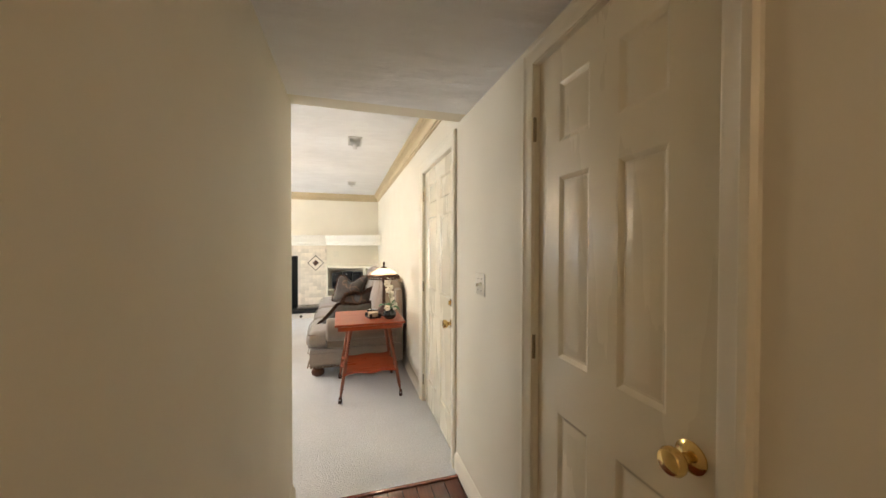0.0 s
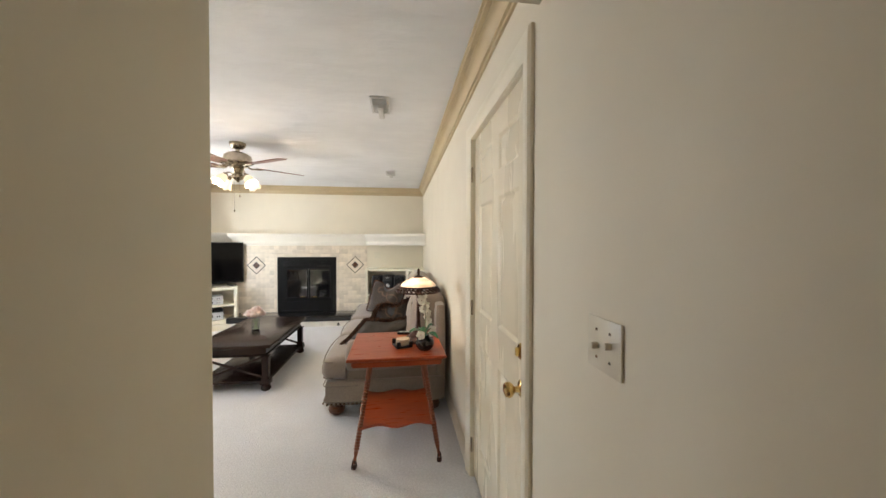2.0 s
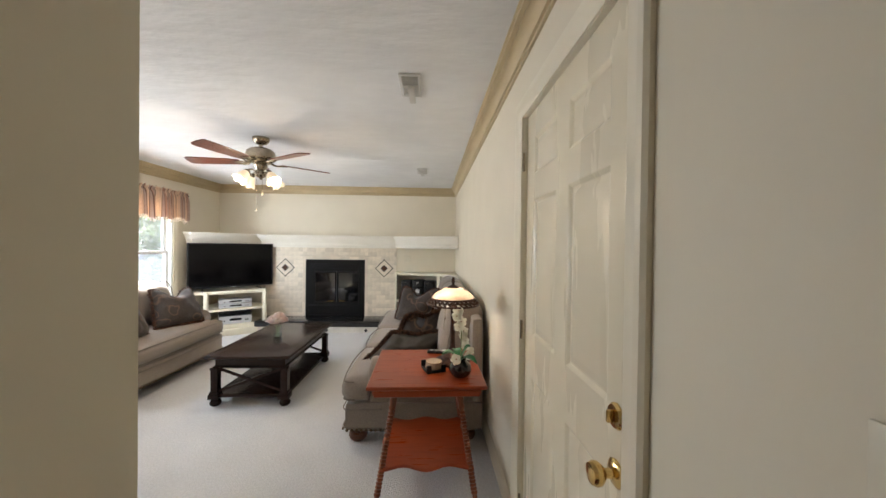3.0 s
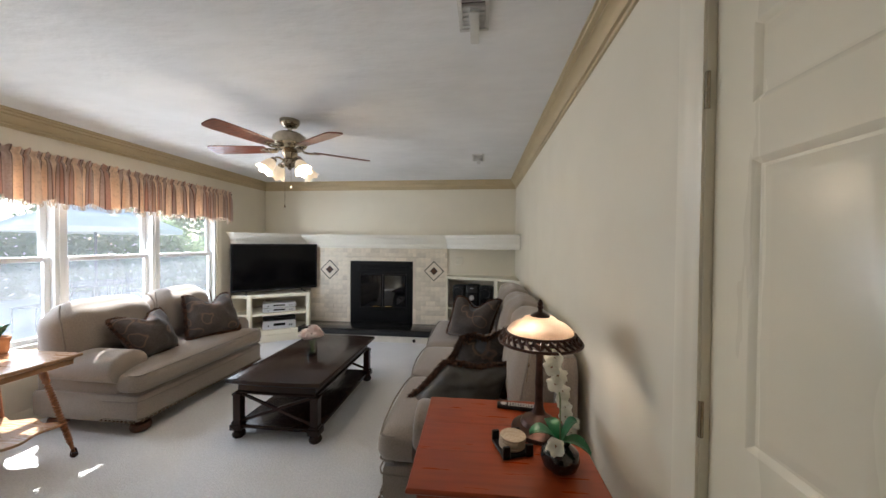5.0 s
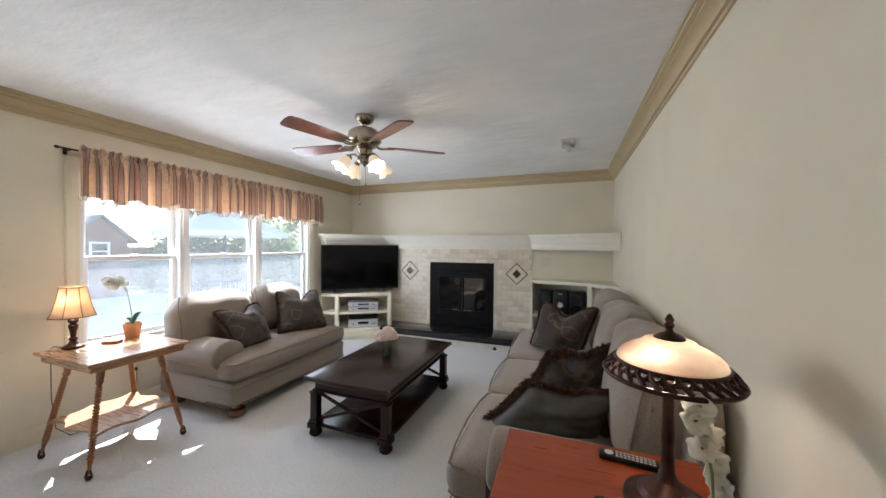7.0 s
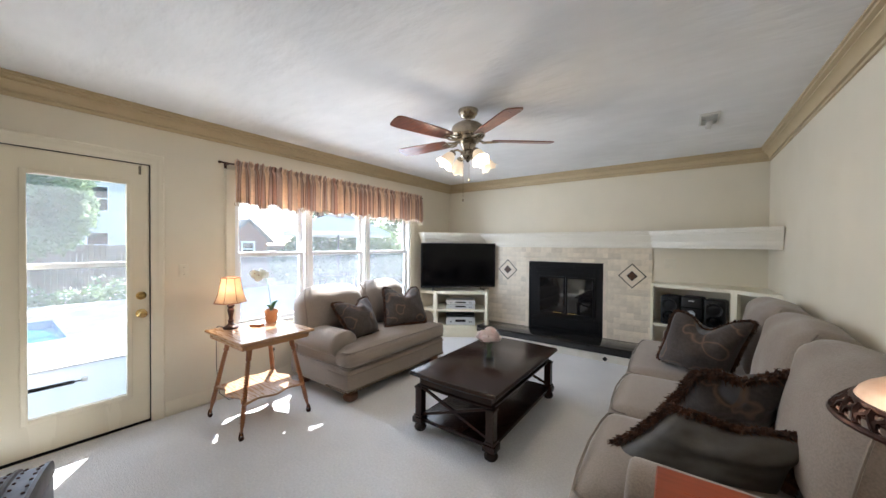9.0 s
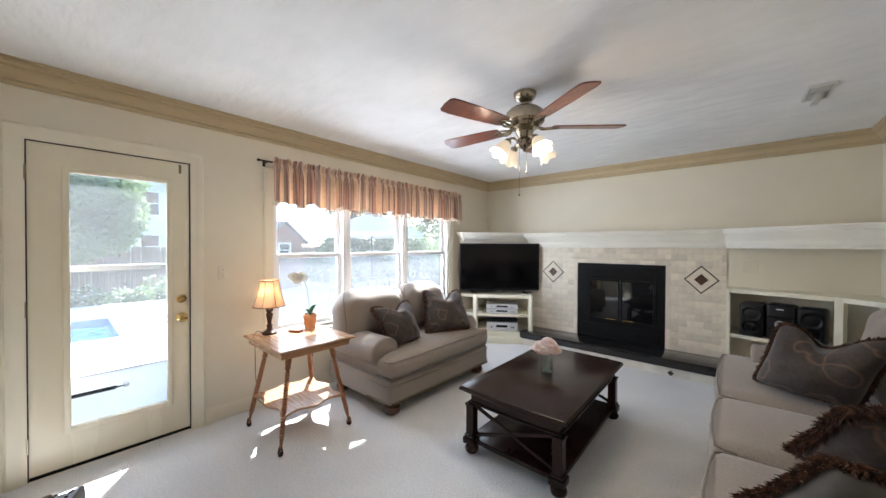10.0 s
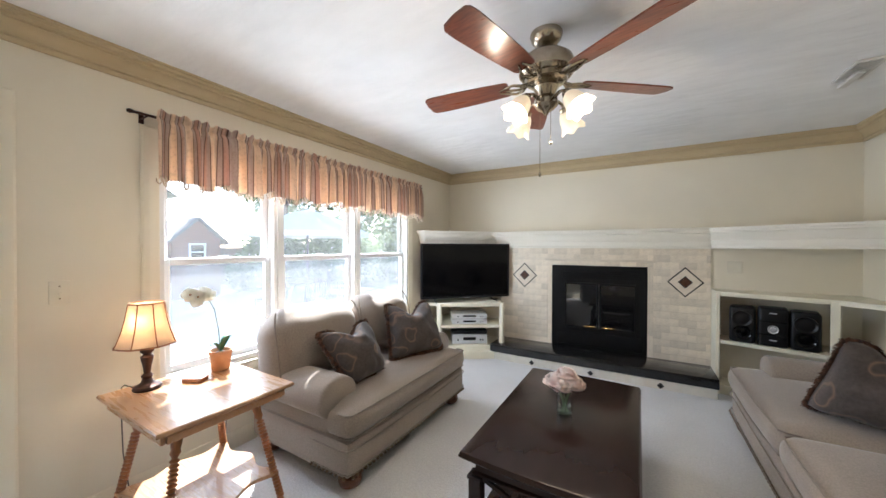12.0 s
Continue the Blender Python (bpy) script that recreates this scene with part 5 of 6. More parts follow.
def ceiling_fan():
    fan = thing("ceiling_fan", pose(-1.09, 4.785, ZC), "brass ceiling fan with walnut blades and four lit tulip lamps", "ceiling fan")
    bm = bmesh.new()
    bm_lathe(bm, [(0, 0), (0.076, 0), (0.078, -0.010), (0.070, -0.035), (0.052, -0.055), (0.030, -0.062), (0.018, -0.066), (0.018, -0.10), (0, -0.10)], 28)
    part("canopy", bm, M_AGEDBRASS, fan)
    bm = bmesh.new()
    bm_lathe(bm, [(0, -0.095), (0.05, -0.097), (0.095, -0.11), (0.125, -0.135), (0.132, -0.165), (0.132, -0.20), (0.120, -0.215), (0.105, -0.222), (0.098, -0.24), (0.07, -0.25), (0, -0.25)], 32)
    part("motor_housing", bm, M_AGEDBRASS, fan, "champagne brass motor housing")
    zb = -0.235
    for k in range(5):
        a = radians(-33 + 72 * k)
        m = Matrix.Rotation(a, 4, "Z") @ Matrix.Translation((0, 0, zb)) @ Matrix.Rotation(radians(11), 4, "X")
        bm = bmesh.new()
        ring = []
        for x, w in ((0.185, 0.044), (0.20, 0.052), (0.30, 0.060), (0.45, 0.067), (0.60, 0.070), (0.645, 0.066), (0.662, 0.052)):
            ring.append((x, w))
        outline = [(x, -w) for x, w in ring] + [(0.668, 0.0)] + [(x, w) for x, w in ring[::-1]]
        bm_loft(bm, [[m @ Vector((x, y, z)) for x, y in outline] for z in (-0.004, 0.004)])
        blade = part("blade", bm, M_BLADE, fan, "reddish walnut fan blade")
        bm = bmesh.new()
        for s in (-1, 1):
            bm_tube(bm, [m @ Vector(p) for p in ((0.09, 0, 0.004), (0.12, s * 0.022, -0.012), (0.155, s * 0.036, -0.010), (0.19, s * 0.026, -0.008), (0.235, s * 0.008, -0.007))], [0.007, 0.008, 0.007, 0.007, 0.005], 8)
        bm_tube(bm, [m @ Vector(p) for p in ((0.09, 0, 0.0), (0.13, 0, -0.014), (0.20, 0, -0.009))], 0.007, 8)
        part("blade_iron", bm, M_AGEDBRASS, blade, "scrolled brass blade iron")
    bm = bmesh.new()
    bm_lathe(bm, [(0, -0.245), (0.055, -0.25), (0.062, -0.27), (0.05, -0.29), (0.042, -0.31), (0.056, -0.33), (0.058, -0.355), (0.040, -0.375), (0.018, -0.385), (0.010, -0.40), (0, -0.405)], 28)
    part("light_kit", bm, M_AGEDBRASS, fan)
    for k in range(4):
        a = radians(60 + 90 * k)
        o = Vector((math.cos(a), math.sin(a), 0))
        bm = bmesh.new()
        bm_tube(bm, [o * 0.05 + Vector((0, 0, -0.335)), o * 0.085 + Vector((0, 0, -0.318)), o * 0.115 + Vector((0, 0, -0.325)), o * 0.128 + Vector((0, 0, -0.345))], 0.008, 8)
        tip = o * 0.128 + Vector((0, 0, -0.343))
        q = Matrix.Translation(tip) @ (o * 0.62 + Vector((0, 0, -0.79))).to_track_quat("Z", "Y").to_matrix().to_4x4()
        bm_lathe(bm, [(0, -0.006), (0.022, -0.005), (0.026, 0.006), (0.024, 0.022), (0, 0.022)], 18, m=q)
        arm = part("lamp_arm", bm, M_AGEDBRASS, fan)
        bm = bmesh.new()

        def flare(p, ang_, r, z):
            w = max(0, (z - 0.07) / 0.05)
            return Vector((p.x * (1 + 0.10 * w * math.cos(6 * ang_)), p.y * (1 + 0.10 * w * math.cos(6 * ang_)), p.z + 0.007 * w * math.cos(6 * ang_)))
        rings = []
        for r, z in ((0.022, 0.012), (0.034, 0.026), (0.043, 0.048), (0.047, 0.07), (0.052, 0.092), (0.064, 0.118), (0.061, 0.117), (0.048, 0.09), (0.043, 0.068), (0.038, 0.046), (0.028, 0.026)):
            rings.append([q @ flare(Vector((math.cos(b) * r, math.sin(b) * r, z)), b, r, z) for b in (2 * math.pi * i / 30 for i in range(30))])
        bm_loft(bm, rings, caps=False)
        part("shade", bm, M_TULIP, arm, "lit frosted tulip glass shade")
        bm = bmesh.new()
        bm_lathe(bm, [(0, 0.02), (0.012, 0.022), (0.02, 0.05), (0.018, 0.07), (0, 0.08)], 14, m=q)
        part("bulb", bm, M_BULB, arm, "glowing bulb")
        at = Vector((-1.09, 4.785, ZC)) + (q @ Vector((0, 0, 0.135)))
        lamp("fan_lamp", "POINT", 1.35, Matrix.Translation(at), (1.0, 0.80, 0.57), radius=0.045)
    for x, y, zl in ((-0.02, -0.035, -0.70), (0.03, -0.03, -0.55)):
        bm = bmesh.new()
        bm_tube(bm, [(x, y, -0.36), (x, y, zl)], 0.0014, 6)
        bm_lathe(bm, [(0, -0.012), (0.006, -0.008), (0.008, 0), (0.005, 0.009), (0, 0.012)], 10, at=(x, y, zl))
        part("pull_chain", bm, M_AGEDBRASS, fan, "thin pull chain with a small knob")


ceiling_fan()

# ---- table lamps ----


def leaded_lamp():
    t = thing("table_lamp", pose(0.705, 3.61, 0.71), "bronze table lamp with a lit alabaster dome and lattice rim", "lamp")
    bm = bmesh.new()
    bm_lathe(bm, [(0, 0), (0.108, 0), (0.112, 0.006), (0.108, 0.016), (0.092, 0.024), (0.075, 0.032), (0.066, 0.048), (0.046, 0.060), (0.028, 0.075), (0.018, 0.10), (0.0155, 0.16), (0.017, 0.20), (0.015, 0.24), (0.0145, 0.33), (0.026, 0.345), (0.016, 0.36), (0.012, 0.43), (0, 0.43)], 32)
    part("base", bm, M_IRON, t, "dark bronze ribbed base and stem", angle=25)
    bm = bmesh.new()
    prof = [(0.130, 0.404), (0.132, 0.411), (0.127, 0.422), (0.116, 0.434), (0.096, 0.447), (0.074, 0.456), (0.068, 0.460), (0.064, 0.466), (0.052, 0.471), (0.036, 0.473)]
    inner = [(r - 0.005, z - 0.004) for r, z in prof[::-1]]
    bm_loft(bm, [[Vector((math.cos(a) * r, math.sin(a) * r, z)) for a in (2 * math.pi * i / 40 for i in range(40))] for r, z in prof + inner], caps=False)
    part("shade", bm, M_SHADE_R, t, "lit cream alabaster dome", angle=50)
    bm = bmesh.new()
    for r, z, th in ((0.133, 0.405, 0.007), (0.163, 0.371, 0.0065), (0.147, 0.390, 0.005)):
        bm_tube(bm, [(math.cos(a) * r, math.sin(a) * r, z) for a in (2 * math.pi * i / 40 for i in range(41))], th, 6)
    for i in range(30):
        a, da = 2 * math.pi * i / 30, 2 * math.pi / 30
        def at(f, r, z):
            return (math.cos(a + da * f) * r, math.sin(a + da * f) * r, z)
        bm_tube(bm, [at(0, 0.135, 0.403), at(0.12, 0.145, 0.394), at(0.5, 0.153, 0.385), at(0.85, 0.16, 0.375)], [0.008, 0.007, 0.0065, 0.007], 5)
        bm_tube(bm, [at(0, 0.135, 0.403), at(-0.12, 0.145, 0.394), at(-0.42, 0.151, 0.388), at(-0.2, 0.16, 0.375)], [0.008, 0.0065, 0.006, 0.006], 5)
    part("lattice_rim", bm, M_IRON, t, "dark pierced metal rim")
    bm = bmesh.new()
    bm_lathe(bm, [(0, 0.468), (0.040, 0.468), (0.038, 0.476), (0.023, 0.486), (0.011, 0.491), (0.008, 0.500), (0.013, 0.509), (0.009, 0.517), (0.012, 0.524), (0.006, 0.537), (0, 0.542)], 22)
    part("finial", bm, M_IRON, t, "dark turned finial and cap")
    for s in (-1, 1):
        bm = bmesh.new()
        bm_lathe(bm, [(0, -0.022), (0.009, -0.02), (0.018, 0.0), (0.015, 0.012), (0, 0.02)], 14, at=(s * 0.05, 0.03 if s > 0 else -0.03, 0.43))
        part("bulb", bm, M_BULB, t, "glowing bulb")
        lamp("leaded_lamp_bulb", "POINT", 0.17 if s < 0 else 0.10, Matrix.Translation((0.705 + s * 0.045, 3.61 - s * 0.01 - 0.075 * (s < 0), 0.71 + 0.425 - 0.012 * (s < 0))), (1.0, 0.83, 0.64), radius=0.022)
    bm = bmesh.new()
    bm_tube(bm, [(-0.05, -0.06, 0.38), (-0.052, -0.062, 0.30), (-0.06, -0.06, 0.22)], 0.0015, 5)
    bm_lathe(bm, [(0, -0.008), (0.005, 0), (0, 0.008)], 8, at=(-0.052, -0.062, 0.29))
    part("pull_chain", bm, M_AGEDBRASS, t)
    return t


leaded_lamp()


def candlestick_lamp():
    t = thing("table_lamp", pose(-2.785, 3.778, 0.71), "small dark bronze table lamp with a lit pleated tan shade", "lamp")
    bm = bmesh.new()
    bm_lathe(bm, [(0, 0), (0.054, 0), (0.058, 0.008), (0.052, 0.018), (0.036, 0.026), (0.024, 0.036), (0.018, 0.052), (0.024, 0.066), (0.014, 0.078), (0.017, 0.11), (0.024, 0.145), (0.026, 0.16), (0.016, 0.172), (0.027, 0.184), (0.028, 0.196), (0.014, 0.21), (0.010, 0.25), (0, 0.25)], 26)
    part("base", bm, M_IRON, t, "dark bronze turned base", angle=30)
    bm = bmesh.new()
    prof = [(0.124, 0.222), (0.114, 0.240), (0.095, 0.298), (0.083, 0.350), (0.074, 0.402), (0.071, 0.425)]

    def panel(a, r):
        return r * (1 - 0.045 * abs(math.sin(4 * a)) + 0.006 * math.cos(64 * a))
    bm_loft(bm, [[Vector((math.cos(a) * panel(a, r), math.sin(a) * panel(a, r), z)) for a in (2 * math.pi * i / 128 for i in range(128))] for r, z in prof + [(r - 0.003, z) for r, z in prof[::-1]]], caps=False)
    part("shade", bm, M_SHADE_L, t, "lit tan fabric bell shade", angle=60)
    for k in range(8):
        a = k * math.pi / 4
        bm = bmesh.new()
        bm_tube(bm, [(math.cos(a) * (r + 0.0015), math.sin(a) * (r + 0.0015), z) for r, z in prof], 0.0026, 5)
        part("rib", bm, M_OAKLEG, t, "brown braid over a shade rib")
    for r, z in ((0.122, 0.223), (0.0695, 0.425)):
        bm = bmesh.new()
        bm_tube(bm, [(math.cos(a) * panel(a, r), math.sin(a) * panel(a, r), z) for a in (2 * math.pi * i / 64 for i in range(65))], 0.004, 6)
        part("shade_trim", bm, M_OAKLEG, t, "brown braid on the shade edge")
    bm = bmesh.new()
    bm_lathe(bm, [(0, 0.25), (0.012, 0.252), (0.028, 0.30), (0.022, 0.335), (0, 0.35)], 14)
    part("bulb", bm, M_BULB, t, "glowing bulb")
    lamp("candlestick_lamp_bulb", "POINT", 0.22, Matrix.Translation((-2.785 + 0.038, 3.778 - 0.038, 0.71 + 0.345)), (1.0, 0.80, 0.58), radius=0.03)
    lamp("candlestick_lamp_down", "POINT", 0.12, Matrix.Translation((-2.785, 3.778, 0.71 + 0.39)), (1.0, 0.80, 0.58), radius=0.03)


candlestick_lamp()

# unseen fixture, added behind the camera to brighten and warm the hall
hall_fill = thing("ceiling_light", pose(0.53, -0.72, HALL_Z), "added unseen round flush frosted glass hall ceiling light, lit", "ceiling light")
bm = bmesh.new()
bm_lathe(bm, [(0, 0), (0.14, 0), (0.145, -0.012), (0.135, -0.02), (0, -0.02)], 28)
part("rim", bm, M_AGEDBRASS, hall_fill)
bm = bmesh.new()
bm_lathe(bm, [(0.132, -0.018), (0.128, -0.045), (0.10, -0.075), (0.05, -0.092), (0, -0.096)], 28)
part("diffuser", bm, glow("lit_fill_glass", (1.0, 0.75, 0.5), 0.5), hall_fill, "lit frosted glass bowl")
lamp("hall_fill_bulb", "POINT", 0.42, pose(0.53, -0.72, HALL_Z - 0.16), (1.0, 0.72, 0.48), radius=0.08)

# ---- plants and small things ----


def leaf_blade(bm, base, tip, width, bend=0.02):
    base, tip = Vector(base), Vector(tip)
    d = tip - base
    side = d.cross(Vector((0, 0, 1))).normalized()
    rings = []
    for i in range(8):
        u = i / 7
        w = width * math.sin(math.pi * (0.06 + 0.9 * u)) ** 0.8
        mid_ = base + d * u + Vector((0, 0, bend * 4 * u * (1 - u)))
        rings.append([mid_ + side * w * s + Vector((0, 0, 0.25 * width * abs(s) - (0.0025 if low else 0))) for low, ss in ((0, (-1, -0.5, 0, 0.5, 1)), (1, (1, 0.5, 0, -0.5, -1))) for s in ss])
    bm_loft(bm, rings)


def orchid_bloom(parent, at, facing, r, seed):
    """Five broad petals, slightly cupped, and a small lip."""
    q = Matrix.Translation(at) @ Vector(facing).to_track_quat("Z", "Y").to_matrix().to_4x4() @ Matrix.Rotation(seed * 1.3, 4, "Z")
    bm = bmesh.new()
    for k, (a, w, l) in enumerate(((90, 0.42, 1.0), (18, 0.62, 0.95), (162, 0.62, 0.95), (-54, 0.40, 0.9), (-126, 0.40, 0.9))):
        ca, sa = math.cos(radians(a)), math.sin(radians(a))
        rings = []
        for i in range(6):
            u = i / 5
            ww = r * w * math.sin(math.pi * (0.1 + 0.82 * u))
            rings.append([q @ Vector((ca * r * l * u - sa * ww * s, sa * r * l * u + ca * ww * s, 0.30 * r * u * u + 0.22 * r * (s * s) * u + 0.002 * k + th)) for th, ss in ((0.0, (-1, -0.4, 0.4, 1)), (0.0015, (1, 0.4, -0.4, -1))) for s in ss])
        bm_loft(bm, rings)
    flower = part("bloom", bm, M_PETAL, parent, "white orchid bloom", angle=70)
    bm = bmesh.new()
    bm_lathe(bm, [(0, 0), (r * 0.13, r * 0.05), (r * 0.16, r * 0.18), (r * 0.06, r * 0.28), (0, r * 0.3)], 10, m=q)
    part("lip", bm, M_OAKLEG, flower, "yellow brown lip")


orchid = thing("orchid_vase", pose(0.735, 3.375, 0.71), "white orchid spray in a round glossy black vase", "plant", "orchids")
bm = bmesh.new()
bm_lathe(bm, [(0, 0), (0.036, 0), (0.056, 0.018), (0.064, 0.042), (0.060, 0.066), (0.040, 0.084), (0.030, 0.092), (0.034, 0.10), (0.026, 0.10), (0.022, 0.09), (0, 0.086)], 28)
part("vase", bm, M_GRANITE, orchid, "glossy black round vase")
for tip, w in (((-0.105, -0.02, 0.125), 0.034), ((0.055, 0.0, 0.165), 0.028), ((0.085, -0.05, 0.085), 0.032), ((-0.03, 0.09, 0.12), 0.026)):
    bm = bmesh.new()
    leaf_blade(bm, (0, 0, 0.085), tip, w, 0.03)
    part("leaf", bm, M_LEAF, orchid)
bm = bmesh.new()
arc = [(0.0, 0.0, 0.09), (0.01, 0.05, 0.22), (0.0, 0.10, 0.33), (-0.01, 0.12, 0.385), (-0.008, 0.115, 0.36), (0.005, 0.10, 0.29), (0.025, 0.09, 0.20), (0.05, 0.085, 0.11)]
bm_tube(bm, arc, 0.0028, 6)
part("stem", bm, M_STEM, orchid)
for k in range(10):
    u = k / 9
    orchid_bloom(orchid, (-0.012 + 0.075 * u ** 1.3 + 0.008 * (-1) ** k, 0.085 - 0.012 * (k % 2), 0.350 - 0.262 * u), (-0.35 + 0.35 * (k % 3), -0.85, 0.15 + 0.25 * (k % 2)), 0.036 - 0.010 * u, k)
orchid_bloom(orchid, (-0.03, -0.06, 0.115), (-0.2, -0.9, 0.2), 0.032, 9)

pot = thing("orchid_pot", pose(-2.755, 4.10, 0.71), "orange terracotta pot with a pale orchid in the window light", "plant", "orchids")
bm = bmesh.new()
bm_lathe(bm, [(0, 0), (0.040, 0), (0.046, 0.01), (0.054, 0.085), (0.058, 0.09), (0.058, 0.112), (0.051, 0.112), (0.047, 0.09), (0, 0.088)], 26)
part("pot", bm, M_TERRA, pot)
bm = bmesh.new()
bm_lathe(bm, [(0, 0.087), (0.047, 0.0885), (0.02, 0.102), (0, 0.104)], 16)
part("soil", bm, M_SOOTGAP, pot)
for tip, w in (((0.055, 0.03, 0.19), 0.026), ((-0.02, 0.06, 0.17), 0.024), ((0.01, -0.06, 0.15), 0.022)):
    bm = bmesh.new()
    leaf_blade(bm, (0, 0, 0.095), tip, w, 0.03)
    part("leaf", bm, M_LEAF, pot)
bm = bmesh.new()
bm_tube(bm, [(0, 0, 0.09), (0.0, -0.01, 0.22), (0.02, -0.04, 0.35), (0.06, -0.10, 0.44), (0.085, -0.17, 0.45)], 0.0026, 6)
part("stem", bm, M_STEM, pot)
for k, (x, y, z) in enumerate(((0.05, -0.08, 0.44), (0.065, -0.115, 0.455), (0.085, -0.15, 0.44), (0.09, -0.185, 0.455), (0.06, -0.14, 0.42))):
    orchid_bloom(pot, (x, y, z), (0.8, -0.5, 0.1), 0.04, k + 2)

coasters = thing("coaster_set", pose(0.583, 3.473, 0.71, 0, 0, 18), "stack of cream coasters in a black holder", "coasters")
part("holder", boxes((-0.058, 0.058, -0.058, 0.058, 0, 0.012), (-0.058, -0.03, -0.062, -0.05, 0.0, 0.045), (0.03, 0.058, -0.062, -0.05, 0.0, 0.045), (-0.058, -0.03, 0.05, 0.062, 0.0, 0.045), (0.03, 0.058, 0.05, 0.062, 0.0, 0.045), b=0.003), M_PLASTIC, coasters)
for k in range(4):
    bm = bmesh.new()
    bm_lathe(bm, [(0, 0.013), (0.046, 0.013), (0.048, 0.015), (0.048, 0.0205), (0.046, 0.0225), (0, 0.0225)], 28, at=(0.001 * k, -0.001 * k, 0.0105 * k))
    part("coaster", bm, M_COASTER, coasters)
remote = thing("remote_control", pose(0.635, 3.785, 0.71, 0, 0, -6), "black remote control with rows of pale buttons", "remote control")
bm = bmesh.new()
bm_box(bm, -0.09, 0.09, -0.024, 0.024, 0, 0.018, b=0.006, seg=2)
part("body", bm, M_PLASTIC, remote)
button = mesh_of("button", boxes((-0.0045, 0.0045, -0.003, 0.003, 0, 0.002), b=0.0006), M_SILVER)
for i in range(10):
    for j in range(3):
        ob = new("button", button)
        ob.parent, ob.location = remote, (-0.035 + i * 0.012, -0.013 + j * 0.013, 0.0178)
bm = bmesh.new()
bm_lathe(bm, [(0, 0.0178), (0.014, 0.0178), (0.014, 0.0195), (0.008, 0.0205), (0, 0.0195)], 18, at=(-0.06, 0, 0))
part("dial", bm, M_SILVER, remote)
block = thing("wooden_box", pose(-2.685, 3.943, 0.71, 0, 0, 30), "small flat wooden box lying on the side table", "box")
part("body", boxes((-0.05, 0.05, -0.03, 0.03, 0, 0.016), b=0.003), M_OAKLEG, block)
part("lid", boxes((-0.051, 0.051, -0.031, 0.031, 0.0165, 0.022), b=0.002), M_OAKLEG, block)


def switch(name, m, gangs, label):
    """A wall plate with toggles; its back lies in the plane x = 0 and it faces +x."""
    t = thing(name, m, label, "light switch")
    w = 0.035 + 0.023 * (gangs - 1)
    part("plate", boxes((0, 0.006, -w, w, -0.057, 0.057), b=0.0025, seg=2), M_PLATE, t)
    for k in range(gangs):
        y = (k - (gangs - 1) / 2) * 0.046
        part("toggle", boxes((0.005, 0.019, y - 0.0045, y + 0.0045, -0.002 if k else -0.012, 0.012 if k else 0.002), b=0.002), M_PLATE, t)
        for z in (-0.03, 0.03):
            bm = bmesh.new()
            bm_lathe(bm, [(0, 0), (0.0035, 0), (0.003, 0.0015), (0, 0.002)], 10, m=Matrix.Translation((0.006, y, z)) @ Matrix.Rotation(radians(90), 4, "Y"))
            part("screw", bm, M_AGEDBRASS, t)


switch("light_switch", pose(XE, 1.752, 1.222, 0, 0, 180), 2, "cream double toggle light switch on the hall wall")
switch("light_switch", pose(XW, 3.555, 1.187), 1, "cream single light switch beside the garden door")
socket = thing("power_outlet", pose(XW, 4.30, 0.36), "cream wall outlet with a dark cable plugged in", "outlet")
part("plate", boxes((0, 0.006, -0.036, 0.036, -0.057, 0.057), b=0.0025), M_PLATE, socket)
part("plug", boxes((0.005, 0.03, -0.014, 0.014, -0.035, -0.005), b=0.004), M_CABLE, socket)
bm = bmesh.new()
bm_tube(bm, [(XW + 0.03, 4.30, 0.34), (XW + 0.08, 4.28, 0.27), (XW + 0.13, 4.24, 0.13), (XW + 0.15, 4.15, 0.03), (XW + 0.11, 4.0, 0.006), (XW + 0.10, 3.86, 0.006), (XW + 0.11, 3.78, 0.10), (XW + 0.16, 3.74, 0.35), (XW + 0.21, 3.72, 0.60), (XW + 0.215, 3.72, 0.705), (XW + 0.24, 3.725, 0.722), (XW + 0.31, 3.735, 0.722)], 0.0028, 6)
tagged(part("lamp_cord", bm, M_CABLE), "thin dark lamp cord hanging behind the side table", "cable")


def ceiling_vent(x, y):
    t = thing("ceiling_vent", pose(x, y, ZC), "white metal ceiling vent with slanted slats", "vent", "ceiling vents")
    part("frame", boxes((-0.067, 0.067, -0.146, -0.125, -0.012, 0), (-0.067, 0.067, 0.125, 0.146, -0.012, 0), (-0.067, -0.048, -0.125, 0.125, -0.012, 0), (0.048, 0.067, -0.125, 0.125, -0.012, 0), b=0.003), M_VENT, t)
    part("backing", boxes((-0.048, 0.048, -0.005, 0.125, -0.002, -0.0005)), M_VENTDARK, t)
    # flat dark sheet paints the shade of a duct that isn't built
    part("opening", boxes((-0.048, 0.048, -0.125, -0.005, -0.002, -0.0005)), M_VENTSHADE, t, "dark sheet for the shaded duct behind the slats")
    for k in range(9):
        yy = -0.112 + k * 0.028
        bm = bmesh.new()
        bm_box(bm, -0.048, 0.048, -0.0125, 0.0125, -0.0008, 0.0008, m=Matrix.Translation((0, yy, -0.008)) @ Matrix.Rotation(radians(70 if k < 4 else 9), 4, "X"))
        part("slat", bm, M_VENT, t)
    bm = bmesh.new()
    bm_box(bm, -0.018, 0.024, -0.01, 0.215, -0.030, -0.0125, b=0.006, seg=2)
    part("deflector", bm, M_VENT, t, "white plastic air deflector")


ceiling_vent(0.42, 3.63)
ceiling_vent(0.43, 6.05)

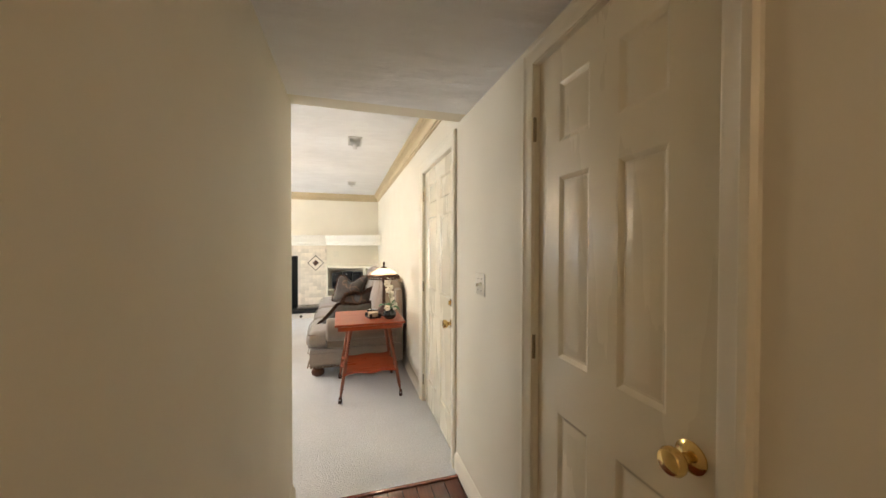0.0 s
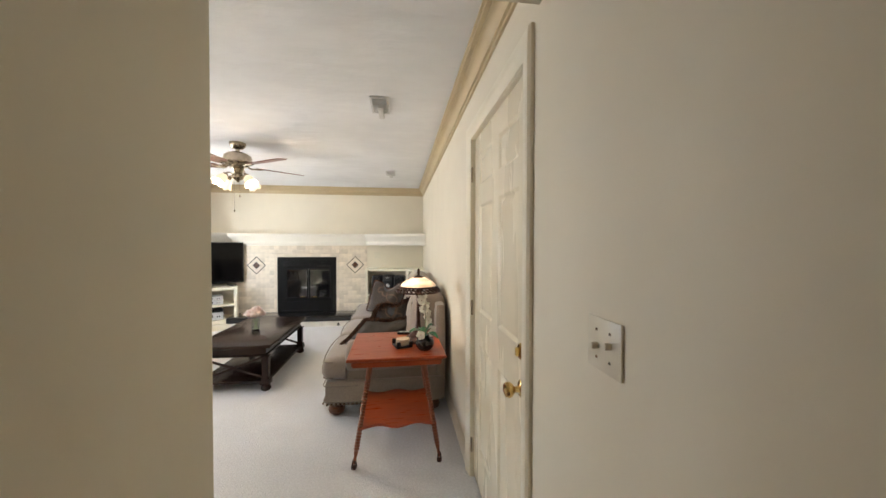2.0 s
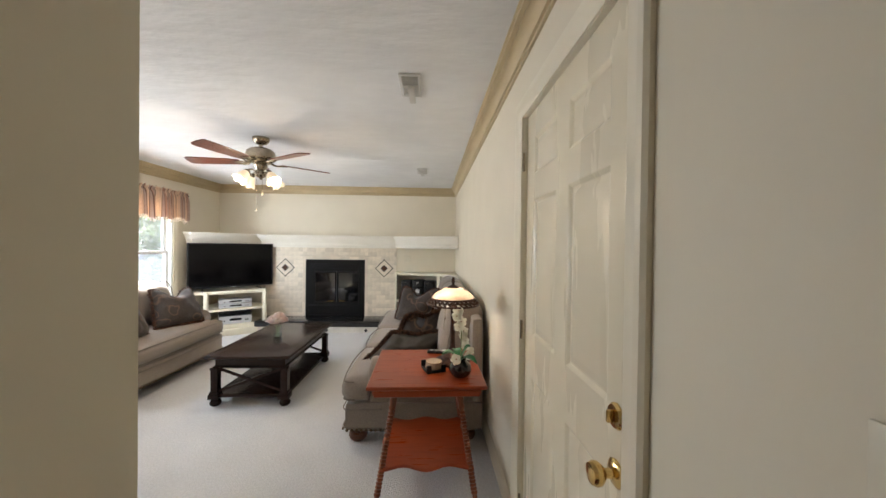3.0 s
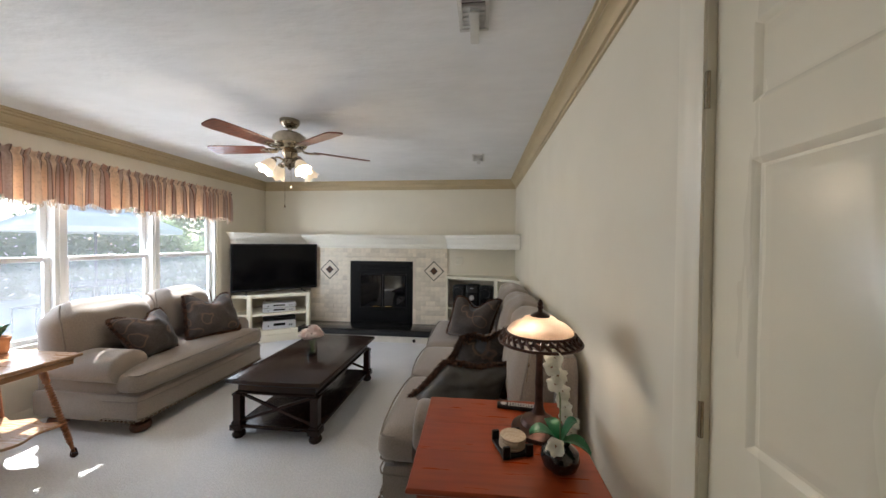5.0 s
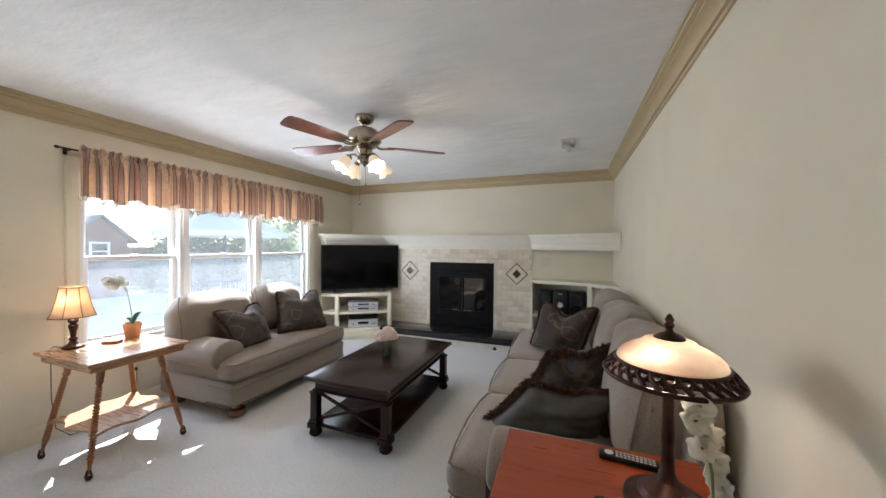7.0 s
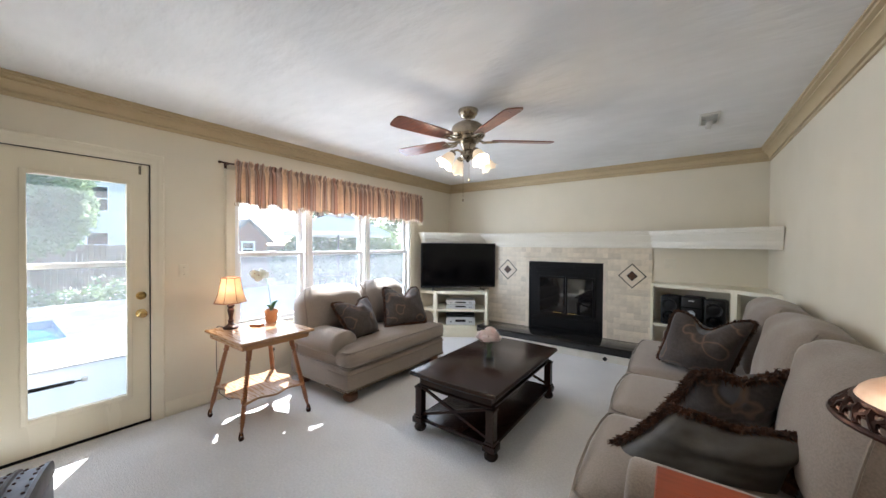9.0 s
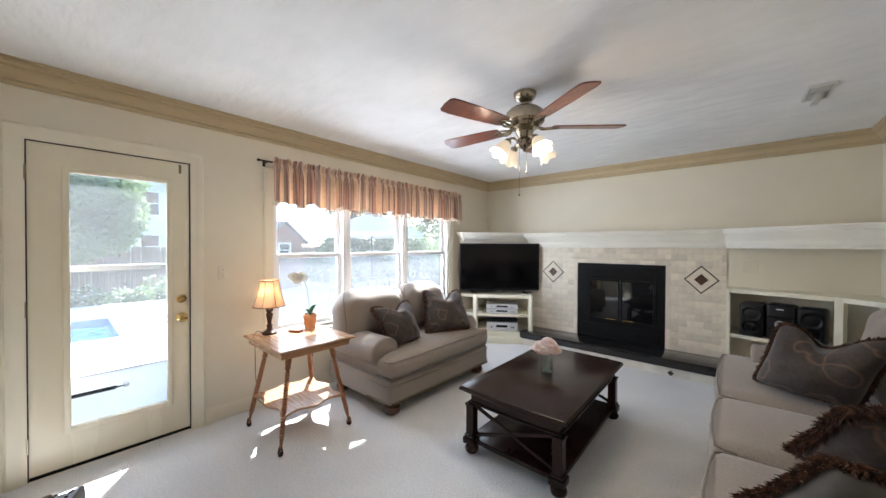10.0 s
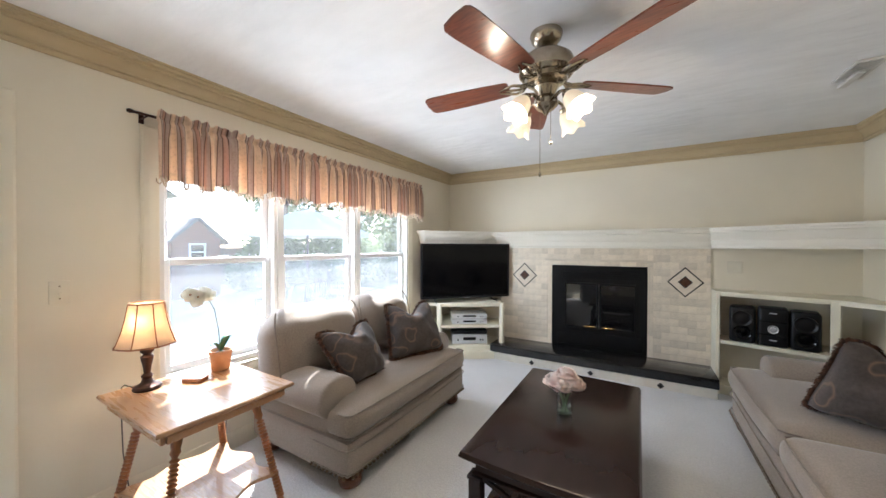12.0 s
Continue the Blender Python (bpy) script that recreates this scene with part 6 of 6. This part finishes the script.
# ---- valance ----
rod = thing("curtain_rod", pose(0, 0, 0), "thin dark metal curtain rod over the window", "curtain rod")
bm = bmesh.new()
bm_tube(bm, [(XW + 0.075, 3.81, 2.145), (XW + 0.075, 6.585, 2.145)], 0.0075, 10)
part("pole", bm, M_IRON, rod)
for y in (3.80, 6.595):
    bm = bmesh.new()
    bm_lathe(bm, [(0, -0.016), (0.009, -0.012), (0.012, 0), (0.009, 0.012), (0, 0.016)], 12, m=Matrix.Translation((XW + 0.075, y, 2.145)) @ Matrix.Rotation(radians(90), 4, "X"))
    part("finial", bm, M_IRON, rod)
for y in (3.87, 6.575):
    part("bracket", boxes((XW, XW + 0.004, y - 0.012, y + 0.012, 2.11, 2.16), (XW + 0.003, XW + 0.078, y - 0.005, y + 0.005, 2.133, 2.139), b=0.001), M_IRON, rod)


def valance():
    t = thing("valance", pose(0, 0, 0), "gathered striped valance in rust, gold and plum with a scalloped fringe", "curtain")
    y0, y1, n, rows = 3.905, 6.565, 640, 18
    bm = bmesh.new()
    uv = bm.loops.layers.uv.new("cloth")
    rnd = random.Random(3)
    phase = [rnd.uniform(0, 6.28) for _ in range(8)]
    length, grid, us = 0.0, [], []

    def off(s, v):
        """How far the cloth stands off the rod at s metres along it, v from top (0) to hem (1)."""
        tight = 0.008 * math.sin(s * 128 + phase[0] + 1.3 * math.sin(s * 9 + phase[1]))
        deep = 0.034 * math.sin(s * 72 + phase[2] + 2.6 * math.sin(s * 6.1 + phase[3])) * (0.75 + 0.35 * math.sin(s * 11 + phase[6])) + 0.012 * math.sin(s * 27 + phase[4])
        deep = math.copysign(abs(deep / 0.04) ** 0.7, deep) * 0.042
        k = min(1, max(0, (v - 0.10) / 0.25))
        return 0.034 + tight * (1 - 0.55 * k) + deep * k * (0.65 + 0.45 * v)
    for i in range(n + 1):
        s = (y1 - y0) * i / n
        if i:
            length += math.hypot((y1 - y0) / n, off(s, 0.7) - off(s - (y1 - y0) / n, 0.7))
        us.append(length)
        hem = 1.782 + 0.012 * math.sin(s * 40 + phase[5]) + 0.015 * math.sin(s * 21 + phase[6]) + 0.006 * math.sin(s * 88)
        top = 2.180 + 0.009 * math.sin(s * 110 + phase[7]) + 0.005 * math.sin(s * 61)
        col = []
        for j in range(rows + 1):
            v = j / rows
            pinch = 0.085 * math.exp(-((v - 0.10) / 0.045) ** 2)
            col.append(bm.verts.new((XW + 0.078 + off(s, v) - pinch * 0.25, y0 + s + 0.006 * math.sin(s * 62 + phase[1]) * v, top + (hem - top) * v)))
        grid.append(col)
    for i in range(n):
        for j in range(rows):
            f = bm.faces.new((grid[i][j], grid[i + 1][j], grid[i + 1][j + 1], grid[i][j + 1]))
            for loop, (a, b) in zip(f.loops, ((i, j), (i + 1, j), (i + 1, j + 1), (i, j + 1))):
                loop[uv].uv = (us[a] / 0.31 + 0.22 * math.sin(us[a] * 4.3) + 0.09 * math.sin(us[a] * 10.7 + 1.2), b / rows)
    cloth = part("cloth", bm, M_STRIPE, t, angle=80)
    thick = cloth.modifiers.new("thickness", "SOLIDIFY")
    thick.thickness = 0.0022
    bm = bmesh.new()
    for i in range(0, n, 4):
        s = (y1 - y0) * i / n
        hem = 1.782 + 0.012 * math.sin(s * 40 + phase[5]) + 0.015 * math.sin(s * 21 + phase[6]) + 0.006 * math.sin(s * 88)
        x = XW + 0.078 + off(s, 1)
        drop = 0.026 + 0.016 * abs(math.sin(s * 21))
        yy = y0 + s
        w = 0.011
        bm_tube(bm, [(x, yy - w, hem + 0.005), (x + rnd.uniform(-0.004, 0.006), yy - w * 0.9, hem - drop * 0.6), (x + rnd.uniform(-0.004, 0.006), yy + rnd.uniform(-0.004, 0.004), hem - drop), (x + rnd.uniform(-0.004, 0.006), yy + w * 0.9, hem - drop * 0.6), (x, yy + w, hem + 0.005)], [0.003, 0.0035, 0.004, 0.0035, 0.003], 4)
    tagged(part("fringe", bm, M_TRIMFRINGE, t, "ivory bobble fringe along the hem"), kind="stuff")


valance()

# ---- trunk by the garden door ----
trunk = thing("trunk", pose(-1.765, 2.434, 0, 0, 0, 75), "old grey travel trunk with raised rails by the garden door", "trunk")
hx, hy = 0.26, 0.21


def lid_ring(x, grow=0.0):
    arc = [Vector((x, (hy + grow) * math.sin(radians(-90 + 180 * k / 14)), 0.43 + (0.072 + grow) * math.cos(radians(-90 + 180 * k / 14)) ** 0.45)) for k in range(1, 14)]
    return [Vector((x, -hy - grow, 0.43))] + arc + [Vector((x, hy + grow, 0.43))]


part("body", boxes((-hx, hx, -hy, hy, 0.0, 0.42), b=0.008, seg=2), M_TRUNK, trunk)
bm = bmesh.new()
bm_loft(bm, [lid_ring(-hx), lid_ring(hx)])
lid = part("lid", bm, M_TRUNK, trunk, angle=45)
for i in range(7):
    x = -hx + 0.007 + i * (2 * hx - 0.014) / 6
    bm = bmesh.new()
    bm_loft(bm, [lid_ring(x - 0.009, 0.002), lid_ring(x - 0.006, 0.011), lid_ring(x + 0.006, 0.011), lid_ring(x + 0.009, 0.002)])
    part("rail", bm, M_BAND, lid, "dark raised rail", angle=45)
    part("strap", boxes((x - 0.009, x + 0.009, -hy - 0.008, -hy + 0.002, 0.0, 0.41), b=0.002), M_BAND, trunk)
    bm = bmesh.new()
    for k in range(2, 13):
        for side in (-0.021, 0.021):
            p = lid_ring(x + side, 0.001)[k]
            if abs(p.x) > hx - 0.008:
                continue
            nrm = Vector((0, p.y * 0.3, p.z - 0.41)).normalized()
            bm_lathe(bm, [(0.006, -0.002), (0.005, 0.003), (0, 0.005)], 8, m=Matrix.Translation(p) @ nrm.to_track_quat("Z", "Y").to_matrix().to_4x4())
    tagged(part("rivets", bm, M_IRON, lid, "rows of small dark rivets"), kind="stuff")
for x in (-hx + 0.05, hx - 0.05):
    for y in (-hy, hy):
        part("corner_plate", boxes((x - 0.022, x + 0.022, y * 1.0 - 0.03 * (y > 0) - 0.004, y * 1.0 + 0.03 * (y < 0) + 0.004, 0.435, 0.468), b=0.006, seg=2), M_SILVER, trunk, "bright worn metal corner plate")
part("hasp", boxes((-0.03, 0.03, -hy - 0.014, -hy, 0.34, 0.46), b=0.004), M_AGEDBRASS, trunk, "dull brass hasp")

# ---- outdoors ----
M_CONCRETE = mat("pool_deck", (0.68, 0.67, 0.64), (0.60, 0.59, 0.56), rough=0.9, scale=18, wear=0.15, bump=0.3, bscale=50)
M_GRASS = mat("lawn", (0.07, 0.12, 0.035), (0.10, 0.14, 0.05), rough=0.95, scale=9, wear=0.3, bump=0.6, bscale=40, depth=0.03)
M_WATER = mat("pool_water", (0.035, 0.27, 0.40), (0.06, 0.34, 0.47), rough=0.08, scale=3, bump=0.4, bscale=6, depth=0.02)
M_FENCE = mat("weathered_fence", (0.27, 0.205, 0.165), (0.20, 0.15, 0.12), rough=0.85, scale=12, wear=0.3, stretch=(5, 5, 0.6))
M_SHED = mat("shed_boards", (0.30, 0.15, 0.10), (0.24, 0.12, 0.085), rough=0.85, scale=10, stretch=(5, 5, 0.6))
M_SHINGLE = mat("grey_shingle", (0.20, 0.19, 0.18), (0.14, 0.13, 0.125), rough=0.9, scale=14, bump=0.4, bscale=25, depth=0.01)
M_SIDING = mat("pale_siding", (0.70, 0.68, 0.62), (0.65, 0.63, 0.57), rough=0.7, scale=6, stretch=(0.4, 0.4, 8))
M_BARK = mat("bark", (0.12, 0.085, 0.06), (0.07, 0.05, 0.035), rough=0.95, scale=16, bump=0.7, bscale=30, depth=0.02, stretch=(3, 3, 0.6))
M_CANOPY = see_light(mat("umbrella_cloth", (0.74, 0.74, 0.68), (0.68, 0.68, 0.62), rough=0.85, scale=20), 0.5, (0.85, 0.85, 0.78))
M_FURN = mat("patio_metal", (0.10, 0.10, 0.11), rough=0.45, scale=14, metal=0.5)
M_LEAVES = see_light(mat("leaves", (0.09, 0.13, 0.055), (0.12, 0.16, 0.07), rough=0.5, scale=3, wear=0.35), 0.4, (0.28, 0.38, 0.18))
M_SHRUB = see_light(mat("shrub_leaves", (0.10, 0.16, 0.07), (0.12, 0.18, 0.085), rough=0.5, scale=4, wear=0.3), 0.45, (0.30, 0.42, 0.20))

structure("ground", boxes((-160, 60, -110, 110, -0.6, -0.42)), M_GRASS, "green lawn reaching to the distance", "lawn")
PX0, PX1, PY0, PY1 = -10.1, -7.85, -6.0, 3.36
structure("pool_deck", boxes((PX1, XW - 0.15, -9, 12.5, -0.42, -0.14), (-12.2, PX0, -9, 12.5, -0.42, -0.14), (PX0, PX1, PY1, 12.5, -0.42, -0.14), (PX0, PX1, -9, PY0, -0.42, -0.14)), M_CONCRETE, "sunlit pale concrete pool deck", "patio")
structure("pool_water", boxes((PX0, PX1, PY0, PY1, -0.41, -0.31)), M_WATER, "turquoise swimming pool water", "water")
M_POOLTILE = mat("pool_waterline_tile", (0.10, 0.22, 0.42), (0.20, 0.36, 0.55), rough=0.25, scale=34, wear=0.3, bump=0.3, bscale=60)
structure("trim_pool", boxes((PX0, PX0 + 0.012, PY0, PY1 - 0.013, -0.31, -0.165), (PX0, PX1, PY1 - 0.012, PY1, -0.31, -0.165)), M_POOLTILE, "blue mosaic tile band along the pool waterline", "tiles")
structure("wall_garage", boxes((XW - 0.15, 12, YN + 0.1, YN + 0.25, -0.42, 2.9), (XE + 0.2, 12, HALL_END - 0.25, HALL_END - 0.1, -0.42, 2.9), (XW - 0.15, XW, -8, YS - 0.12, -0.42, 2.9)), M_SIDING, "pale siding of the house outside", "wall")


def leaf_mesh(name, blobs, count, size, seed, material):
    """Many small bent leaves scattered through a few uneven clumps."""
    rnd = random.Random(seed)
    verts, faces = [], []
    for _ in range(count):
        cx, cy, cz, r = rnd.choice(blobs)
        d = Vector((rnd.gauss(0, 1), rnd.gauss(0, 1), rnd.gauss(0, 1))).normalized()
        k = r * (0.55 + 0.5 * rnd.random() ** 0.5) * (1 + 0.25 * noise.noise(d * 2.3 + Vector((cx, cy, cz))))
        p = Vector((cx, cy, cz)) + d * k
        u = Vector((rnd.gauss(0, 1), rnd.gauss(0, 1), rnd.gauss(0, 0.6))).normalized()
        w = u.cross(d).normalized() * size * rnd.uniform(0.3, 0.55)
        u = u * size * rnd.uniform(0.7, 1.2)
        n0 = len(verts)
        verts += [p - u, p + w, p + u + d * size * 0.2, p - w]
        faces.append((n0, n0 + 1, n0 + 2, n0 + 3))
    me = bpy.data.meshes.new(name)
    me.from_pydata([tuple(v) for v in verts], [], faces)
    me.materials.append(material)
    return me


def make_tree(m, height, spread, seed, label, leaves=9000, size=0.13, material=None, dome=False):
    rnd = random.Random(seed)
    t = thing("tree", m, label, "tree", "garden trees")
    bm = bmesh.new()
    trunk_top = height * 0.5
    bm_tube(bm, [(0, 0, 0), (0.03, 0.02, height * 0.15), (-0.02, 0.04, height * 0.33), (0.03, 0, trunk_top)], [0.024 * height, 0.018 * height, 0.015 * height, 0.011 * height], 10)
    blobs = []
    for k in range(9):
        a, f = k * 2.4 + rnd.random(), rnd.uniform(0.35, 0.8)
        tip = Vector((math.cos(a) * spread * f, math.sin(a) * spread * f, height * rnd.uniform(0.48, 0.88)))
        start = Vector((0, 0, height * rnd.uniform(0.28, 0.48)))
        bm_tube(bm, [start, start.lerp(tip, 0.5) + Vector((0, 0, 0.08 * height)), tip], [0.009 * height, 0.006 * height, 0.002 * height], 6)
        blobs.append((*tip, spread * rnd.uniform(0.32, 0.5)))
    if dome:
        for k in range(14):
            a, up = k * 2.4, 0.42 + 0.44 * (k / 13)
            out = spread * 0.66 * math.sqrt(max(0.05, 1 - ((up - 0.5) / 0.42) ** 2))
            blobs.append((math.cos(a) * out, math.sin(a) * out, height * up, spread * rnd.uniform(0.36, 0.46)))
    part("trunk", bm, M_BARK, t)
    crown = new("crown", leaf_mesh("crown", blobs, leaves, size, seed, material or M_LEAVES))
    crown.parent = t
    tagged(crown, kind="stuff")
    return t


make_tree(pose(-14.6, 2.95, -0.42), 4.7, 1.75, 5, "rounded sunlit garden tree behind the pool", 24000, 0.10, M_SHRUB, True)
# added for its shade on the patio, the crown kept above the view
make_tree(pose(-13.0, 11.4, -0.42), 9.6, 4.6, 8, "tall leafy tree added to shade the patio", 22000, 0.20)
make_tree(pose(-9.8, 16.4, -0.42), 6.8, 2.8, 12, "tall leafy tree added to shade the patio", 12000, 0.15)
make_tree(pose(-20.0, -1.5, -0.42), 6.5, 2.4, 33, "leafy tree behind the fence", 8000, 0.16)


def fence(x, y0, y1, h):
    t = thing("fence", pose(x, y0, -0.42), "weathered brown board fence behind the garden", "fence")
    board = mesh_of("board", boxes((-0.011, 0.011, 0.004, 0.138, 0.06, h), b=0.004), M_FENCE)
    for k in range(int((y1 - y0) / 0.145)):
        ob = new("board", board)
        ob.parent, ob.location = t, (random.uniform(-0.005, 0.005), k * 0.145, random.uniform(-0.02, 0.02))
    post = mesh_of("post", boxes((-0.1, -0.012, -0.045, 0.045, 0, h + 0.05), b=0.006), M_FENCE)
    k = 0.0
    while k < y1 - y0:
        ob = new("post", post)
        ob.parent, ob.location = t, (0, k, 0)
        k += 2.4
    for z in (0.3, h - 0.3):
        part("rail", boxes((-0.05, -0.0125, 0, y1 - y0, z, z + 0.09)), M_FENCE, t)


fence(-17.0, -6.0, 30.0, 1.75)

for k in range(6):
    s = thing("shrub", pose(-12.6 - 0.9 * (k % 2), 10.6 + k * 1.75, -0.42), "tall leafy shrub with pale flowers before the fence", "shrub", "tall garden shrubs")
    r = 1.05 + 0.18 * ((k * 3) % 4)
    clumps = [(0, 0, r * 1.0, r), (0.3, 0.9, r * 0.8, r * 0.75), (0.2, -0.8, r * 0.85, r * 0.7), (-0.2, 0.1, r * 1.75, r * 0.7)]
    ob = new("leaves", leaf_mesh("leaves", clumps, 3600, 0.12, 140 + k, M_SHRUB))
    ob.parent = s
    tagged(ob, kind="stuff")
    fl = new("flowers", leaf_mesh("flowers", [(x + 0.1, y, z, q * 1.03) for x, y, z, q in clumps], 260, 0.07, 160 + k, M_PETAL))
    fl.parent = s
    tagged(fl, kind="stuff")
for k in range(7):
    y = 1.6 + k * 0.75
    s = thing("shrub", pose(-12.9 - 0.3 * (k % 2), y, -0.42), "low flowering shrub in the garden bed", "shrub", "garden shrubs")
    r = 0.32 + 0.08 * ((k * 5) % 3)
    ob = new("leaves", leaf_mesh("leaves", [(0, 0, r * 0.8, r), (0.15, 0.2, r * 0.6, r * 0.7), (-0.1, -0.2, r * 0.6, r * 0.7)], 900, 0.07, 40 + k, M_SHRUB))
    ob.parent = s
    tagged(ob, kind="stuff")
    fl = new("flowers", leaf_mesh("flowers", [(0, 0, r * 1.0, r), (0.15, 0.2, r * 0.8, r * 0.7)], 70, 0.05, 60 + k, M_PINK if k % 2 else M_PETAL))
    fl.parent = s
    tagged(fl, kind="stuff")


def gabled(name, m, wx, wy, eave, ridge, wall_mat, roof_mat, label, category, windows):
    """A small building with its gable towards +x."""
    t = thing(name, m, label, category)
    bm = bmesh.new()
    outline = [(-wy / 2, 0), (wy / 2, 0), (wy / 2, eave), (0, ridge), (-wy / 2, eave)]
    bm_loft(bm, [[Vector((x, y, z)) for y, z in outline] for x in (-wx / 2, wx / 2)])
    part("wall", bm, wall_mat, t, smooth=False)
    over, th = 0.2 * eave / 2, 0.08
    slope = (ridge - eave) / (wy / 2)
    for s in (-1, 1):
        bm = bmesh.new()
        e = wy / 2 + over
        prof = [(0, ridge + 0.012), (s * e, eave - slope * over + 0.012), (s * e, eave - slope * over + th + 0.012), (0, ridge + th + 0.012)]
        bm_loft(bm, [[Vector((x, y, z)) for y, z in prof] for x in (-wx / 2 - over, wx / 2 + over)])
        part("roof", bm, roof_mat, t, smooth=False)
    for y, z, w, h in windows:
        win = part("window", boxes((wx / 2, wx / 2 + 0.04, y - w / 2 - 0.06, y - w / 2, z - h / 2 - 0.06, z + h / 2 + 0.06), (wx / 2, wx / 2 + 0.04, y + w / 2, y + w / 2 + 0.06, z - h / 2 - 0.06, z + h / 2 + 0.06), (wx / 2, wx / 2 + 0.04, y - w / 2, y + w / 2, z + h / 2, z + h / 2 + 0.06), (wx / 2, wx / 2 + 0.04, y - w / 2, y + w / 2, z - h / 2 - 0.06, z - h / 2), (wx / 2, wx / 2 + 0.035, y - w / 2, y + w / 2, z - 0.02, z + 0.02)), M_VINYL, t)
        part("pane", boxes((wx / 2, wx / 2 + 0.012, y - w / 2, y + w / 2, z - h / 2, z + h / 2)), M_DARKGLASS, win)


gabled("shed", pose(-15.0, 8.8, -0.42), 2.0, 1.5, 2.05, 2.75, M_SHED, M_SHINGLE, "brown wooden garden shed with a gabled roof", "shed", [(0, 1.62, 0.4, 0.5)])
gabled("house", pose(-34.0, 9.0, -0.42), 9.0, 9.0, 5.6, 8.2, M_SIDING, M_SHINGLE, "pale neighbouring house with sash windows", "house", [(-2.3, 4.6, 0.9, 1.5), (1.8, 4.6, 0.9, 1.5), (-2.3, 1.7, 0.9, 1.5), (1.8, 1.7, 0.9, 1.5)])

umbrella = thing("patio_umbrella", pose(-7.6, 8.4, -0.14), "pale cloth patio umbrella, open", "umbrella")
bm = bmesh.new()
bm_tube(bm, [(0, 0, 0), (0, 0, 2.47)], 0.024, 10)
part("pole", bm, M_FURN, umbrella)
bm = bmesh.new()
bm_lathe(bm, [(0, 0), (0.25, 0), (0.25, 0.05), (0.06, 0.09), (0.05, 0.3), (0, 0.3)], 20)
part("base", bm, M_FURN, umbrella)
bm = bmesh.new()
ringz = [(1.45, 1.78), (1.45, 1.88), (1.0, 2.10), (0.5, 2.30), (0.04, 2.44)]
bm_loft(bm, [[Vector((math.cos(2 * math.pi * i / 32) * r * (1 - 0.05 * abs(math.sin(4 * 2 * math.pi * i / 32))), math.sin(2 * math.pi * i / 32) * r * (1 - 0.05 * abs(math.sin(4 * 2 * math.pi * i / 32))), z)) for i in range(32)] for r, z in ringz + [(r - 0.005, z - 0.006) for r, z in ringz[::-1]]], caps=False)
part("canopy", bm, M_CANOPY, umbrella)
for k in range(8):
    a = 2 * math.pi * k / 8
    bm = bmesh.new()
    bm_tube(bm, [(0.03 * math.cos(a), 0.03 * math.sin(a), 2.40), (0.7 * math.cos(a), 0.7 * math.sin(a), 2.18), (1.4 * math.cos(a), 1.4 * math.sin(a), 1.84)], 0.008, 5)
    part("rib", bm, M_FURN, umbrella)
table = thing("patio_table", pose(-7.6, 8.4, -0.14), "round dark metal patio table under the umbrella", "table")
bm = bmesh.new()
bm_lathe(bm, [(0.05, 0.70), (0.62, 0.70), (0.63, 0.715), (0.62, 0.73), (0.05, 0.73)], 32)
part("tabletop", bm, M_FURN, table)
for k in range(4):
    a = radians(45 + 90 * k)
    bm = bmesh.new()
    bm_tube(bm, [(0.28 * math.cos(a), 0.28 * math.sin(a), 0.70), (0.40 * math.cos(a), 0.40 * math.sin(a), 0.35), (0.5 * math.cos(a), 0.5 * math.sin(a), 0.0)], 0.016, 8)
    part("leg", bm, M_FURN, table)


def patio_chair():
    c = thing("patio_chair", pose(-6.7, 8.3, -0.14, 0, 0, 95), "dark metal patio chair", "chair", "patio chairs")
    for x in (-0.22, 0.22):
        for y in (-0.2, 0.22):
            bm = bmesh.new()
            bm_tube(bm, [(x, y, 0), (x, y, 0.42 if y < 0 else 0.88)], 0.012, 6)
            part("leg", bm, M_FURN, c)
    part("seat", boxes((-0.23, 0.23, -0.22, 0.22, 0.41, 0.43), b=0.006), M_FURN, c)
    for k in range(5):
        part("slat", boxes((-0.17 + k * 0.085 - 0.012, -0.17 + k * 0.085 + 0.012, 0.214, 0.226, 0.43, 0.86)), M_FURN, c)
    return c


first = patio_chair()
copy_thing(first, pose(-7.5, 7.4, -0.14, 0, 0, 5))
copy_thing(first, pose(-7.7, 9.5, -0.14, 0, 0, 185))
